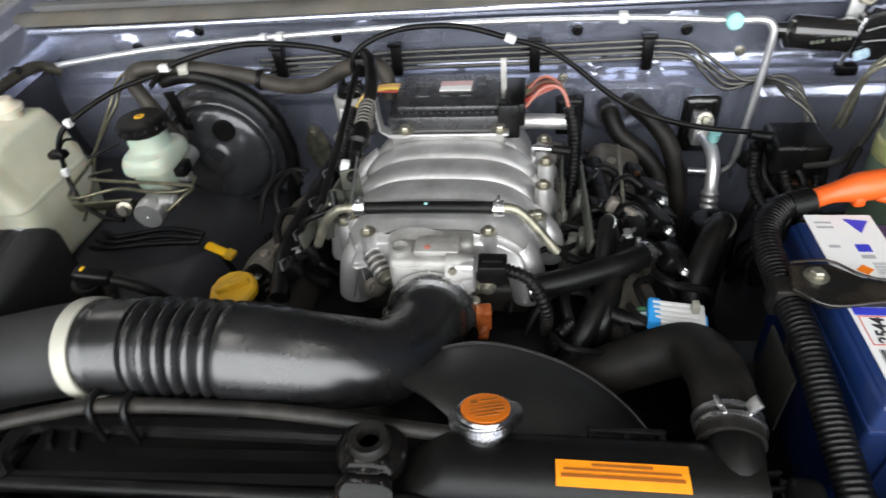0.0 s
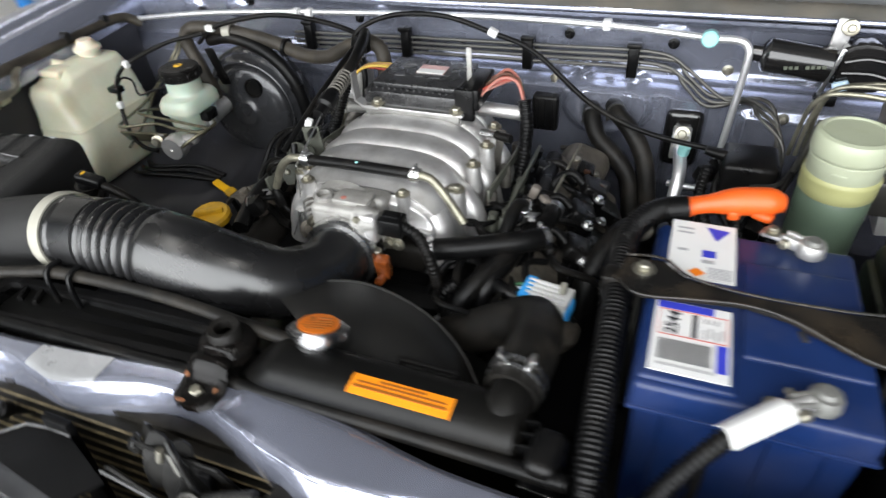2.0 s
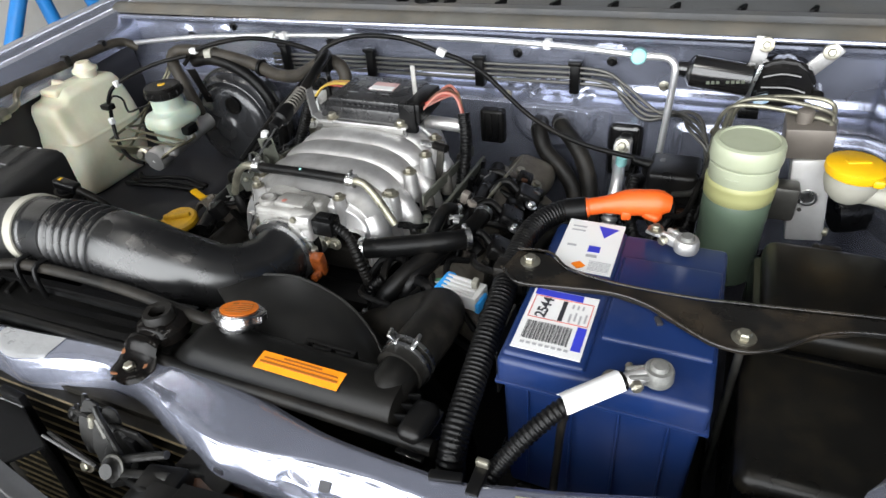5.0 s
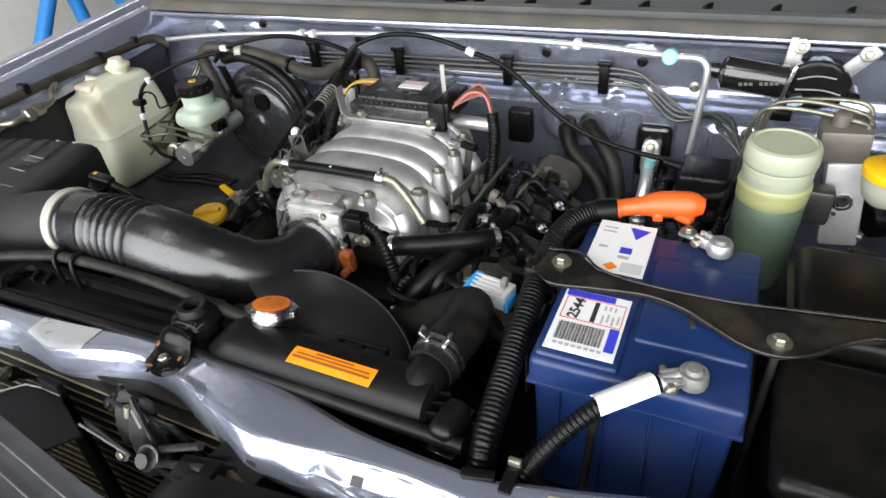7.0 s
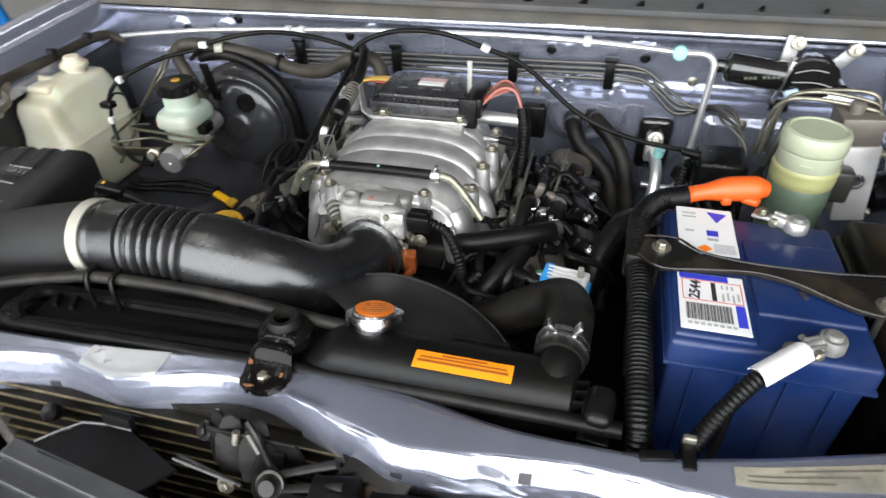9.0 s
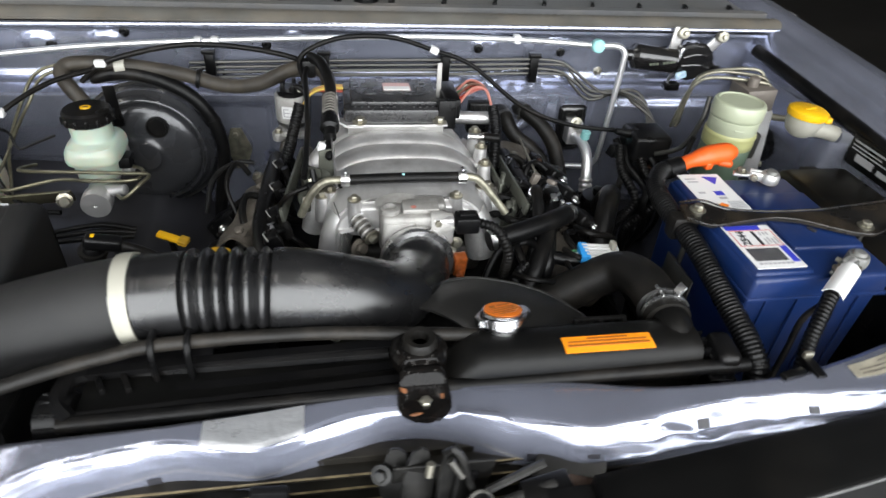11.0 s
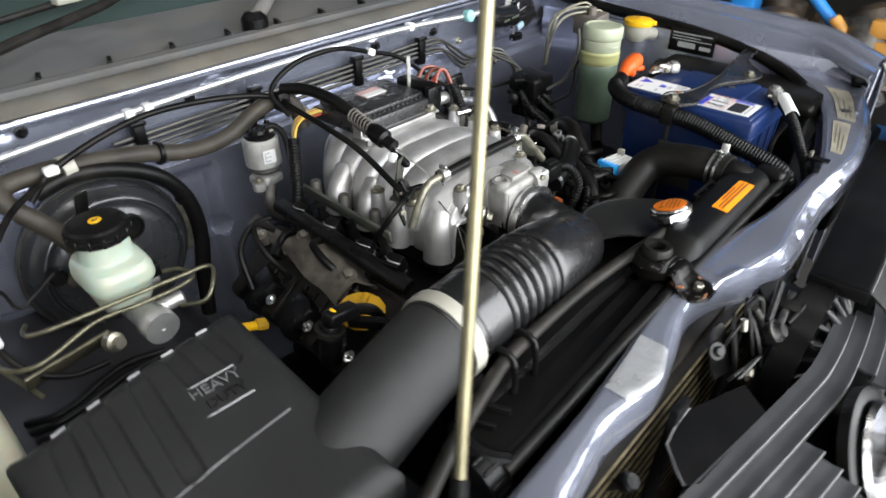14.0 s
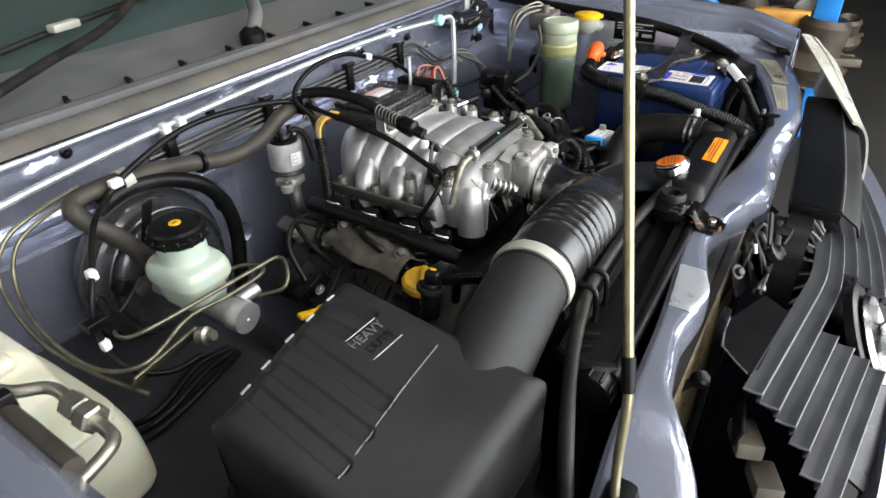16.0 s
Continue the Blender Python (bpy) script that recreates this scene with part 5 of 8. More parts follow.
part("plenum_front", sheet(front_face, lin(0.0, 1.0, 60), lin(0, 1, 30), -0.005), M["alu"], eng, "cast front wall of the plenum with a lip along its foot", 50)
for sx in (-1, 1):
    part("front_runner", tube([(EX + sx * 0.092, 0.572, 0.938), (EX + sx * 0.104, 0.566, 0.915), (EX + sx * 0.112, 0.562, 0.870)], 0.023, 22), M["alu"], eng, "rounded cast runner")
# Coloured dark to stand for the shaded void below the plenum.
part("lower_manifold", box((EX, 0.69, 0.862), (0.225, 0.27, 0.05), 0.012, 3), M["grime"], eng)
for bx, by, bz in ((-0.187, 0.588, 0.960), (-0.045, 0.588, 0.962), (-0.220, 0.64, 0.945), (0.004, 0.64, 0.945)):
    bo = part("boss", lathe([(0.0, -0.036), (0.011, -0.034), (0.0125, -0.028), (0.011, -0.01), (0.0095, 0.010), (0.0095, 0.018)], (bx, by - 0.038, bz), (0, 0, 1), 18), M["alu"], eng)
    part("bolt", hexbolt((bx, by - 0.038, bz + 0.018), (0, 0, 1), 0.006), M["zinc"], bo)
for sx in (-1, 1):
    for yy in (0.63, 0.70, 0.77):
        bo = part("runner", tube([(EX + sx * 0.105, yy, 0.945), (EX + sx * 0.130, yy - 0.01, 0.925), (EX + sx * 0.140, yy - 0.01, 0.885)], 0.018, 16), M["alu"], eng)
        part("boss", lathe([(0.010, 0), (0.009, 0.03), (0.007, 0.034)], (EX + sx * 0.150, yy + 0.024, 0.90), (0, 0, 1), 14), M["alu_dirty"], eng)
    part("fuel_rail", box((EX + sx * (0.170 if sx < 0 else 0.182), 0.70, 0.922), (0.005, 0.23, 0.020), 0.001, 2, (-4, sx * 12, -5 if sx < 0 else 0)), M["stay_plate"], eng, "dull grey-green rail plate")
    for yy in (0.60, 0.67, 0.74, 0.80):
        part("injector", lathe([(0.008, 0), (0.009, 0.02), (0.006, 0.026), (0.006, 0.04)], (EX + sx * 0.176, yy, 0.885), (sx * 0.25, 0, 1), 12), M["plastic"], eng)
# cam covers with coils
for sx in (-1, 1):
    cx = EX + sx * 0.246
    dz = -0.042 if sx < 0 else 0.0
    # The left cover's shadow is painted in: it takes the darker casting colour.
    hd = part("cam_cover", box((cx, 0.672, 0.846 + dz), (0.135, 0.345, 0.05), 0.014, 3, (0, sx * 36, 0)), M["grime" if sx < 0 else "grime_light"], eng, "oil-stained cam cover, the left one coloured darker for shade")
    rx = -0.338 if sx < 0 else cx + 0.018
    part("cover_rail", box((rx, 0.745, 0.862 + dz * 0.3), (0.026, 0.29, 0.018), 0.004, 2, (0, sx * 30, -5 if sx < 0 else 0)), M["grime_light"], hd, "pale stained casting rail")
    for q, yy in enumerate((0.634, 0.696, 0.762, 0.828)):
        part("bolt_boss", lathe([(0.011, -0.012), (0.0105, 0.003), (0.009, 0.004)], (rx - 0.085 * (yy - 0.745) * (sx < 0) + sx * 0.004, yy, 0.868 + dz * 0.3), (sx * 0.5, 0, 1), 14), M["grime_light"], hd)
        part("bolt", hexbolt((rx - 0.085 * (yy - 0.745) * (sx < 0) + sx * 0.006, yy, 0.872 + dz * 0.3), (sx * 0.5, 0, 1), 0.0062), M["zinc"], hd)
    for q in range(9):
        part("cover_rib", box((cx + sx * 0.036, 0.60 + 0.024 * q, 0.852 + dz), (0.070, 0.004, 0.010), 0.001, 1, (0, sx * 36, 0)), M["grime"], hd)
    for yy in (0.585, 0.675, 0.765):
        co = part("ignition_coil", box((cx + sx * 0.046, yy, 0.850 + dz), (0.060, 0.050, 0.030), 0.005, 2, (0, sx * 36, 20 * sx)), M["plastic"], eng, "black ignition coil")
        for q in range(4):
            part("fin", box((cx + sx * (0.028 + 0.012 * q), yy, 0.876 + dz - 0.009 * q), (0.003, 0.044, 0.006), 0.0008, 1, (0, sx * 36, 20 * sx)), M["plastic"], co)
        part("bolt", hexbolt((cx + sx * 0.052, yy - 0.030, 0.852 + dz), (sx * 0.6, 0, 1), 0.0055), M["steel"], co)
        part("plug", lathe([(0.011, 0), (0.011, 0.02), (0.008, 0.024)], (cx + sx * 0.006, yy + 0.016, 0.885 + dz), (-sx, 0.5, 0.6), 12), M["plastic"], co)
        part("lead", tube([(cx - sx * 0.004, yy + 0.022, 0.894 + dz), (cx - sx * 0.03, yy + 0.026, 0.910 + dz), (cx - sx * 0.065, yy + 0.01, 0.900 + dz), (cx - sx * 0.09, yy, 0.86)], 0.0065, 10), M["rubber"], co)
    for yy in (0.565, 0.625, 0.70, 0.775):
        inj = part("injector_plug", box((EX + sx * 0.195, yy, 0.903), (0.022, 0.026, 0.026), 0.004, 2, (0, sx * 25, 12)), M["plastic"], eng)
        part("retaining_clip", tube([(EX + sx * 0.200, yy - 0.014, 0.912), (EX + sx * 0.208, yy, 0.916), (EX + sx * 0.200, yy + 0.014, 0.912)], 0.0013, 6), M["steel"], inj)
    part("loom", tube([(EX + sx * 0.205, 0.53, 0.885), (EX + sx * 0.215, 0.60, 0.900), (EX + sx * 0.212, 0.70, 0.903), (EX + sx * 0.205, 0.82, 0.90)], 0.013, 12), M["plastic"], eng)
part("timing_cover", box((EX, 0.50, 0.72), (0.40, 0.05, 0.28), 0.02, 2), M["plastic_matt"], eng)
rp_ = part("rear_plate", box((0.062, 0.900, 0.940), (0.044, 0.022, 0.062), 0.005, 3), M["plastic"], eng)
for q in range(3):
    part("plate_rib", box((0.049 + 0.013 * q, 0.888, 0.940), (0.003, 0.004, 0.052), 0.001), M["plastic"], rp_)
shield = lambda u, v: (-0.392 + 0.030 * v + (0.074 - 0.020 * abs(v - 0.45)) * u, 0.592 + 0.165 * v - 0.014 * u, 0.868 + 0.022 * math.sin(math.pi * u) ** 0.6 + 0.005 * math.sin(9 * v + 4 * u) + 0.004 * math.sin(23 * v - 11 * u) * u)
hs_ = part("heat_shield", sheet(shield, lin(0, 1, 18), lin(0, 1, 30), 0.003), M["grime_light"], eng, "crumpled brown heat shield", 30)
for q in (0.12, 0.90):
    part("bolt", hexbolt(Vector(shield(0.5, q)) + Vector((0, 0, 0.002)), (-0.2, -0.2, 1), 0.0075), M["grime_light"], hs_)
rc_ = part("rear_casting", box((0.125, 0.815, 0.852), (0.084, 0.215, 0.062), 0.027, 5, (0, 14, -8)), M["grime_light"], eng, "dusty brown rounded casting")
part("slotted_screw", lathe([(0.0075, -0.004), (0.0075, 0.003), (0.006, 0.0042), (0.0, 0.0042)], (0.128, 0.850, 0.884), (0.1, -0.1, 1), 18), M["zinc"], rc_)
part("casting_seam", tube([(0.085, 0.775, 0.884), (0.12, 0.768, 0.885), (0.158, 0.762, 0.872)], 0.007, 10), M["rubber"], rc_)
part("casting_seam", tube([(0.090, 0.905, 0.872), (0.125, 0.912, 0.872), (0.155, 0.91, 0.86)], 0.004, 8), M["grime"], rc_)
part("thin_rod", rod((0.134, 0.842, 0.918), (0.125, 0.679, 0.922), 0.0024, 8), M["brass_pass"], eng)
for x, y, z, a in ((-0.325, 0.699, 0.902, 20), (-0.318, 0.673, 0.902, -10), (-0.307, 0.633, 0.902, 15), (-0.311, 0.606, 0.902, 35), (0.117, 0.586, 0.951, 10), (0.100, 0.655, 0.905, -20)):
    cl_ = part("spring_clip", tube([(x - 0.008, y - 0.006, z - 0.006), (x - 0.006, y - 0.008, z + 0.004), (x + 0.004, y - 0.004, z + 0.006), (x + 0.008, y + 0.006, z + 0.003), (x + 0.002, y + 0.010, z - 0.006)], 0.0016, 6, 0.003), M["steel"], eng)
    part("clip_plate", box((x, y + 0.002, z - 0.002), (0.009, 0.014, 0.004), 0.001, 2, (20, 0, a)), M["steel"], cl_)
for x, y, z in ((0.152, 0.793, 0.900), (0.161, 0.712, 0.898), (0.178, 0.763, 0.896), (0.164, 0.611, 0.898)):
    pg = part("loom_plug", box((x, y, z), (0.026, 0.030, 0.020), 0.005, 2, (10, 20, 30 * (x * 100 % 3))), M["plastic"], eng)
    part("plug_seal", box((x + 0.004, y - 0.012, z + 0.007), (0.010, 0.006, 0.007), 0.002, 2, (10, 20, 20)), M["amber_dark"], pg)
for x, y, z in ((0.069, 0.708, 0.905), (0.055, 0.614, 0.905), (0.068, 0.632, 0.90)):
    part("grimy_boss", lathe([(0.013, -0.05), (0.012, -0.01), (0.009, 0.006), (0.006, 0.010), (0.006, 0.020)], (x, y, z), (0.1, 0.1, 1), 14), M["stay_plate"], eng)
part("rear_pipe", rod((-0.02, 0.80, 0.985), (0.055, 0.795, 0.985), 0.011), M["alu"], eng)
part("stay", box((0.046, 0.732, 0.931), (0.004, 0.200, 0.016), 0.001, 2, (-5, 0, -1)), M["stay_plate"], eng, "dull grey-green steel stay")
part("stay", box((0.028, 0.735, 0.945), (0.012, 0.004, 0.085), 0.001, 2, (0, 8, 0)), M["alu_dirty"], eng)
for k, (x, y, z) in enumerate(((0.012, 0.60, 0.965), (0.018, 0.65, 0.975), (0.022, 0.70, 0.978), (0.020, 0.745, 0.985), (-0.232, 0.60, 0.955), (-0.240, 0.665, 0.955))):
    bo = part("boss", lathe([(0.012, -0.04), (0.010, -0.004), (0.009, 0.0)], (x, y, z), (0, 0, 1), 16), M["alu"], eng)
    part("bolt", hexbolt((x, y, z), (0, 0, 1), 0.0065), M["zinc"], bo)
QUADRANT = [(-0.004, -0.020), (0.007, -0.020), (0.010, -0.004), (0.016, 0.006), (0.013, 0.016), (0.002, 0.020), (-0.010, 0.014), (-0.013, 0.002)]
for x, y, z, rz_ in ((-0.246, 0.612, 0.974, 24), (-0.234, 0.622, 0.966, -10), (-0.256, 0.600, 0.950, 40)):
    tl_ = part("throttle_lever", plate(QUADRANT, -0.0012, 0.0012, 0.0005, pose(x, y, z, 74, 8, rz_)), M["lever_steel"], eng, "dull olive steel throttle lever")
    part("lever_pin", lathe([(0.0042, 0), (0.0042, 0.004), (0.003, 0.0055), (0.0, 0.0055)], (x, y, z), (-0.15, -1, 0.45), 12), M["zinc"], tl_)
part("vacuum_nozzle", rod((0.005, 0.725, 0.985), (0.035, 0.715, 0.988), 0.005), M["steel"], eng)
part("vacuum_cap", rod((0.030, 0.717, 0.988), (0.055, 0.708, 0.989), 0.0065), M["rubber"], eng)
part("throttle_mount", box((-0.108, 0.540, 0.944), (0.092, 0.030, 0.074), 0.006, 3), M["alu_grey"], eng)
part("mount_plate", sheet(lambda u, v: (-0.157 + 0.066 * u, 0.545 - 0.016 * v, 0.977 + 0.010 * math.sin(math.pi * min(1.0, u * 1.1)) ** 0.7 - 0.003 * v), lin(0, 1, 16), lin(0, 1, 4), 0.004), M["alu_grey"], eng, "cast arched plate behind the throttle body")

# throttle body
tb = part("throttle_body", box((-0.112, 0.512, 0.948), (0.082, 0.036, 0.066), 0.006, 3), M["alu_grey"], eng, "grey cast aluminium throttle body")
part("bore", lathe([(0.036, 0), (0.042, 0.004), (0.042, 0.03), (0.044, 0.032), (0.044, 0.045)], (-0.106, 0.488, 0.926), (0, 1, 0), 36), M["alu"], tb)
part("port_boss", lathe([(0.013, -0.02), (0.013, 0.004), (0.009, 0.005), (0.008, -0.004), (0.0, -0.004)], (-0.141, 0.514, 0.983), (0, 0, 1), 22), M["alu_grey"], tb)
part("cover", box((-0.100, 0.520, 0.984), (0.050, 0.030, 0.008), 0.003), M["alu_grey"], tb)
part("position_sensor", lathe([(0.018, 0), (0.018, 0.014), (0.016, 0.018), (0.014, 0.030)], (-0.088, 0.502, 0.968), (1, -0.05, 0), 24), M["alu_grey"], tb)
pl = part("connector", box((-0.038, 0.500, 0.969), (0.032, 0.026, 0.024), 0.003), M["plastic"], tb, "black wiring connector")
part("latch", box((-0.038, 0.500, 0.983), (0.022, 0.012, 0.004), 0.001), M["plastic_matt"], tb)
iv = part("idle_valve", rod((-0.187, 0.546, 0.950), (-0.167, 0.520, 0.938), 0.0105, 20), M["alu_dirty"], tb, "banded idle adjuster")
for q in range(4):
    part("band", lathe([(0.0105, -0.0016), (0.0122, -0.0012), (0.0122, 0.0012), (0.0105, 0.0016)], Vector((-0.187, 0.546, 0.950)).lerp(Vector((-0.167, 0.520, 0.938)), 0.12 + 0.25 * q), (0.020, -0.026, -0.012), 18), M["alu"], iv)
bolt(tb, (-0.1655, 0.518, 0.937), (0.6, -0.8, -0.2), 0.0075)
part("drain_screw", hexbolt((-0.182, 0.522, 0.916), (0.5, -0.8, 0.3), 0.0085), M["grime_light"], tb, "brown stained screw")
part("cast_step", box((-0.128, 0.4945, 0.952), (0.040, 0.004, 0.044), 0.002), M["alu_grey"], tb)
part("sensor_body", box((-0.072, 0.497, 0.962), (0.030, 0.020, 0.040), 0.004, 3), M["alu"], tb, "silver position sensor")
for q in (0.946, 0.978):
    part("screw", hexbolt((-0.080, 0.4865, q), (0, -1, 0.1), 0.0045, False), M["brass_pass"], tb)
part("pink_mark", lathe([(0.004, 0), (0.003, 0.0005)], (-0.110, 0.512, 0.9885), (0, 0, 1), 10), M["wire_pink"], tb)
part("flange_lip", box((-0.100, 0.524, 0.915), (0.100, 0.006, 0.012), 0.002), M["alu_grey"], tb)
for q in (-0.060, -0.046):
    part("flange_bolt", hexbolt((q, 0.5205, 0.920), (0, -1, 0.1), 0.006), M["zinc"], tb)
part("neck_shadow_ring", lathe([(0.0425, 0), (0.047, 0.001), (0.047, 0.010), (0.0425, 0.011)], (-0.106, 0.496, 0.925), (0, 1, -0.06), 36), M["rubber"], tb)
for c in ((-0.060, 0.489, 0.90), (-0.158, 0.489, 0.905)):
    bolt(tb, c, (0, -1, 0.2), 0.0065)
part("amber_plug", box((-0.048, 0.478, 0.915), (0.018, 0.016, 0.034), 0.003, 2, (8, 0, 6)), M["amber"], tb, "amber translucent sensor plug")
part("amber_cap", lathe([(0.007, 0), (0.006, 0.010), (0.0, 0.012)], (-0.048, 0.470, 0.902), (0, -1, 0.1), 14), M["amber"], tb)
part("lead", ribbed([(-0.024, 0.500, 0.968), (0.002, 0.490, 0.962), (0.020, 0.480, 0.93), (0.022, 0.49, 0.88)], 0.0075, 0.006), M["rubber"], tb)
for k in range(2):
    part("linkage_wire", rod((-0.215 + 0.02 * k, 0.565, 0.965), (-0.190 - 0.02 * k, 0.52, 0.90), 0.0009, 6), M["pipe_dark"], tb)

# vacuum crossover hose
vh = thing("vacuum_hose", (-0.115, 0.572, 0.99), "straight black vacuum hose with spring clips and pipes", "hose")
part("hose", tube([(-0.200, 0.573, 0.996), (-0.115, 0.5725, 0.998), (-0.030, 0.572, 0.998)], 0.0075, 16), M["rubber"], vh)
for cx in (-0.198, -0.034):
    cl = part("clip", lathe([(0.0076, -0.006), (0.0098, -0.006), (0.0098, 0.006), (0.0076, 0.006)], (cx, 0.5725, 0.997), (1, 0, 0), 20), M["steel"], vh)
    part("clip_ear", box((cx, 0.5725, 1.009), (0.004, 0.012, 0.006), 0.001), M["steel"], cl)
part("pipe", tube([(-0.20, 0.573, 0.996), (-0.226, 0.574, 0.993), (-0.245, 0.572, 0.975), (-0.262, 0.572, 0.94)], 0.0058, 12), M["brass_pass"], vh)
part("pipe", tube([(-0.03, 0.572, 0.998), (-0.012, 0.571, 0.995), (0.010, 0.567, 0.972), (0.034, 0.560, 0.942)], 0.0058, 12), M["brass_pass"], vh)
part("mark", lathe([(0.0022, 0), (0.0018, 0.0006)], (-0.118, 0.570, 1.0052), (0, -0.2, 1), 12), M["teal"], vh)

# control module on the plenum
cm = thing("ignition_module", (-0.112, 0.80, 1.0), "black finned ignition module on an aluminium bracket", "control module")
part("case", box((-0.112, 0.808, 1.010), (0.165, 0.120, 0.022), 0.004), M["module"], cm)
ld = part("lid", box((-0.112, 0.812, 1.0255), (0.142, 0.102, 0.009), 0.003, 3), M["module"], cm)
for k in range(13):
    part("rib", box((-0.176 + 0.0105 * k, 0.759, 1.019), (0.0045, 0.003, 0.009), 0.001, 1), M["module"], ld)
for lx, ly, w in ((-0.150, 0.836, 0.022), (-0.152, 0.826, 0.014), (-0.062, 0.842, 0.016), (-0.066, 0.826, 0.010), (-0.150, 0.792, 0.018), (-0.118, 0.792, 0.012), (-0.090, 0.792, 0.016)):
    part("moulded_print", box((lx, ly, 1.0302), (w, 0.003, 0.0008), 0.0), M["worn_print"], ld)
lb = part("label", box((-0.105, 0.822, 1.0306), (0.046, 0.030, 0.0012), 0.0), M["faded_pink"], cm, "faded pink and white sticker")
part("sticker_white", box((-0.105, 0.814, 1.0309), (0.044, 0.014, 0.0014), 0.0), M["paper"], lb)
for k in range(4):
    part("mark", box((-0.130 + k * 0.014, 0.770, 1.0268), (0.005, 0.006, 0.0012), 0.0), M["ink_grey"], cm)
part("bracket", box((-0.112, 0.742, 0.992), (0.155, 0.006, 0.016), 0.001), M["alu_grey"], cm)
part("bracket_foot", box((-0.112, 0.752, 0.998), (0.168, 0.030, 0.004), 0.001), M["alu"], cm)
for bx in (-0.170, -0.112, -0.040):
    part("post", lathe([(0.008, -0.020), (0.0075, 0.0)], (bx, 0.750, 0.998), (0, 0, 1), 16), M["alu"], cm)
for bx in (-0.170, -0.040):
    bolt(cm, (bx, 0.748, 1.002), (0, -0.3, 1), 0.0075)
part("stay", sheet(lambda u, v: ([-0.165, -0.190, -0.205, -0.207, -0.207][min(4, int(u))], 0.735 + 0.018 * v, [0.996, 0.996, 1.006, 1.03, 1.05][min(4, int(u))]), range(5), [0, 1], 0.003), M["alu"], cm)
part("stay_tab", box((-0.036, 0.80, 1.05), (0.008, 0.003, 0.06), 0.001), M["alu_grey"], cm)
cn = part("connector", box((-0.020, 0.792, 1.020), (0.028, 0.085, 0.034), 0.004), M["plastic"], cm)
part("connector_lip", box((-0.028, 0.752, 1.012), (0.030, 0.012, 0.05), 0.003), M["plastic"], cn)
wl = thing("wiring_loom", (0.03, 0.78, 0.95), "bundle of red, pink and green wires into black conduit", "wiring")
for k in range(8):
    a = k / 7
    part("wire", tube([(-0.008, 0.765 + 0.05 * a, 1.022 + 0.006 * (k % 2)), (0.018, 0.78 + 0.04 * a, 1.045 - 0.006 * (k % 3)), (0.042, 0.785 + 0.012 * a, 1.040), (0.055, 0.780 + 0.004 * a, 1.01)], 0.0022, 7), M[("wire_pink", "wire_red", "wire_pink", "wire_brown", "wire_red", "wire_green", "wire_pink", "wire_brown")[k]], wl)
part("conduit", ribbed([(0.055, 0.782, 1.015), (0.062, 0.770, 0.98), (0.062, 0.755, 0.93), (0.058, 0.735, 0.88), (0.06, 0.72, 0.84)], 0.0105, 0.006), M["plastic"], wl)
wl2 = thing("wiring_loom", (-0.24, 0.80, 0.95), "yellow and red wires entering ribbed black conduit", "wiring")
for k in range(7):
    a = k / 6
    part("wire", tube([(-0.165, 0.84 + 0.02 * a, 1.012), (-0.205, 0.845 + 0.012 * a, 1.018 - 0.006 * (k % 2)), (-0.245, 0.84 + 0.01 * a, 1.012), (-0.268, 0.825, 0.985)], 0.0022, 7), M[("wire_yellow", "wire_red", "wire_yellow", "ink_grey", "wire_pink", "wire_green", "wire_yellow")[k]], wl2)
part("conduit", ribbed([(-0.266, 0.828, 0.998), (-0.276, 0.816, 0.968), (-0.288, 0.802, 0.930), (-0.303, 0.790, 0.890), (-0.318, 0.775, 0.850)], 0.0105, 0.005), M["plastic"], wl2)

# throttle cable assembly with spring
tc = thing("throttle_cable", (-0.2, 0.75, 1.02), "black throttle cable with coil spring arcing over the engine", "cable")
part("sheath", tube([(-0.245, 0.87, 1.062), (-0.228, 0.83, 1.066), (-0.216, 0.775, 1.058), (-0.214, 0.735, 1.045)], 0.009, 12), M["rubber"], tc)
part("spring_core", tube([(-0.216, 0.735, 1.045), (-0.218, 0.69, 1.034)], 0.0085, 12), M["rubber_grey"], tc)
sp = [Vector((-0.216 + 0.011 * math.cos(i * 0.7), 0.738 - i * 0.0007, 1.045 + 0.011 * math.sin(i * 0.7) - i * 0.00018)) for i in range(64)]
part("spring", sweep(sp, 0.0016, 6), M["alu_dirty"], tc)
part("adjuster", lathe([(0.012, 0), (0.014, 0.008), (0.014, 0.026), (0.009, 0.030), (0.009, 0.046)], (-0.217, 0.694, 1.034), (0.0, -1, -0.25), 16), M["plastic"], tc)
part("bracket", box((-0.224, 0.634, 0.985), (0.024, 0.003, 0.058), 0.001, 2, (10, 0, 20)), M["stay_plate"], tc)
part("bracket_foot", box((-0.226, 0.620, 0.955), (0.030, 0.040, 0.004), 0.001, 2, (0, 0, 20)), M["alu_dirty"], tc)
part("cable_end", lathe([(0.006, 0), (0.006, 0.03), (0.003, 0.034)], (-0.219, 0.652, 1.012), (0, -1, -0.25), 12), M["plastic"], tc)
part("white_clip", box((-0.230, 0.640, 1.013), (0.011, 0.012, 0.014), 0.003, 2, (0, 20, 10)), M["paper"], tc)
part("inner_wire", rod((-0.215, 0.650, 1.020), (-0.210, 0.56, 0.99), 0.0014, 6), M["steel"], tc)
ac = thing("accelerator_cable", (-0.1, 0.88, 1.06), "long thin black cable looping across the firewall", "cable")
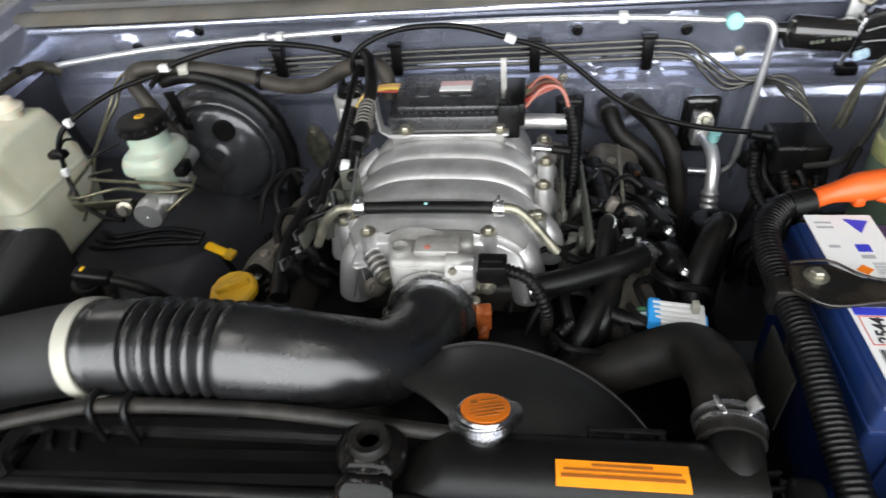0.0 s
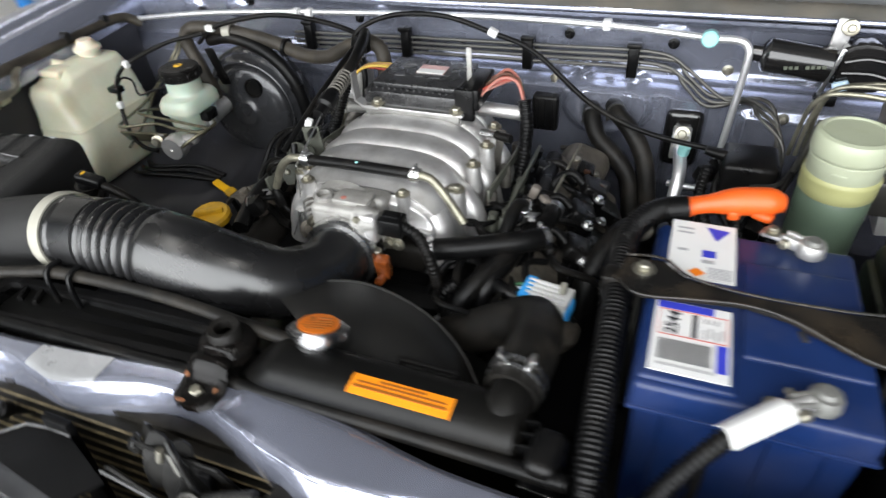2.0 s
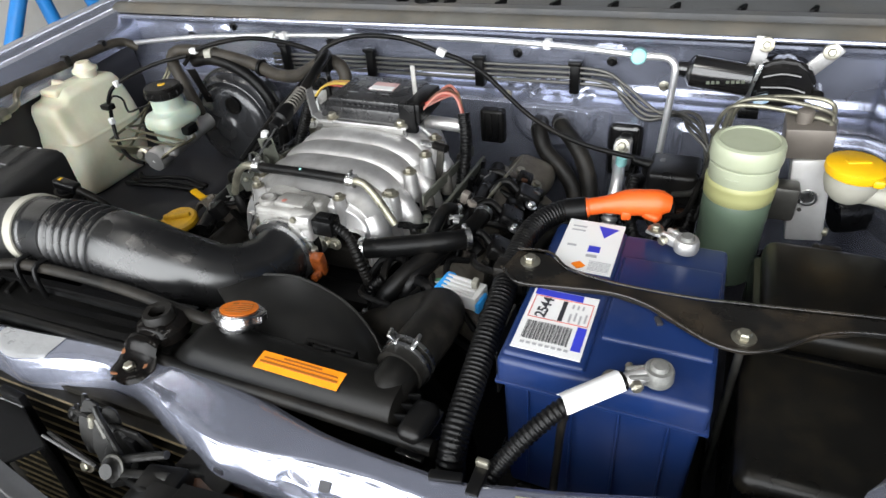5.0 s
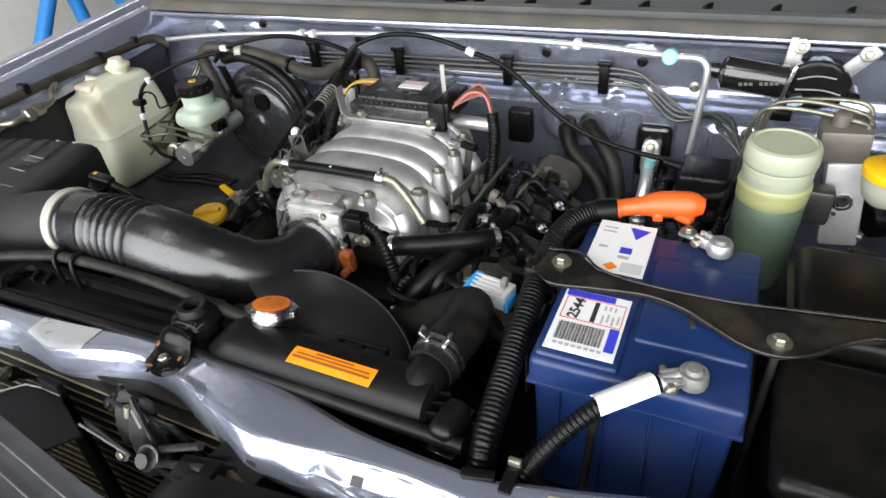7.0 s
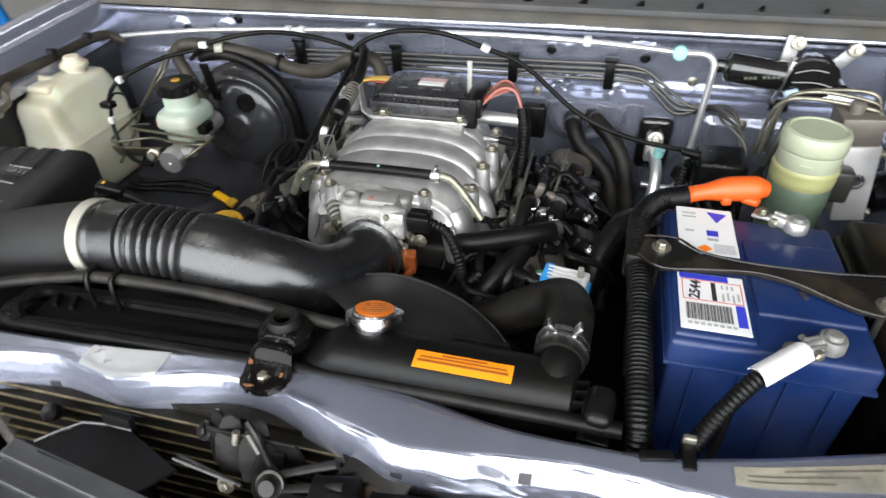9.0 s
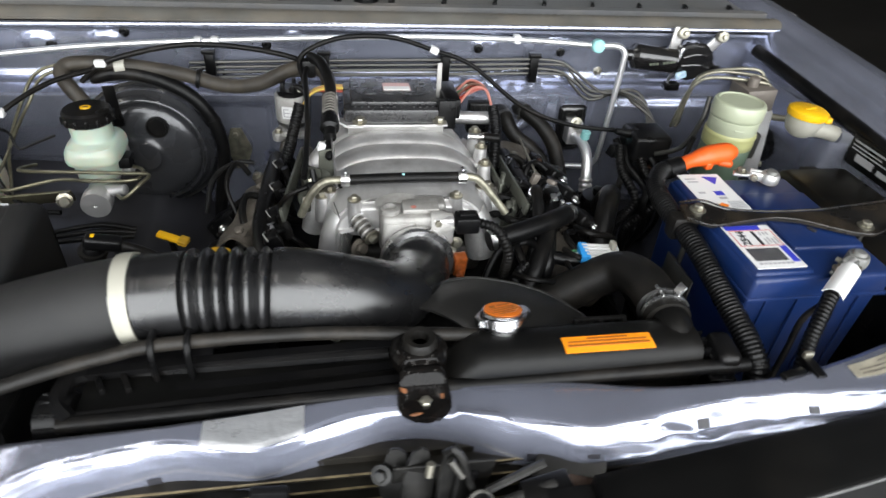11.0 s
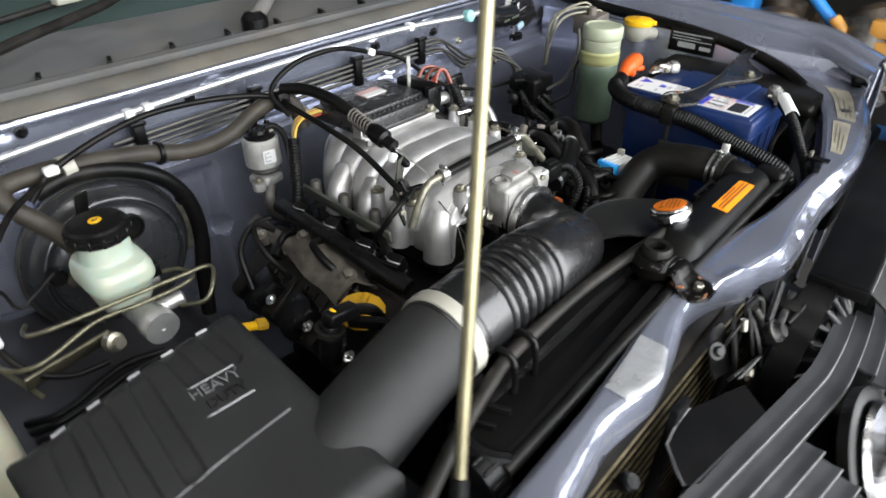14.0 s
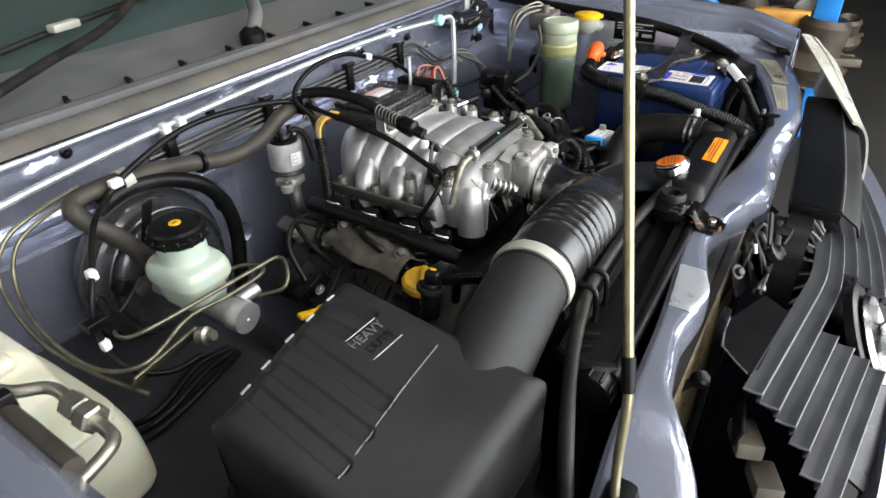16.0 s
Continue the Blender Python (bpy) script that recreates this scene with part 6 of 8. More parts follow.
part("cable", tube([(-0.62, 0.885, 1.012), (-0.575, 0.889, 1.045), (-0.46, 0.905, 1.068), (-0.35, 0.90, 1.066), (-0.262, 0.88, 1.052), (-0.255, 0.82, 1.042), (-0.25, 0.70, 1.02), (-0.255, 0.60, 0.985)], 0.0045, 10), M["rubber"], ac)
part("cable", tube([(-0.258, 0.84, 1.03), (-0.262, 0.875, 1.062), (-0.20, 0.89, 1.088), (-0.11, 0.895, 1.090), (-0.033, 0.903, 1.066), (0.04, 0.90, 1.04), (0.14, 0.885, 0.968), (0.24, 0.87, 0.935), (0.38, 0.855, 0.925)], 0.0042, 10), M["rubber"], ac)
part("clip", box((-0.030, 0.903, 1.066), (0.016, 0.012, 0.012), 0.002, 2, (0, 25, 0)), M["paper"], ac, "white clip")
part("connector", box((-0.585, 0.888, 1.042), (0.018, 0.012, 0.012), 0.003), M["paper"], ac)
part("junction", box((-0.250, 0.868, 1.045), (0.022, 0.022, 0.03), 0.004), M["plastic"], ac)

# exhaust gas valve
ev = thing("gas_recirculation_valve", (-0.30, 0.885, 0.88), "silver canister valve with black cap on a cast base", "valve")
part("canister", lathe([(0.032, 0), (0.035, 0.003), (0.035, 0.054), (0.032, 0.058)], (-0.296, 0.885, 0.940), (0, 0, 1), 30), M["alu_grey"], ev)
part("cap", lathe([(0.029, 0), (0.029, 0.008), (0.020, 0.010), (0.018, 0.016)], (-0.296, 0.885, 0.997), (0, 0, 1), 24), M["plastic"], ev)
for q in range(5):
    part("prong", box((-0.296 + 0.020 * math.cos(q * 1.25), 0.885 + 0.020 * math.sin(q * 1.25), 1.013), (0.008, 0.008, 0.022), 0.002), M["plastic"], ev)
part("tag", box((-0.278, 0.872, 1.012), (0.008, 0.006, 0.018), 0.001), M["cream"], ev)
part("mark", box((-0.303, 0.8495, 0.968), (0.024, 0.0025, 0.026), 0.0, 1, (0, 0, -12)), M["paper"], ev)
bars(pose(-0.3035, 0.8480, 0.968, 90, 0, -12), [(-0.008, 0.002, 0.008, 0.002), (-0.008, 0.004, 0.0, 0.002), (-0.008, 0.002, -0.008, 0.002), (-0.009, -0.007, 0.0, 0.018)], M["ink_grey"], "print", ev)
part("neck", lathe([(0.016, 0), (0.013, 0.02), (0.016, 0.045)], (-0.296, 0.885, 0.90), (0, 0, 1), 20), M["alu"], ev)
part("base", box((-0.300, 0.880, 0.912), (0.052, 0.048, 0.020), 0.007, 3, (0, 8, 20)), M["alu_grey"], ev)
part("skirt", lathe([(0.030, 0), (0.033, 0.004), (0.026, 0.012)], (-0.296, 0.885, 0.930), (0, 0, 1), 28), M["pipe_dark"], ev)
part("ear", lathe([(0.012, -0.006), (0.013, 0.0), (0.013, 0.010), (0.010, 0.012)], (-0.328, 0.862, 0.908), (0, 0, 1), 18), M["alu_grey"], ev)
part("ear", lathe([(0.012, -0.006), (0.013, 0.0), (0.013, 0.010), (0.010, 0.012)], (-0.276, 0.906, 0.908), (0, 0, 1), 18), M["alu_grey"], ev)
part("bolt", hexbolt((-0.328, 0.862, 0.920), (0, 0, 1), 0.0065), M["zinc"], ev)
part("pipe", tube([(-0.30, 0.87, 0.905), (-0.315, 0.855, 0.885), (-0.31, 0.85, 0.85), (-0.28, 0.85, 0.82)], 0.013, 16), M["alu_dirty"], ev)
ev.scale, ev.location = (0.84, 0.84, 0.84), (-0.288, 0.894, 0.890)
part("lead", tube([(-0.285, 0.88, 1.018), (-0.268, 0.875, 1.03), (-0.25, 0.865, 1.01), (-0.25, 0.85, 0.96)], 0.006), M["rubber"], ev)

# oil filler and dipstick
of = thing("oil_filler_cap", (-0.379, 0.555, 0.815), "grimy yellow oil filler cap", "oil cap")
part("neck", lathe([(0.024, 0), (0.022, 0.045)], (-0.379, 0.555, 0.815), (0, 0, 1), 24), M["plastic_matt"], of)
part("cap", lathe([(0.028, 0), (0.0315, 0.004), (0.0315, 0.012), (0.028, 0.016), (0.0, 0.016)], (-0.379, 0.555, 0.858), (0, -0.1, 1), 12), M["yellow_old"], of)
part("grip", box((-0.379, 0.553, 0.877), (0.044, 0.010, 0.010), 0.003, 2, (0, 0, 30)), M["yellow_old"], of)
of.location = (-0.383, 0.548, 0.828)
dp = thing("dipstick", (-0.478, 0.685, 0.80), "bright yellow dipstick handle", "dipstick")
part("handle", box((-0.476, 0.683, 0.832), (0.046, 0.014, 0.008), 0.003, 2, (0, 14, -15)), M["yellow"], dp)
part("grip", box((-0.457, 0.678, 0.828), (0.016, 0.019, 0.010), 0.003, 2, (0, 14, -15)), M["yellow_old"], dp)
part("tube", tube([(-0.478, 0.685, 0.83), (-0.478, 0.70, 0.78), (-0.46, 0.72, 0.66)], 0.005), M["plastic"], dp)

# hoses and looms over the engine's battery side
for nm, pts, r, m, lab in (
        ("coolant_hose", [(0.0, 0.515, 0.925), (0.05, 0.525, 0.932), (0.11, 0.55, 0.935), (0.14, 0.575, 0.93)], 0.0145, "rubber", "short black coolant hose with clamp beside the plenum"),
        ("bypass_hose", [(0.134, 0.652, 0.922), (0.131, 0.612, 0.924), (0.105, 0.556, 0.920), (0.070, 0.487, 0.905), (0.04, 0.45, 0.86)], 0.0128, "rubber", "black rubber hose running down beside the engine"),
        ("breather_hose", [(0.10, 0.63, 0.935), (0.092, 0.60, 0.95), (0.085, 0.55, 0.92), (0.07, 0.52, 0.86)], 0.009, "rubber", "thin black breather hose")):
    e = thing(nm, pts[0], lab, "hose")
    part("hose", tube(pts, r, 16), M[m], e)
    for q in (0,) if nm == "breather_hose" else (0, len(pts) - 1):
        part("clamp", clamp_band(Vector(pts[q]) * 0.9 + Vector(pts[1 if q == 0 else -2]) * 0.1, Vector(pts[1]) - Vector(pts[0]) if q == 0 else Vector(pts[-1]) - Vector(pts[-2]), r, 0.008), M["steel"], e)
lm = thing("wiring_loom", (0.1, 0.45, 0.88), "taped black wiring loom branching beside the engine", "wiring")
part("trunk", tube([(0.075, 0.48, 0.84), (0.085, 0.49, 0.90), (0.10, 0.54, 0.91), (0.11, 0.62, 0.91), (0.10, 0.70, 0.90)], 0.011, 12), M["plastic"], lm)
part("branch", ribbed([(0.03, 0.475, 0.86), (0.035, 0.47, 0.895), (0.05, 0.48, 0.91)], 0.0075, 0.005), M["plastic"], lm)
part("branch", tube([(0.09, 0.50, 0.905), (0.12, 0.485, 0.905), (0.15, 0.486, 0.90)], 0.010, 12), M["plastic"], lm)
part("clip", box((0.105, 0.652, 0.945), (0.012, 0.012, 0.020), 0.003, 2, (0, 20, 0)), M["taupe"], lm)
part("clip", box((0.125, 0.628, 0.952), (0.012, 0.016, 0.008), 0.003, 2, (0, 20, 40)), M["taupe"], lm)
rnd = random.Random(3)
for k in range(16):
    x0, y0 = 0.02 + rnd.random() * 0.13, 0.46 + rnd.random() * 0.22
    a = rnd.random() * 6.28
    part("wire", tube([(x0, y0, 0.90 + rnd.random() * 0.02), (x0 + 0.03 * math.cos(a), y0 + 0.03 * math.sin(a), 0.915), (x0 + 0.06 * math.cos(a + 0.7), y0 + 0.06 * math.sin(a + 0.7), 0.90), (x0 + 0.08 * math.cos(a + 1.2), y0 + 0.08 * math.sin(a + 1.2), 0.85)], 0.003 + 0.003 * rnd.random(), 8), M["rubber"], lm)
for k in range(6):
    x0, y0 = -0.26 - rnd.random() * 0.10, 0.54 + rnd.random() * 0.26
    a = rnd.random() * 6.28
    part("wire", tube([(x0, y0, 0.885 + rnd.random() * 0.02), (x0 + 0.03 * math.cos(a), y0 + 0.03 * math.sin(a), 0.905), (x0 + 0.06 * math.cos(a + 0.7), y0 + 0.06 * math.sin(a + 0.7), 0.885), (x0 + 0.08 * math.cos(a + 1.2), y0 + 0.08 * math.sin(a + 1.2), 0.84)], 0.003 + 0.003 * rnd.random(), 8), M["rubber"], lm)
wc = thing("wiring_connector", (0.166, 0.488, 0.88), "grey multi-way connector with light blue locks", "connector")
part("shell", box((0.166, 0.489, 0.908), (0.050, 0.034, 0.022), 0.003, 2, (0, 0, -8)), M["paper"], wc)
for k in range(4):
    part("way", box((0.160, 0.478 + k * 0.0075, 0.9195), (0.046, 0.0045, 0.004), 0.001, 2, (0, 0, -8)), M["paper"], wc)
part("lock", box((0.138, 0.492, 0.908), (0.014, 0.038, 0.026), 0.003, 2, (0, 0, -8)), M["blue_plug"], wc)
part("lock", box((0.190, 0.482, 0.903), (0.008, 0.026, 0.018), 0.003, 2, (0, 0, -8)), M["blue_plug"], wc)
part("tab", box((0.180, 0.492, 0.925), (0.008, 0.012, 0.012), 0.002), M["cream"], wc)
for k in range(4):
    part("wire", tube([(0.134, 0.480 + k * 0.008, 0.908), (0.122, 0.480 + k * 0.007, 0.910), (0.108, 0.485 + k * 0.004, 0.900)], 0.0026, 7), M[("wire_green", "ink", "paper", "wire_green")[k]], wc)

# small fittings round the plenum
vt = thing("vacuum_tee", (-0.245, 0.60, 0.97), "black vacuum tee with thin hoses beside the plenum", "fitting")
part("tee", rod((-0.252, 0.596, 0.972), (-0.228, 0.606, 0.974), 0.006), M["plastic"], vt)
part("stem", rod((-0.240, 0.601, 0.973), (-0.244, 0.612, 0.992), 0.0045), M["plastic"], vt)
part("hose", tube([(-0.252, 0.596, 0.972), (-0.275, 0.59, 0.965), (-0.292, 0.60, 0.94), (-0.295, 0.62, 0.91)], 0.004, 10), M["rubber"], vt)
part("hose", tube([(-0.228, 0.606, 0.974), (-0.205, 0.60, 0.972), (-0.19, 0.575, 0.955)], 0.004, 10), M["rubber"], vt)
for k, (x, y, z) in enumerate(((0.168, 0.672, 0.905), (0.176, 0.60, 0.90), (0.172, 0.745, 0.90))):
    cl = thing("coil_connector", (x, y, z), "black coil connector with bright bolt on the cam cover", "connector", "coil connectors")
    part("shell", box((x, y, z), (0.036, 0.040, 0.022), 0.005, 3, (0, 30, 15)), M["plastic"], cl)
    part("bolt", hexbolt((x + 0.012, y - 0.022, z - 0.002), (0.5, 0, 1), 0.006), M["steel"], cl)
    part("lead", tube([(x - 0.014, y, z + 0.008), (x - 0.035, y + 0.006, z + 0.020), (x - 0.055, y - 0.01, z + 0.010), (x - 0.06, y - 0.03, z - 0.03)], 0.006, 10), M["rubber"], cl)
    part("foot", box((x, y, z - 0.025), (0.024, 0.028, 0.035), 0.004, 2, (0, 30, 15)), M["plastic"], cl)
hc = thing("hose_tie", (-0.30, 0.895, 1.0), "thin black cable tie round the vacuum hose", "cable tie")
part("loop", lathe([(0.0160, -0.003), (0.0172, -0.003), (0.0172, 0.003), (0.0160, 0.003)], (-0.44, 0.911, 1.008), (1, 0.0, -0.2), 20), M["rubber"], hc)

# ---- battery ----
bt = thing("battery", (0.366, 0.43, 0.80), "dark blue car battery with white labels, held by a bar", "battery")
part("case", box((0.366, 0.4305, 0.885), (0.182, 0.222, 0.18), 0.006, 3, (0, 0, 0), 0.03), M["battery"], bt)
part("lid", span(0.271, 0.461, 0.3145, 0.5465, 0.966, 0.9995, 0.006, 3), M["battery"], bt)
part("lid_panel", span(0.2745, 0.353, 0.322, 0.543, 0.992, 1.0035, 0.004, 3), M["battery"], bt)
part("lid_panel", span(0.3565, 0.458, 0.368, 0.500, 0.992, 1.0035, 0.004, 3), M["battery"], bt)
part("lid_lip", span(0.2695, 0.4625, 0.3128, 0.5482, 0.966, 0.971, 0.0015), M["battery"], bt)
part("handle_recess", box((0.405, 0.405, 1.004), (0.006, 0.012, 0.004), 0.001, 2, (0, 0, 20)), M["ink"], bt)
for k in range(4):
    part("rib", span(0.300 + 0.043 * k, 0.3025 + 0.043 * k, 0.3165, 0.3195, 0.82, 0.962, 0.001), M["battery"], bt)
l1 = part("label", box((0.3135, 0.374, 1.0042), (0.066, 0.088, 0.0012), 0.0), M["paper"], bt, "white label with number and bar code")
lm1 = Matrix.Translation((0.3135, 0.374, 1.0051))
bars(lm1, [(-0.031, 0.018, 0.0385, 0.009)], M["ink_blue"], "blue_band", l1)
bars(lm1, [(0.0215, 0.0305, -0.018, 0.032)], M["ink_blue"], "blue_block", l1)
letters("lettering", "2544", 0.0150, lm1 @ Matrix.Translation((-0.016, 0.0165, 0)) @ Matrix.Rotation(radians(84), 4, "Z"), M["ink"], l1, 0.0002, 0.0004)
bars(lm1, [(-0.029, 0.030, 0.0325, 0.0008), (-0.029, 0.030, 0.0, 0.0008), (-0.0292, -0.0284, 0.016, 0.033), (0.0294, 0.0302, 0.016, 0.033)], M["ink_red"], "red_frame", l1)
bars(lm1, [(0.000, 0.0045, 0.016, 0.029)], M["ink"], "print", l1)
bars(lm1, [(0.010 + 0.005 * k, 0.012 + 0.005 * k, 0.008 + 0.003 * (k % 2), 0.012) for k in range(4)] + [(0.010 + 0.005 * k, 0.012 + 0.005 * k, 0.025, 0.006) for k in range(3)], M["ink_grey"], "print", l1)
bars(lm1, [(-0.027 + 0.00125 * k, -0.027 + 0.00125 * k + (0.0004, 0.0009, 0.0006, 0.0003, 0.0008)[k % 5], -0.018, 0.025) for k in range(36)], M["ink"], "bar_code", l1)
bars(lm1, [(-0.026 + 0.006 * k, -0.022 + 0.006 * k, -0.036, 0.0032) for k in range(8)], M["ink_grey"], "print", l1)
l2 = part("label", box((0.317, 0.505, 1.0042), (0.064, 0.095, 0.0012), 0.0), M["paper"], bt, "white label with blue triangle")
lm2 = Matrix.Translation((0.317, 0.505, 1.0051))
tri_b = plate([(0.003, 0.040), (0.026, 0.037), (0.013, 0.017)], 0, 0.0004, 0, lm2)
part("blue_triangle", tri_b, M["ink_blue"], l2)
bars(lm2, [(0.0, 0.013, -0.006, 0.011)], M["ink_blue"], "blue_block", l2)
bars(lm2, [(-0.026, -0.010, 0.034, 0.003), (-0.026, -0.010, 0.026, 0.003), (-0.024, -0.014, -0.004, 0.004), (0.0, 0.012, -0.019, 0.005)], M["ink_grey"], "print", l2)
bars(lm2, [(0.006, 0.029, -0.028 - 0.0022 * k, 0.0009) for k in range(8)], M["ink_grey"], "print", l2)
part("orange_diamond", plate([(-0.012, -0.038), (-0.004, -0.031), (0.004, -0.038), (-0.004, -0.045)], 0, 0.0004, 0, lm2), M["orange_label"], l2)


def terminal(name, c, ang, label, metal):
    e = thing(name, c, label, "battery terminal", "battery terminals")
    part("post", lathe([(0.0085, 0), (0.0078, 0.019), (0.0065, 0.021), (0.0, 0.021)], c, (0, 0, 1), 24), M["lead"], e)
    part("clamp_ring", lathe([(0.0085, 0.002), (0.0125, 0.002), (0.0135, 0.005), (0.0130, 0.014), (0.0115, 0.017), (0.0085, 0.017)], c, (0, 0, 1), 28), metal, e)
    d = Vector((math.cos(radians(ang)), math.sin(radians(ang)), 0))
    n = Vector((-d.y, d.x, 0))
    up = Vector((0, 0, 0.009))
    for sgn in (-1, 1):
        part("jaw", box(Vector(c) + d * 0.019 + n * 0.005 * sgn + up, (0.018, 0.005, 0.013), 0.002, 2, (0, 0, ang)), metal, e)
    part("clamp_bolt", rod(Vector(c) + d * 0.022 - n * 0.014 + up, Vector(c) + d * 0.022 + n * 0.016 + up, 0.0034, 8), M["zinc"], e)
    part("nut", hexbolt(Vector(c) + d * 0.022 + n * 0.009 + up, n, 0.0055, False), M["zinc"], e)
    part("strap", box(Vector(c) + d * 0.036 + Vector((0, 0, 0.006)), (0.028, 0.012, 0.005), 0.002, 2, (0, 8, ang)), metal, e)
    part("strap_bolt", hexbolt(Vector(c) + d * 0.040 + Vector((0, 0, 0.009)), (0, 0, 1), 0.0055), M["zinc"], e)
    return e


terminal("battery_terminal", (0.414, 0.333, 1.0), 205, "dull oxidised lead clamp on the negative battery post", M["lead"])
terminal("battery_terminal", (0.417, 0.526, 1.003), 150, "bright cast clamp on the positive battery post", M["alu"])
ob_ = thing("terminal_boot", (0.35, 0.575, 1.0), "bright orange rubber terminal boot on the battery cable", "terminal cover")
part("boot", sweep(spline([(0.296, 0.572, 1.010), (0.320, 0.579, 1.014), (0.350, 0.584, 1.019), (0.380, 0.588, 1.021), (0.392, 0.590, 1.020)], 0.006), lambda d: 0.0105 + 0.0055 * sm(0.02, 0.055, d) - 0.006 * sm(0.085, 0.10, d), 18), M["orange"], ob_)
part("mouth", box((0.374, 0.576, 1.010), (0.022, 0.014, 0.010), 0.004, 3, (0, 0, -25)), M["orange"], ob_)
part("flap", box((0.345, 0.574, 1.008), (0.012, 0.012, 0.012), 0.003, 3, (0, 0, 10)), M["orange"], ob_)
part("rim", lathe([(0.0115, 0), (0.0125, 0.005), (0.011, 0.008)], (0.294, 0.571, 1.0095), (1, 0.3, 0.15), 18), M["orange"], ob_)
pc = thing("battery_cable", (0.25, 0.4, 0.95), "thick corrugated black cable curving round the battery", "cable")
part("conduit", ribbed([(0.300, 0.572, 1.009), (0.268, 0.566, 1.003), (0.244, 0.530, 0.997), (0.240, 0.470, 0.992), (0.244, 0.400, 0.985), (0.247, 0.320, 0.965), (0.250, 0.260, 0.948), (0.252, 0.235, 0.925), (0.252, 0.225, 0.86)], 0.0142, 0.0050, 0.0010, 16), M["plastic"], pc)
part("tape", tube([(0.298, 0.572, 1.009), (0.276, 0.568, 1.005)], 0.0148, 14), M["rubber"], pc)
nc = thing("battery_cable", (0.33, 0.28, 0.95), "corrugated earth cable with a white paper tag", "cable")
part("conduit", ribbed([(0.388, 0.318, 1.008), (0.36, 0.295, 1.004), (0.335, 0.272, 0.992), (0.308, 0.245, 0.965), (0.290, 0.222, 0.935), (0.280, 0.21, 0.89)], 0.0088, 0.0052, 0.0012, 16), M["plastic"], nc)
part("lug", rod((0.404, 0.328, 1.010), (0.380, 0.312, 1.007), 0.007), M["alu"], nc)
tg = sheet(lambda u, v: (0.364 + 0.026 * u * math.cos(radians(37)) - 0.0118 * v * math.sin(radians(37)), 0.2945 + 0.026 * u * math.sin(radians(37)) + 0.0118 * v * math.cos(radians(37)), 1.0168 + 0.006 * u - 0.008 * v * v), lin(-1, 1, 10), lin(-1, 1, 9), 0.0008)
part("tag", tg, M["paper"], nc, "white paper tag round the cable")
part("earth_wire", tube([(0.345, 0.285, 0.985), (0.340, 0.295, 0.95), (0.338, 0.292, 0.90), (0.335, 0.29, 0.84)], 0.004), M["rubber_grey"], nc)
part("panel_clip", box((0.290, 0.212, 0.962), (0.012, 0.034, 0.008), 0.002), M["plastic"], nc)
part("clip_steel", box((0.290, 0.224, 0.968), (0.012, 0.006, 0.010), 0.002), M["zinc"], nc)

hb = thing("battery_hold_down", (0.4, 0.42, 1.0), "black painted steel battery hold-down bar with two bolts", "bracket")
BAR = [(0.238, 0.432), (0.262, 0.412), (0.308, 0.418), (0.357, 0.424), (0.394, 0.416), (0.426, 0.397), (0.452, 0.383), (0.479, 0.380), (0.507, 0.393), (0.538, 0.420), (0.575, 0.436), (0.66, 0.446),
       (0.66, 0.464), (0.60, 0.462), (0.491, 0.447), (0.431, 0.440), (0.355, 0.440), (0.306, 0.450), (0.281, 0.471), (0.245, 0.468)]
part("bar", plate(BAR, 1.006, 1.0095, 0.0012), M["bar_paint"], hb)
part("edge", tube([(x, y, 1.012) for x, y in BAR[:12]], 0.0014, 8, 0.008), M["bar_paint"], hb)
part("edge", tube([(x, y, 1.012) for x, y in BAR[12:]], 0.0014, 8, 0.008), M["bar_paint"], hb)
for bx, by in ((0.264, 0.452), (0.479, 0.400)):
    bolt(hb, (bx, by, 1.0095), (0, 0, 1), 0.0068)
    part("rod", rod((bx, by, 0.80), (bx, by, 1.006), 0.004), M["pipe_dark"], hb)
part("tray", span(0.255, 0.478, 0.295, 0.565, 0.775, 0.795, 0.004), M["plastic"], hb)
part("tray_leg", span(0.27, 0.46, 0.30, 0.56, 0.70, 0.776, 0.004), M["plastic"], hb)
part("cable_clip", box((0.243, 0.445, 0.990), (0.036, 0.024, 0.034), 0.005), M["rubber"], hb)
part("heat_plate", box((0.245, 0.42, 0.90), (0.003, 0.07, 0.08), 0.001), M["pipe_dark"], hb)

# ---- fuse box ----
fb = thing("fuse_box", (0.56, 0.45, 0.8), "dusty black fuse box with moulded lid", "fuse box")
part("base", span(0.492, 0.628, 0.285, 0.61, 0.78, 0.955, 0.008), M["plastic"], fb)
part("lid", span(0.484, 0.636, 0.275, 0.435, 0.945, 0.976, 0.014, 4), M["fuse_lid"], fb, "smooth black front lid")
part("rear_lid", span(0.500, 0.628, 0.455, 0.615, 0.945, 0.980, 0.014, 4), M["fuse_lid"], fb, "brown dusty rear lid")
part("latch", box((0.565, 0.618, 0.965), (0.03, 0.012, 0.02), 0.003), M["plastic"], fb)

# ---- fluid reservoir, brake modulator, washer filler ----
gr_ = thing("power_steering_reservoir", (0.464, 0.705, 0.86), "translucent pale green reservoir half full of dark fluid", "reservoir")
GC = (0.467, 0.714, 0.0)
part("body", lathe([(0.0385, 0.995), (0.0412, 0.999), (0.0412, 1.020), (0.0402, 1.026)], GC, (0, 0, 1), 44), M["green_tank"], gr_)
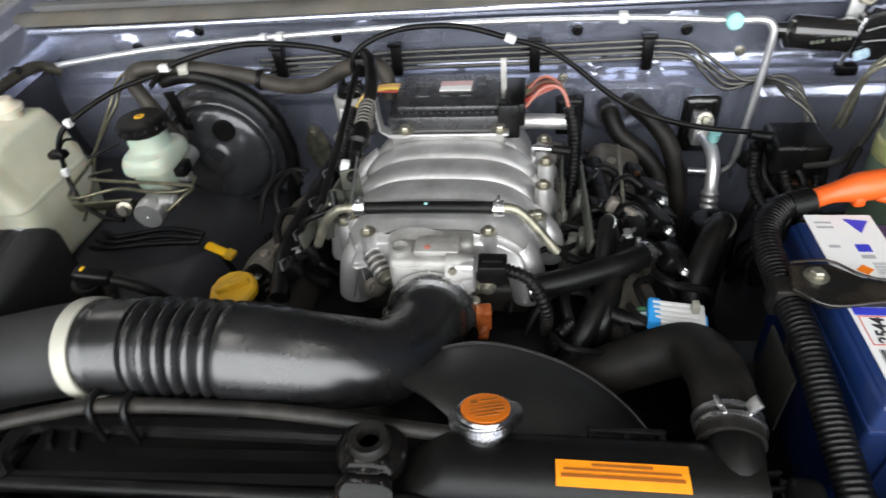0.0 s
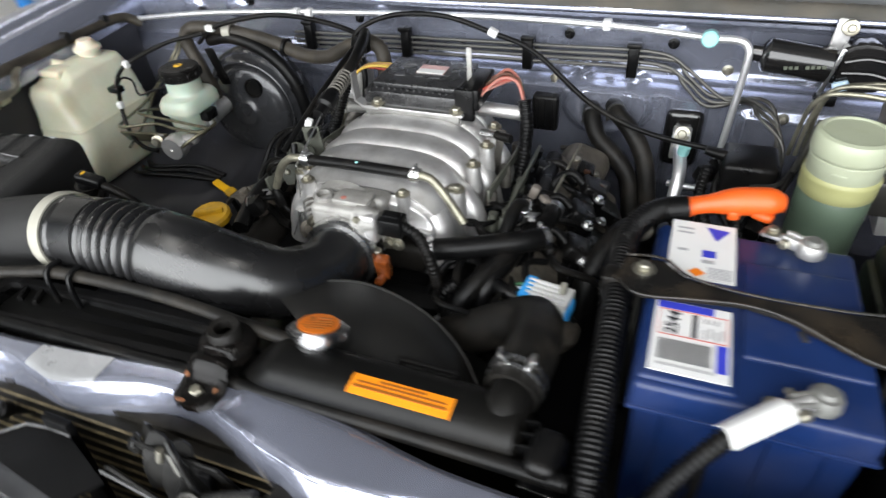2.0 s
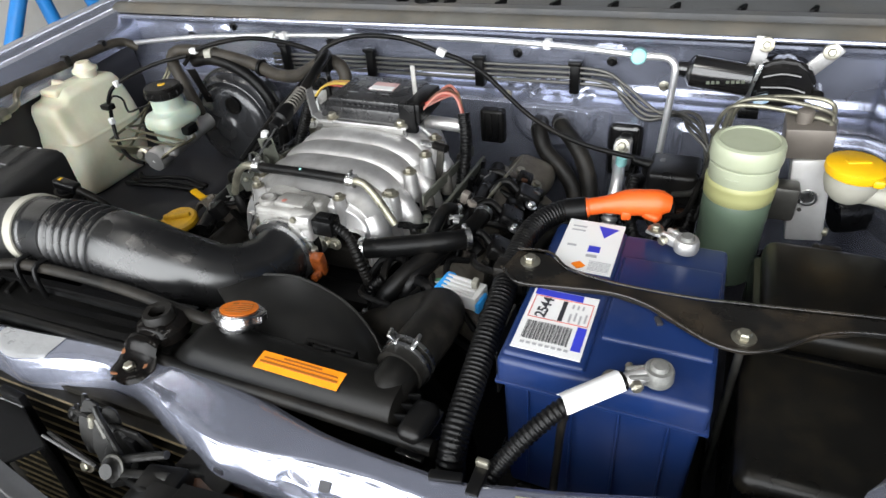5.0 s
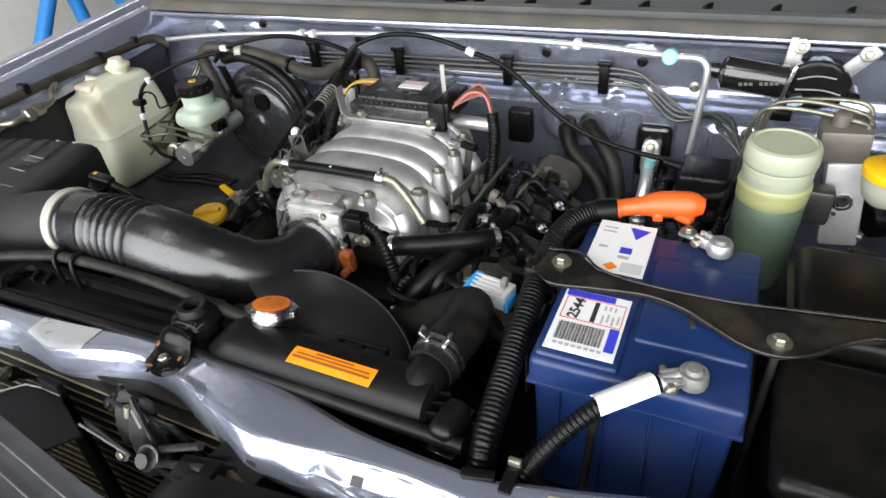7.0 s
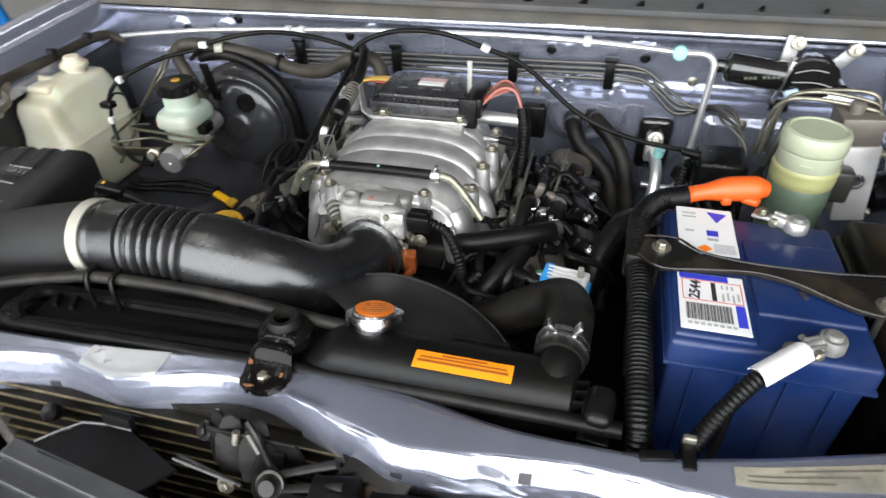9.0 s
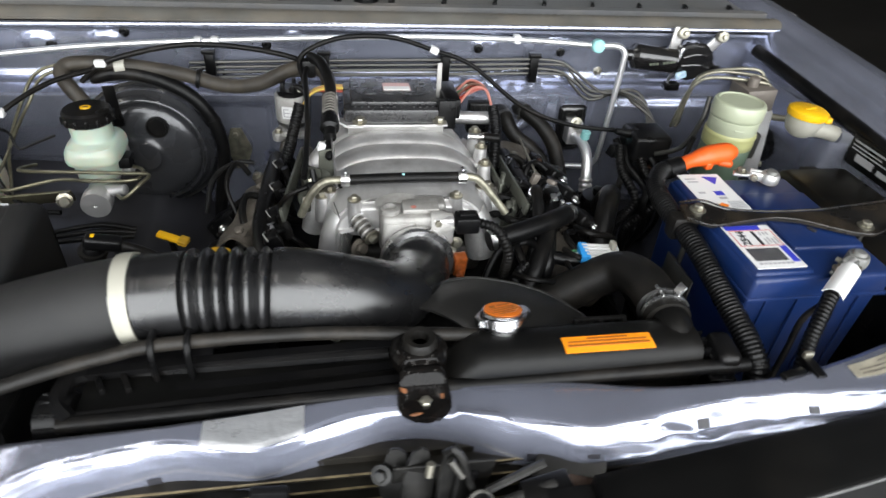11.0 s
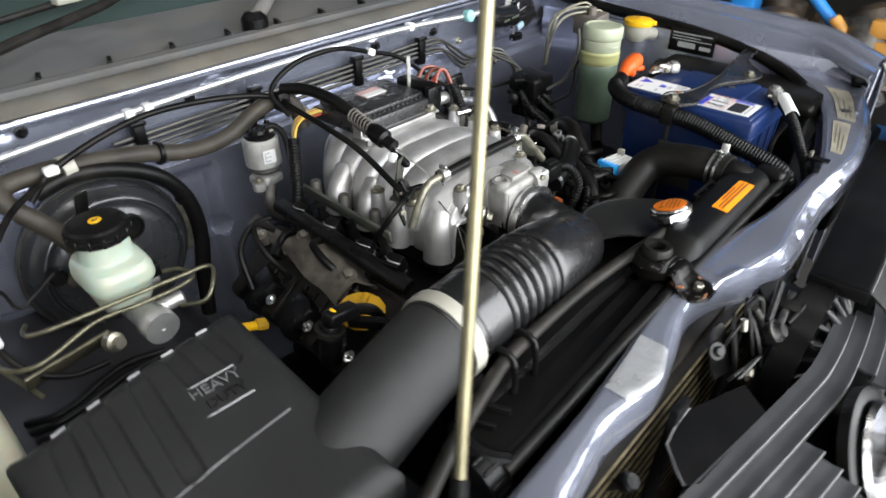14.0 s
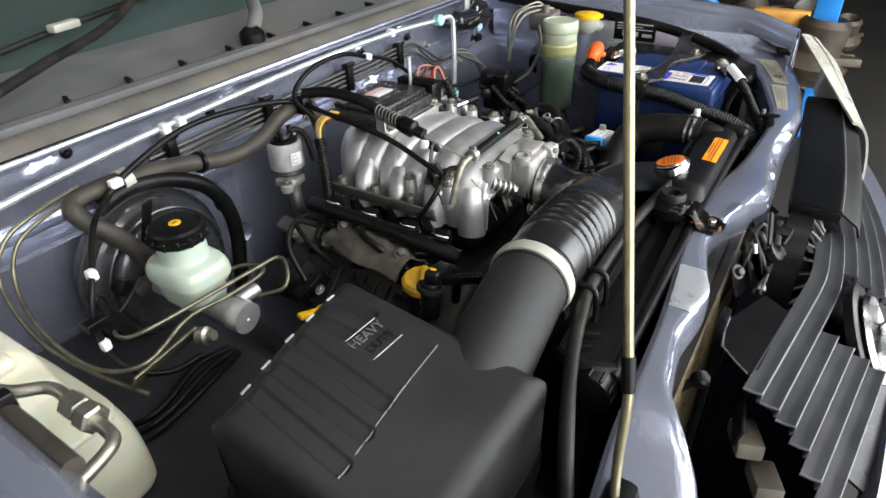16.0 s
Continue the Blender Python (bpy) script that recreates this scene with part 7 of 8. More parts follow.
part("fluid", lathe([(0.034, 0.84), (0.0405, 0.848), (0.0410, 0.938), (0.0418, 0.941), (0.0418, 0.972), (0.0395, 0.975)], GC, (0, 0, 1), 44), M["green_fluid"], gr_, "dark green fluid seen through the wall")
part("cap", lathe([(0.0400, 1.024), (0.0425, 1.026), (0.0435, 1.030), (0.0430, 1.046), (0.0410, 1.051), (0.036, 1.0525), (0.034, 1.0505), (0.0, 1.0505)], GC, (0, 0, 1), 44), M["green_tank"], gr_, "pale green screw cap")
part("band", lathe([(0.0402, 0.972), (0.0425, 0.975), (0.0430, 0.986), (0.0422, 0.990), (0.0436, 0.994), (0.0432, 0.999), (0.0405, 1.002)], GC, (0, 0, 1), 44), M["band"], gr_, "yellowed lower band")
part("glint_pad", box((0.455, 0.6745, 1.012), (0.016, 0.002, 0.004), 0.001, 2, (0, 0, -16)), M["green_tank"], gr_)
part("seam", lathe([(0.0412, 1.0215), (0.0420, 1.0225), (0.0412, 1.0235)], GC, (0, 0, 1), 44), M["green_tank"], gr_)
part("bracket", box((0.515, 0.735, 0.96), (0.05, 0.03, 0.05), 0.006), M["pipe_dark"], gr_)
part("outlet", tube([(0.464, 0.708, 0.85), (0.455, 0.69, 0.83), (0.41, 0.66, 0.81)], 0.012), M["rubber"], gr_)

am = thing("brake_modulator", (0.555, 0.78, 0.85), "silver anti-lock brake block with steel pipes", "brake unit")
part("block", box((0.555, 0.777, 0.950), (0.046, 0.048, 0.124), 0.003, 2, (0, -8, 0)), M["block_alu"], am)
part("head", box((0.537, 0.785, 1.031), (0.056, 0.060, 0.042), 0.003, 2, (0, -4, 0)), M["taupe"], am, "dull taupe valve head")
part("port", lathe([(0.012, 0), (0.012, 0.003), (0.009, 0.0035), (0.008, 0.0015), (0.0, 0.0015)], (0.553, 0.7535, 0.957), (0, -1, 0), 20), M["steel"], am)
part("screw", hexbolt((0.548, 0.754, 0.938), (0, -1, 0), 0.003, False), M["pipe_dark"], am)
part("pump", lathe([(0.03, 0), (0.032, 0.02), (0.03, 0.06)], (0.60, 0.82, 0.90), (0.6, 0.2, 0.1), 24), M["plastic"], am)
part("collar", lathe([(0.010, 0), (0.010, 0.016), (0.007, 0.018)], (0.528, 0.780, 1.050), (0, 0, 1), 16), M["taupe"], am)
for k, pts in enumerate(([(0.556, 0.770, 1.050), (0.556, 0.776, 1.056), (0.525, 0.790, 1.057), (0.484, 0.80, 1.058), (0.450, 0.80, 1.057), (0.436, 0.806, 1.046), (0.428, 0.815, 1.02), (0.425, 0.83, 0.95)],
                         [(0.560, 0.782, 1.050), (0.556, 0.795, 1.060), (0.503, 0.812, 1.064), (0.465, 0.818, 1.060), (0.444, 0.822, 1.044), (0.436, 0.825, 1.0), (0.434, 0.83, 0.95)],
                         [(0.562, 0.794, 1.050), (0.560, 0.808, 1.064), (0.540, 0.815, 1.069), (0.495, 0.828, 1.062), (0.460, 0.835, 1.050), (0.446, 0.838, 1.02), (0.444, 0.84, 0.95)])):
    part("pipe", tube(pts, 0.0031, 10, 0.005), M["brass_pass"], am)
    part("union", lathe([(0.006, 0), (0.006, 0.010), (0.004, 0.013)], Vector(pts[0]) + Vector((0, 0, -0.010)), (0, 0, 1), 6), M["zinc"], am)
part("side_pipe", rod((0.565, 0.765, 1.00), (0.60, 0.752, 1.00), 0.006), M["brass_pass"], am)
part("side_pipe", rod((0.565, 0.765, 0.905), (0.59, 0.757, 0.905), 0.006), M["brass_pass"], am)
wf = thing("washer_filler", (0.58, 0.69, 0.95), "cream washer bottle neck with bright yellow cap", "washer bottle")
part("neck", lathe([(0.016, 0), (0.024, 0.008), (0.029, 0.022), (0.030, 0.034)], (0.580, 0.690, 1.000), (0.05, 0, 1), 28), M["cream"], wf)
part("arm", tube([(0.575, 0.690, 1.012), (0.615, 0.686, 1.010), (0.645, 0.680, 1.004)], 0.0135, 16), M["cream"], wf)
yc = part("cap", lathe([(0.031, 0), (0.0325, 0.003), (0.0325, 0.011), (0.028, 0.014), (0.0, 0.014)], (0.5815, 0.690, 1.034), (0.05, 0, 1), 32), M["yellow"], wf, "bright yellow cap")
part("cap_logo", box((0.582, 0.690, 1.0480), (0.026, 0.008, 0.004), 0.001, 2, (0, 0, 20)), M["yellow"], yc)
part("cap_tab", box((0.602, 0.664, 1.038), (0.012, 0.012, 0.010), 0.003), M["yellow"], yc)
ip = thing("identification_plate", (0.643, 0.585, 0.99), "black information plate riveted to the inner guard", "plate")
part("plate", box((0.641, 0.585, 1.003), (0.004, 0.105, 0.05), 0.002), M["plastic"], ip)
bars(pose(0.6388, 0.585, 1.003, 90, 0, -90), [(-0.045, 0.045, 0.016, 0.003), (-0.045, 0.02, 0.009, 0.002), (-0.045, 0.045, 0.003, 0.002), (-0.03, 0.01, -0.008, 0.012), (0.02, 0.045, -0.010, 0.008)], M["ink_grey"], "print", ip)

# ---- wiper motor ----
wm = thing("wiper_motor", (0.46, 0.96, 1.0), "glossy black wiper motor on steel brackets", "wiper motor")
part("motor", lathe([(0.012, -0.018), (0.013, -0.004), (0.020, 0.0), (0.0250, 0.004), (0.0255, 0.090)], (0.374, 0.955, 1.043), (1, 0.02, -0.12), 32), M["plastic_gloss"], wm)
part("gearbox", plate([(0.470, 1.056), (0.486, 1.066), (0.502, 1.070), (0.524, 1.068), (0.541, 1.058), (0.556, 1.032), (0.549, 1.006), (0.522, 0.995), (0.498, 0.993), (0.470, 1.002)], 0, 0.034, 0.006, Matrix.Translation((0, 0.982, 0)) @ Matrix.Rotation(radians(90), 4, "X")), M["plastic_gloss"], wm)
part("gear_rib", tube([(0.480, 0.946, 1.042), (0.505, 0.945, 1.049), (0.530, 0.946, 1.046)], 0.003, 8), M["plastic_gloss"], wm)
part("gear_rib", tube([(0.480, 0.946, 1.026), (0.515, 0.945, 1.028), (0.540, 0.946, 1.022)], 0.003, 8), M["plastic_gloss"], wm)
part("gear_lug", lathe([(0.008, 0), (0.008, 0.03)], (0.558, 0.975, 1.020), (0, -1, 0), 14), M["plastic_gloss"], wm)
bars(pose(0.43, 0.9285, 1.037, 90, -6, 0), [(-0.028 + 0.007 * k, -0.023 + 0.007 * k, 0, 0.005) for k in (0, 1, 2, 4, 5, 6, 7)], M["green_print"], "print", wm)
part("strap", box((0.466, 0.945, 1.020), (0.006, 0.004, 0.085), 0.001, 2, (0, 12, 0)), M["steel"], wm)
for bx, bz, ln in ((0.470, 1.070, 0.05), (0.556, 1.064, 0.055)):
    bk = part("bracket", box((bx, 0.972, bz), (0.022, 0.005, ln), 0.003, 2, (0, 40 if bx > 0.5 else 3, 0)), M["alu"], wm)
    part("bush", lathe([(0.011, 0), (0.011, 0.012), (0.006, 0.014)], (bx + 0.006, 0.970, bz + 0.014), (0, -1, 0.2), 18), M["zinc"], bk)
    part("bolt", hexbolt((bx + 0.006, 0.957, bz + 0.017), (0, -1, 0.2), 0.006), M["zinc"], bk)
part("blue_tag", box((0.484, 0.943, 1.008), (0.022, 0.004, 0.014), 0.004, 2, (0, -20, 0)), M["pale_blue"], wm)
part("plug", box((0.470, 0.945, 0.985), (0.03, 0.02, 0.016), 0.003), M["plastic"], wm)

# ---- lines on the firewall ----
fl = thing("firewall_pipes", (0, 0.99, 1.0), "bundle of thin dark steel pipes held by black clips", "pipes")
for k in range(4):
    z = 1.018 - 0.0095 * k
    part("pipe", tube([(-0.47, 0.994, z - 0.012), (-0.25, 0.993, z - 0.006), (0.05, 0.990, z), (0.22 + 0.02 * (k % 2), 0.988, z + 0.002), (0.272, 0.982, z - 0.018), (0.315, 0.975, z - 0.048), (0.345 + 0.01 * k, 0.968, 0.958 + 0.006 * (k % 2)), (0.385, 0.955 - 0.008 * k, 0.972 - 0.005 * k), (0.41 + 0.006 * k, 0.93 - 0.012 * k, 0.962 - 0.012 * k), (0.425, 0.90 - 0.015 * k, 0.90 - 0.01 * k)], 0.0031, 8, 0.012), M["pipe_dark"], fl)
for cx in (-0.432, -0.225, 0.007, 0.186):
    cl = part("clip", box((cx, 0.990, 1.003), (0.018, 0.020, 0.056), 0.003), M["plastic"], fl)
    part("clip_head", box((cx, 0.986, 1.030), (0.024, 0.016, 0.008), 0.002), M["plastic"], cl)
al = thing("air_conditioning_pipe", (0, 0.97, 1.06), "silver aluminium air-conditioning pipe with teal cap", "pipe")
part("pipe", tube([(-0.90, 0.96, 1.012), (-0.82, 0.965, 1.022), (-0.70, 0.968, 1.036), (-0.60, 0.972, 1.044), (-0.44, 0.977, 1.052), (-0.1, 0.975, 1.065), (0.14, 0.968, 1.066), (0.295, 0.953, 1.062)], 0.0052, 12, 0.012), M["alupipe"], al)
part("pipe", tube([(0.295, 0.950, 1.062), (0.335, 0.948, 1.063), (0.350, 0.946, 1.055), (0.354, 0.944, 1.035), (0.350, 0.940, 0.95), (0.344, 0.938, 0.85), (0.340, 0.938, 0.822), (0.326, 0.940, 0.806), (0.30, 0.945, 0.803), (0.275, 0.95, 0.802)], 0.0058, 12, 0.006), M["alupipe"], al)
part("service_cap", lathe([(0.011, 0), (0.0125, 0.002), (0.0125, 0.016), (0.010, 0.019), (0.0, 0.019)], (0.296, 0.957, 1.062), (0, -1, 0.12), 20), M["teal"], al, "teal plastic service cap")
for cx, z in ((-0.444, 1.052), (-0.415, 1.053), (0.14, 1.066)):
    part("clip", box((cx, 0.972, z), (0.014, 0.018, 0.016), 0.003), M["paper"], al)
hp = thing("heater_hoses", (0.15, 0.95, 0.9), "pair of curved black heater hoses leaving the firewall", "hose")
for pts in ([(0.128, 0.990, 0.919), (0.131, 0.957, 0.914), (0.150, 0.932, 0.884), (0.185, 0.915, 0.860), (0.212, 0.900, 0.826), (0.222, 0.880, 0.770), (0.225, 0.860, 0.70)], [(0.163, 0.990, 0.923), (0.172, 0.957, 0.925), (0.202, 0.932, 0.906), (0.230, 0.912, 0.868), (0.246, 0.890, 0.810), (0.252, 0.870, 0.74), (0.254, 0.850, 0.68)]):
    part("hose", tube(pts, 0.0150, 16), M["rubber_grey"], hp)
    part("clamp", clamp_band(pts[1], Vector(pts[1]) - Vector(pts[0]), 0.0146, 0.009), M["pipe_dark"], hp)
part("seal", lathe([(0.012, -0.004), (0.034, -0.004), (0.036, 0.0), (0.033, 0.004), (0.012, 0.003)], (0, 0, 0), (0, -1, 0), 28), M["plastic"], hp, "oval black bulkhead seal").data.transform(Matrix.Translation((0.146, 0.981, 0.920)) @ Matrix.Diagonal((1.25, 1.0, 0.72, 1.0)))
ax = thing("expansion_valve", (0.285, 0.96, 0.85), "silver expansion valve in a black grommet with hose", "valve")
part("grommet", box((0.284, 0.978, 0.878), (0.060, 0.020, 0.105), 0.012, 3), M["plastic_gloss"], ax)
part("block", box((0.284, 0.957, 0.880), (0.030, 0.03, 0.05), 0.003), M["alu"], ax)
part("nut", hexbolt((0.284, 0.945, 0.902), (0, -1, 0.4), 0.008), M["zinc"], ax)
part("pipe", tube([(0.284, 0.945, 0.872), (0.286, 0.915, 0.880), (0.290, 0.880, 0.868), (0.288, 0.855, 0.835), (0.286, 0.845, 0.80)], 0.0105, 14), M["alupipe"], ax)
part("service_cap", lathe([(0.008, 0), (0.0095, 0.002), (0.0095, 0.016), (0.0, 0.018)], (0.290, 0.905, 0.888), (0.1, -0.1, 1), 18), M["teal"], ax, "teal service cap")
for k in range(3):
    part("crimp", lathe([(0.0125, 0), (0.0140, 0.003), (0.0125, 0.007)], (0.2875, 0.852 - 0.004 * k, 0.826 - 0.010 * k), (0, -0.3, -1), 20), M["alu"], ax)
part("hose", tube([(0.286, 0.842, 0.80), (0.283, 0.83, 0.76), (0.28, 0.80, 0.66)], 0.012, 16), M["rubber"], ax)
rb = thing("relay_box", (0.40, 0.85, 0.85), "black plastic relay box with leads by the firewall", "relay box")
part("box", box((0.405, 0.850, 0.905), (0.075, 0.075, 0.05), 0.008, 3), M["plastic"], rb)
part("lower", box((0.405, 0.850, 0.86), (0.06, 0.06, 0.05), 0.006), M["plastic_matt"], rb)
part("boot", lathe([(0.009, 0), (0.006, 0.03)], (0.372, 0.852, 0.922), (-1, 0.1, 0.15), 14), M["rubber"], rb)
part("lead", tube([(0.41, 0.81, 0.90), (0.44, 0.78, 0.93), (0.452, 0.765, 0.99), (0.46, 0.775, 1.03)], 0.0045), M["pipe_dark"], rb)
part("lead", tube([(0.40, 0.80, 0.87), (0.43, 0.76, 0.90), (0.445, 0.76, 0.96)], 0.004), M["rubber"], rb)
rb.location += Vector((-0.024, -0.020, 0.012))
part("plug", box((0.39, 0.80, 0.875), (0.03, 0.02, 0.018), 0.003), M["amber_dark"], rb)
tg = thing("wiring_loom", (0.36, 0.84, 0.70), "tangle of taped black looms hanging below the relay box", "wiring")
rnd = random.Random(17)
for k in range(9):
    x0, y0 = 0.322 + 0.012 * k + 0.006 * rnd.random(), 0.86 - 0.05 * rnd.random()
    pts = [(x0, y0, 0.905 + 0.012 * rnd.random()), (x0 - 0.012 + 0.03 * rnd.random(), y0 - 0.035, 0.885), (x0 - 0.02 + 0.05 * rnd.random(), y0 - 0.055 - 0.03 * rnd.random(), 0.84), (x0 - 0.03 + 0.05 * rnd.random(), y0 - 0.06, 0.77), (x0, y0 - 0.04, 0.70)]
    part("conduit" if k % 3 == 0 else "lead", ribbed(pts, 0.0085, 0.006) if k % 3 == 0 else tube(pts, 0.0035 + 0.0035 * rnd.random(), 9), M["plastic" if k % 3 == 0 else "rubber"], tg)
for x, y, z, rz_ in ((0.345, 0.800, 0.868, 20), (0.400, 0.775, 0.850, -15), (0.325, 0.835, 0.898, 40)):
    part("plug", box((x, y, z), (0.028, 0.020, 0.024), 0.004, 2, (15, 10, rz_)), M["plastic"], tg)
dr_ = thing("receiver_drier", (0.262, 0.735, 0.66), "black canister standing between battery and engine", "canister")
part("can", lathe([(0.030, 0), (0.031, 0.19), (0.028, 0.198), (0.012, 0.201), (0.0, 0.201)], (0.262, 0.735, 0.66), (0, 0, 1), 28), M["plastic"], dr_)
part("fitting", lathe([(0.010, 0), (0.010, 0.012), (0.006, 0.014), (0.0, 0.014)], (0.262, 0.735, 0.861), (0, 0, 1), 14), M["rubber"], dr_)
ah = thing("air_hose", (0.24, 0.62, 0.85), "black hose with pale printed sleeve by the battery", "hose")
part("hose", tube([(0.26, 0.72, 0.84), (0.25, 0.67, 0.90), (0.225, 0.62, 0.915), (0.20, 0.57, 0.88), (0.19, 0.54, 0.82)], 0.017, 16), M["rubber"], ah)
part("sleeve", tube([(0.251, 0.670, 0.899), (0.238, 0.645, 0.912)], 0.0178, 16), M["cream"], ah)

gp = thing("blanking_plate", (-0.405, 1.0, 0.83), "yellowed diamond blanking plate on the firewall", "plate")
part("plate", plate([(-0.010, -0.045), (0.010, -0.045), (0.024, -0.005), (0.022, 0.01), (0.008, 0.045), (-0.012, 0.045), (-0.024, 0.006), (-0.022, -0.01)], 0, 0.003, 0.001, pose(-0.403, 0.999, 0.828, 90, 0, 0)), M["brass_pass"], gp)
bolt(gp, (-0.407, 0.996, 0.860), (0, -1, 0), 0.006, M["brass_pass"])

# ---- brake booster, master cylinder ----
bb = thing("brake_booster", (-0.56, 0.92, 0.75), "large round glossy black brake booster", "brake booster")
BC = (-0.545, 0.96, 0.872)
part("drum", lathe([(0.110, 0.0), (0.114, 0.006), (0.114, 0.022), (0.118, 0.026), (0.118, 0.034), (0.112, 0.040), (0.110, 0.050), (0.105, 0.054), (0.101, 0.058), (0.098, 0.066), (0.096, 0.067), (0.093, 0.061), (0.091, 0.061), (0.089, 0.068), (0.084, 0.073), (0.070, 0.077), (0.050, 0.081), (0.036, 0.083), (0.028, 0.085), (0.024, 0.090), (0.012, 0.091)], BC, (0.02, -1, 0.06), 72), M["booster"], bb)
part("band", lathe([(0.1185, 0), (0.1205, 0.002), (0.1205, 0.007), (0.1185, 0.009)], (-0.5445, 0.934, 0.8735), (0.02, -1, 0.06), 64), M["pipe_dark"], bb)
part("stud", lathe([(0.019, -0.004), (0.019, 0.0022), (0.0155, 0.0026), (0.0145, 0.0005), (0.0, 0.0005)], (-0.518, 0.8815, 0.930), (0.02, -1, 0.1), 24), M["rubber"], bb)
part("check_valve", lathe([(0.012, 0), (0.012, 0.02), (0.008, 0.024)], (-0.628, 0.888, 0.902), (0.0, -1, 0.2), 8), M["plastic"], bb)
mc = thing("brake_master_cylinder", (-0.577, 0.76, 0.86), "cast master cylinder with pale reservoir and black cap", "master cylinder")
part("cylinder", lathe([(0.020, 0), (0.022, 0.004), (0.022, 0.02), (0.019, 0.024), (0.019, 0.17)], (-0.577, 0.695, 0.890), (-0.05, 1, 0.05), 28), M["alu"], mc)
part("end_plug", lathe([(0.0215, 0), (0.0215, 0.004), (0.003, 0.0045), (0.002, 0.003), (0, 0.003)], (-0.577, 0.696, 0.890), (0.05, -1, -0.05), 30), M["alu"], mc)
part("port", lathe([(0.009, 0), (0.009, 0.03), (0.006, 0.032)], (-0.565, 0.72, 0.90), (1, -0.2, 0.15), 12), M["alu"], mc)
part("port", lathe([(0.009, 0), (0.009, 0.03), (0.006, 0.032)], (-0.568, 0.78, 0.905), (1, -0.2, 0.15), 12), M["alu"], mc)


def resv(u, v):
    a = 2 * math.pi * v
    c, s = math.cos(a), math.sin(a)
    prof = [(0.024, 0.900), (0.029, 0.903), (0.0305, 0.910), (0.0320, 0.933), (0.0385, 0.936), (0.0395, 0.940), (0.0385, 0.951), (0.0340, 0.960), (0.0285, 0.964), (0.0280, 1.0)]
    i = min(int(u), len(prof) - 2)
    t = u - i
    r = prof[i][0] * (1 - t) + prof[i + 1][0] * t
    z = prof[i][1] * (1 - t) + prof[i + 1][1] * t
    ell = 1.25 if i < 7 else 1.25 - 0.25 * min(1, (i - 6 + t) / 2)
    e = 0.52 if i < 7 else 0.9
    return (-0.585 + r * 0.98 * math.copysign(abs(c) ** e, c), 0.780 + r * ell * math.copysign(abs(s) ** e, s), z)


part("reservoir", sheet(resv, lin(0, 8.999, 30), lin(0, 1, 41), 0.002), M["brake_res"], mc, "pale aqua translucent reservoir")
kc = part("cap", lathe([(0.033, 0), (0.0365, 0.003), (0.0365, 0.009), (0.0352, 0.010), (0.0352, 0.019), (0.032, 0.022), (0.010, 0.023), (0, 0.023)], (-0.585, 0.780, 0.990), (0, 0, 1), 36), M["plastic"], mc, "black screw cap with yellow dot")
for q in range(14):
    a = 2 * math.pi * q / 14
    part("cap_grip", box((-0.585 + 0.0362 * math.cos(a), 0.780 + 0.0362 * math.sin(a), 0.998), (0.004, 0.005, 0.012), 0.001, 1, (0, 0, math.degrees(a))), M["plastic"], kc)
part("yellow_dot", lathe([(0.0078, 0), (0.0074, 0.0008), (0.0, 0.0010)], (-0.585, 0.780, 1.0129), (0, 0, 1), 20), M["yellow"], kc)
part("dot_mark", box((-0.585, 0.780, 1.0140), (0.007, 0.003, 0.0004), 0.0), M["ink"], kc)
part("switch_plug", box((-0.545, 0.775, 0.925), (0.02, 0.03, 0.02), 0.004), M["plastic"], mc)
part("brake_pipe", tube([(-0.545, 0.702, 0.902), (-0.525, 0.672, 0.915), (-0.503, 0.686, 0.930), (-0.495, 0.710, 0.933), (-0.530, 0.717, 0.932), (-0.576, 0.723, 0.931), (-0.653, 0.734, 0.928), (-0.694, 0.750, 0.922), (-0.700, 0.775, 0.914), (-0.692, 0.80, 0.905)], 0.0028, 10, 0.006), M["pipe_olive"], mc)
part("brake_pipe", tube([(-0.538, 0.775, 0.912), (-0.518, 0.755, 0.918), (-0.512, 0.725, 0.921), (-0.530, 0.715, 0.920), (-0.583, 0.718, 0.919), (-0.636, 0.729, 0.916), (-0.707, 0.713, 0.908), (-0.738, 0.755, 0.900), (-0.745, 0.82, 0.905), (-0.742, 0.88, 0.93), (-0.727, 0.925, 0.962), (-0.703, 0.935, 0.998), (-0.66, 0.94, 1.014), (-0.60, 0.95, 1.02)], 0.0028, 10, 0.006), M["pipe_olive"], mc)
part("brake_pipe", tube([(-0.715, 0.72, 0.86), (-0.735, 0.79, 0.875), (-0.752, 0.86, 0.91), (-0.742, 0.93, 0.96), (-0.712, 0.945, 1.003), (-0.66, 0.95, 1.020), (-0.60, 0.96, 1.025)], 0.0028, 10, 0.006), M["pipe_olive"], mc)
part("valve_bracket", box((-0.675, 0.735, 0.880), (0.10, 0.004, 0.030), 0.001, 2, (30, 0, 8)), M["pipe_olive"], mc)
part("valve", lathe([(0.012, 0), (0.012, 0.012), (0.007, 0.014), (0.007, 0.022)], (-0.630, 0.722, 0.886), (0.3, -1, 0.3), 14), M["zinc"], mc)
for k in range(3):
    part("low_lead", tube([(-0.74, 0.73 + 0.02 * k, 0.795), (-0.70, 0.72 + 0.014 * k, 0.802), (-0.62, 0.735 + 0.02 * k, 0.800), (-0.56, 0.76 + 0.01 * k, 0.785)], 0.005, 10), M["rubber"], mc)
hs = thing("booster_hose", (-0.5, 0.9, 1.0), "thick weathered vacuum hose curving to the booster", "hose")
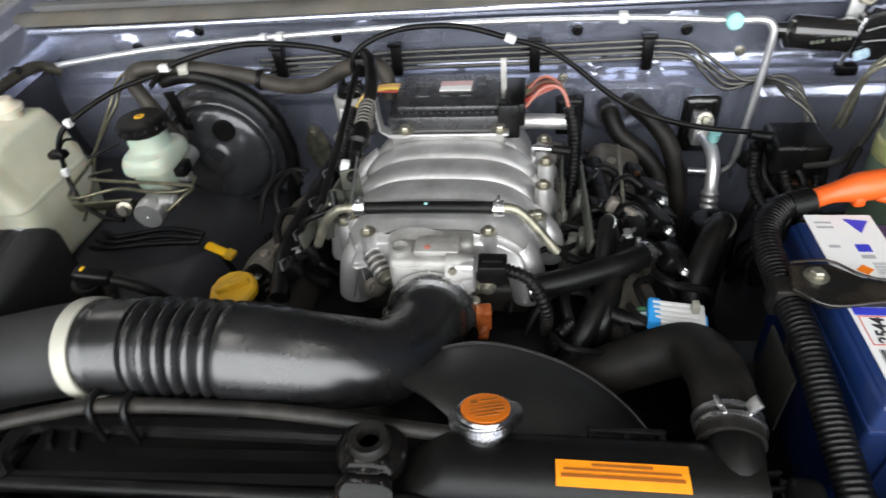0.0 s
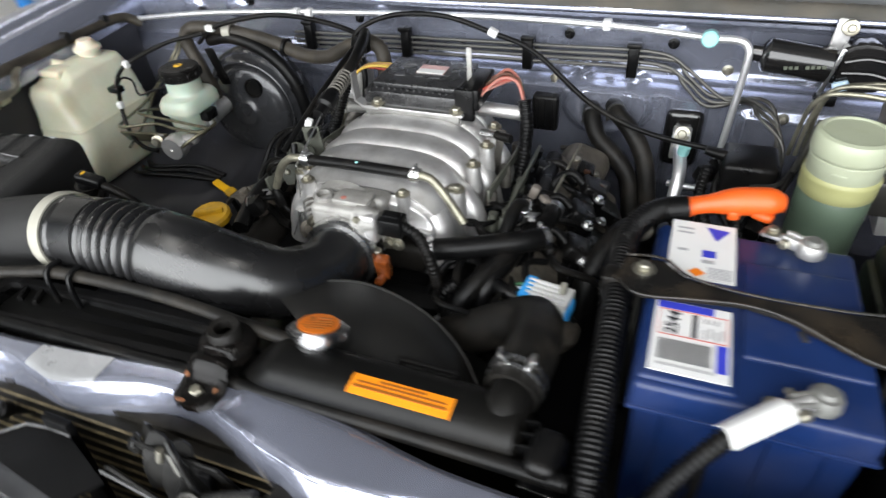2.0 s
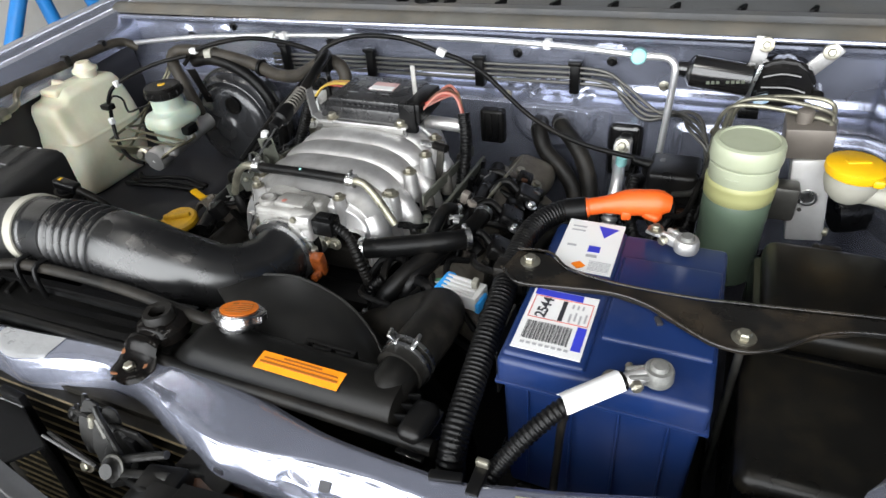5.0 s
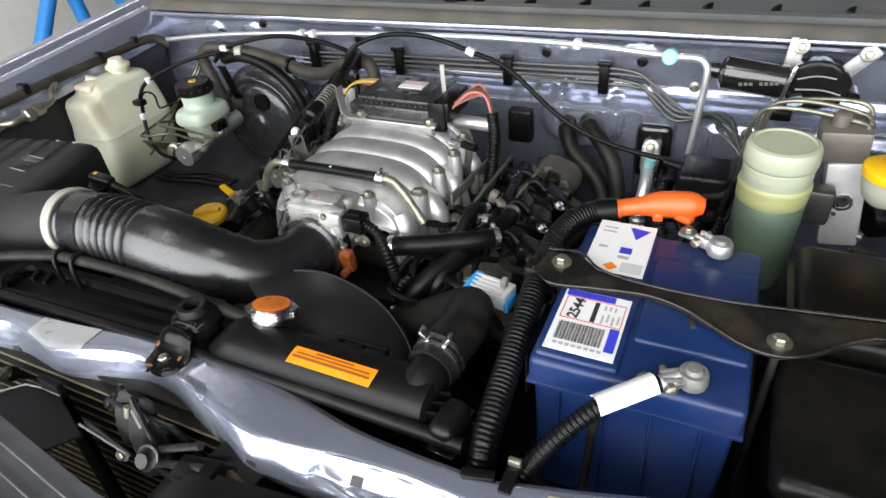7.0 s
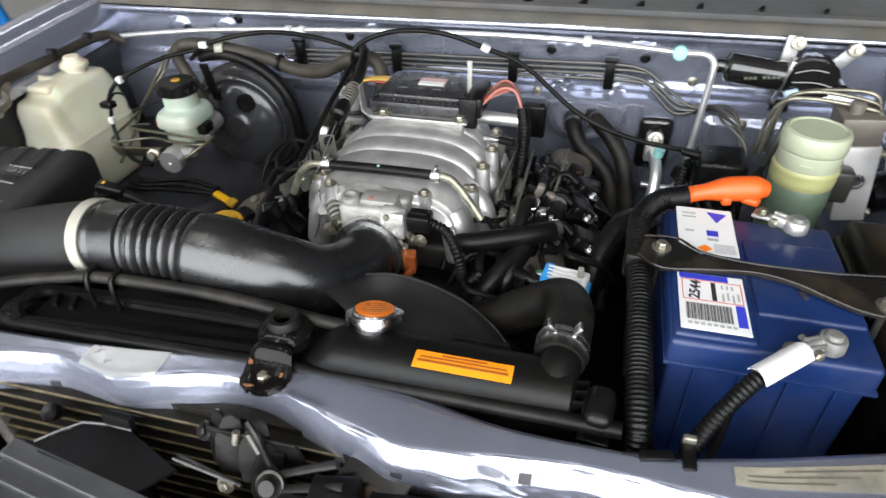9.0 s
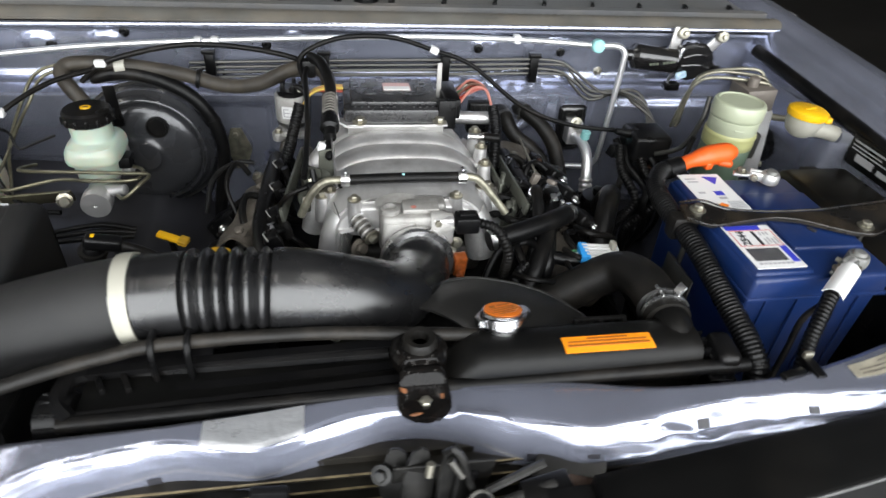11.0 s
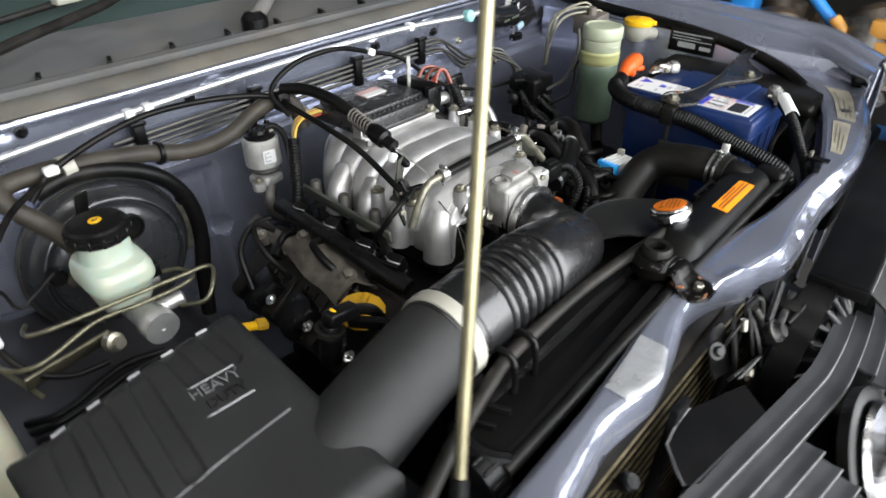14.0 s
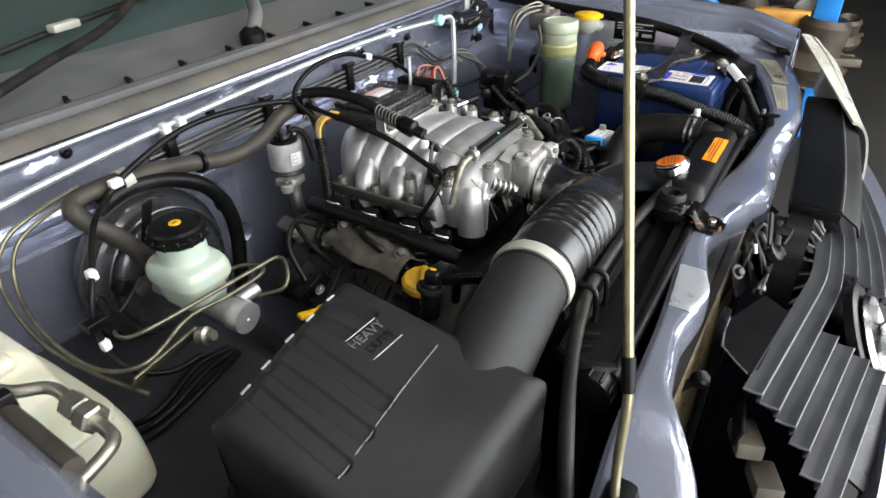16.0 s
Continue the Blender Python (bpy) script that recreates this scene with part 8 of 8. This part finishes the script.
part("hose", tube([(-0.612, 0.872, 0.892), (-0.594, 0.858, 0.905), (-0.592, 0.856, 0.930), (-0.612, 0.862, 0.975), (-0.645, 0.880, 1.020), (-0.640, 0.898, 1.035), (-0.60, 0.905, 1.036), (-0.555, 0.912, 1.030), (-0.47, 0.915, 1.015), (-0.40, 0.905, 0.999), (-0.34, 0.895, 1.005), (-0.285, 0.89, 1.032), (-0.245, 0.885, 1.042), (-0.222, 0.88, 1.028), (-0.215, 0.87, 0.99)], 0.0125, 16), M["hose_brown"], hs)
part("clamp", lathe([(0.013, -0.008), (0.0165, -0.008), (0.0165, 0.008), (0.013, 0.008)], (-0.562, 0.911, 1.030), (1, 0.1, 0), 20), M["cream"], hs, "pale plastic clamp")
part("hose", tube([(-0.61, 0.905, 1.012), (-0.56, 0.905, 1.020), (-0.501, 0.905, 1.006), (-0.450, 0.900, 0.975), (-0.422, 0.898, 0.925), (-0.416, 0.898, 0.864), (-0.43, 0.895, 0.79), (-0.44, 0.89, 0.72)], 0.0120, 16), M["rubber"], hs)
part("bracket", box((-0.575, 0.868, 0.975), (0.018, 0.004, 0.09), 0.002, 2, (20, 0, 15)), M["plastic"], hs)
part("tie", lathe([(0.0128, -0.004), (0.0142, -0.004), (0.0142, 0.004), (0.0128, 0.004)], (-0.426, 0.899, 0.934), (0.3, 0, -1), 18), M["rubber"], hs)

# ---- coolant tank ----
ct = thing("coolant_tank", (-0.80, 0.72, 0.72), "large milky white plastic tank beside the guard", "tank")


def tankshape(u, v):
    a = 2 * math.pi * v
    c, s = math.cos(a), math.sin(a)
    prof = [(0.80, 0.795), (0.94, 0.798), (0.985, 0.808), (1.0, 0.84), (1.0, 0.902), (1.012, 0.904), (1.012, 0.907), (1.0, 0.909), (0.995, 0.958), (0.97, 0.980), (0.90, 0.993), (0.5, 1.000), (0.02, 1.003)]
    i = min(int(u), len(prof) - 2)
    t = u - i
    r = prof[i][0] * (1 - t) + prof[i + 1][0] * t
    z = prof[i][1] * (1 - t) + prof[i + 1][1] * t
    e = 0.27
    y = 0.772 + 0.092 * r * math.copysign(abs(s) ** e, s)
    front = sm(0.735, 0.712, y)
    high = sm(0.90, 0.97, z)
    half = 0.043 + 0.040 * sm(1.0, 0.86, z)
    x = -0.840 + (half if c > 0 else 0.040) * r * math.copysign(abs(c) ** e, c)
    return (x, y - 0.026 * sm(0.95, 0.80, z), z - 0.014 * front * high - 0.006 * sm(-0.82, -0.79, x) * high)


part("body", sheet(tankshape, lin(0, 11.999, 52), lin(0, 1, 81), 0.002), M["tank"], ct)
part("neck", lathe([(0.022, 0), (0.020, 0.025), (0.026, 0.026), (0.026, 0.032), (0.018, 0.038), (0.014, 0.046), (0.0, 0.047)], (-0.833, 0.812, 0.985), (0, 0, 1), 24), M["tank"], ct)
part("spout", rod((-0.845, 0.765, 0.998), (-0.862, 0.748, 1.008), 0.007), M["tank"], ct)
part("step", box((-0.842, 0.735, 0.996), (0.050, 0.040, 0.016), 0.007, 3), M["tank"], ct)
wt = thing("sensor_lead", (-0.72, 0.78, 0.9), "thin black lead looping over the white tank", "cable")
part("lead", tube([(-0.602, 0.882, 1.033), (-0.655, 0.835, 1.027), (-0.702, 0.774, 1.007), (-0.722, 0.757, 0.98), (-0.727, 0.754, 0.955), (-0.728, 0.746, 0.920), (-0.712, 0.732, 0.888), (-0.68, 0.72, 0.868), (-0.64, 0.715, 0.865)], 0.0040, 10), M["rubber"], wt)
part("ferrule", box((-0.702, 0.774, 1.007), (0.011, 0.013, 0.013), 0.003), M["paper"], wt)
part("clip", box((-0.727, 0.752, 0.965), (0.026, 0.018, 0.012), 0.003), M["plastic"], wt)
part("ferrule", box((-0.7275, 0.748, 0.935), (0.011, 0.011, 0.014), 0.003), M["paper"], wt)
part("branch_wire", tube([(-0.727, 0.756, 0.968), (-0.712, 0.762, 0.985), (-0.700, 0.772, 0.975), (-0.694, 0.768, 0.95), (-0.672, 0.775, 0.955), (-0.645, 0.79, 0.962)], 0.0022, 8), M["rubber"], wt)
ap = thing("fuel_pipe", (-0.84, 0.57, 1.03), "dull steel pipe with hexagonal union over the white tank", "pipe")
part("pipe", tube([(-0.872, 0.78, 1.030), (-0.868, 0.70, 1.030), (-0.850, 0.660, 1.016), (-0.826, 0.640, 1.010), (-0.822, 0.62, 1.006), (-0.824, 0.594, 1.004), (-0.824, 0.560, 1.001), (-0.828, 0.546, 1.000), (-0.845, 0.538, 1.000), (-0.88, 0.530, 1.000)], 0.0060, 12, 0.005), M["zinc"], ap)
part("union", lathe([(0.011, 0), (0.012, 0.002), (0.012, 0.020), (0.009, 0.022), (0.009, 0.024), (0.0135, 0.025), (0.0135, 0.038), (0.011, 0.040)], (-0.8235, 0.614, 1.005), (0.0, -1, -0.05), 6), M["zinc"], ap)
gh = thing("guard_hose", (-0.865, 0.7, 1.03), "dusty black hose running along the inner guard", "hose")
part("hose", tube([(-0.868, 0.52, 1.027), (-0.866, 0.60, 1.028), (-0.866, 0.70, 1.029), (-0.866, 0.80, 1.029), (-0.864, 0.90, 1.031), (-0.855, 0.945, 1.028), (-0.835, 0.965, 1.010)], 0.0095, 12), M["hose_brown"], gh)
for hy in (0.62, 0.80, 0.90):
    part("clip", box((-0.867, hy, 1.035), (0.024, 0.014, 0.022), 0.003), M["plastic"], gh)

# ---- bonnet prop rod ----
pr = thing("bonnet_prop_rod", (-0.62, 0.187, 0.93), "gold zinc bonnet prop rod with black sleeve", "prop rod")
A, D = Vector((-0.616, 0.184, 0.95)), Vector((0.328, 0.232, 0.916))
part("rod", tube([(-0.618, 0.192, 0.915), (-0.606, 0.198, 0.965), A + D * 0.080, A + D * 0.13, A + D * 0.25, A + D * 0.40, A + D * 0.428, (-0.484, 0.268, 1.362), (-0.505, 0.25, 1.40), (-0.56, 0.24, 1.62), (-0.57, 0.26, 1.93)], 0.0043, 14), M["rod"], pr)
part("sleeve", sweep([A + D * s for s in (0.082, 0.112)], 0.0060, 14), M["rubber"], pr)
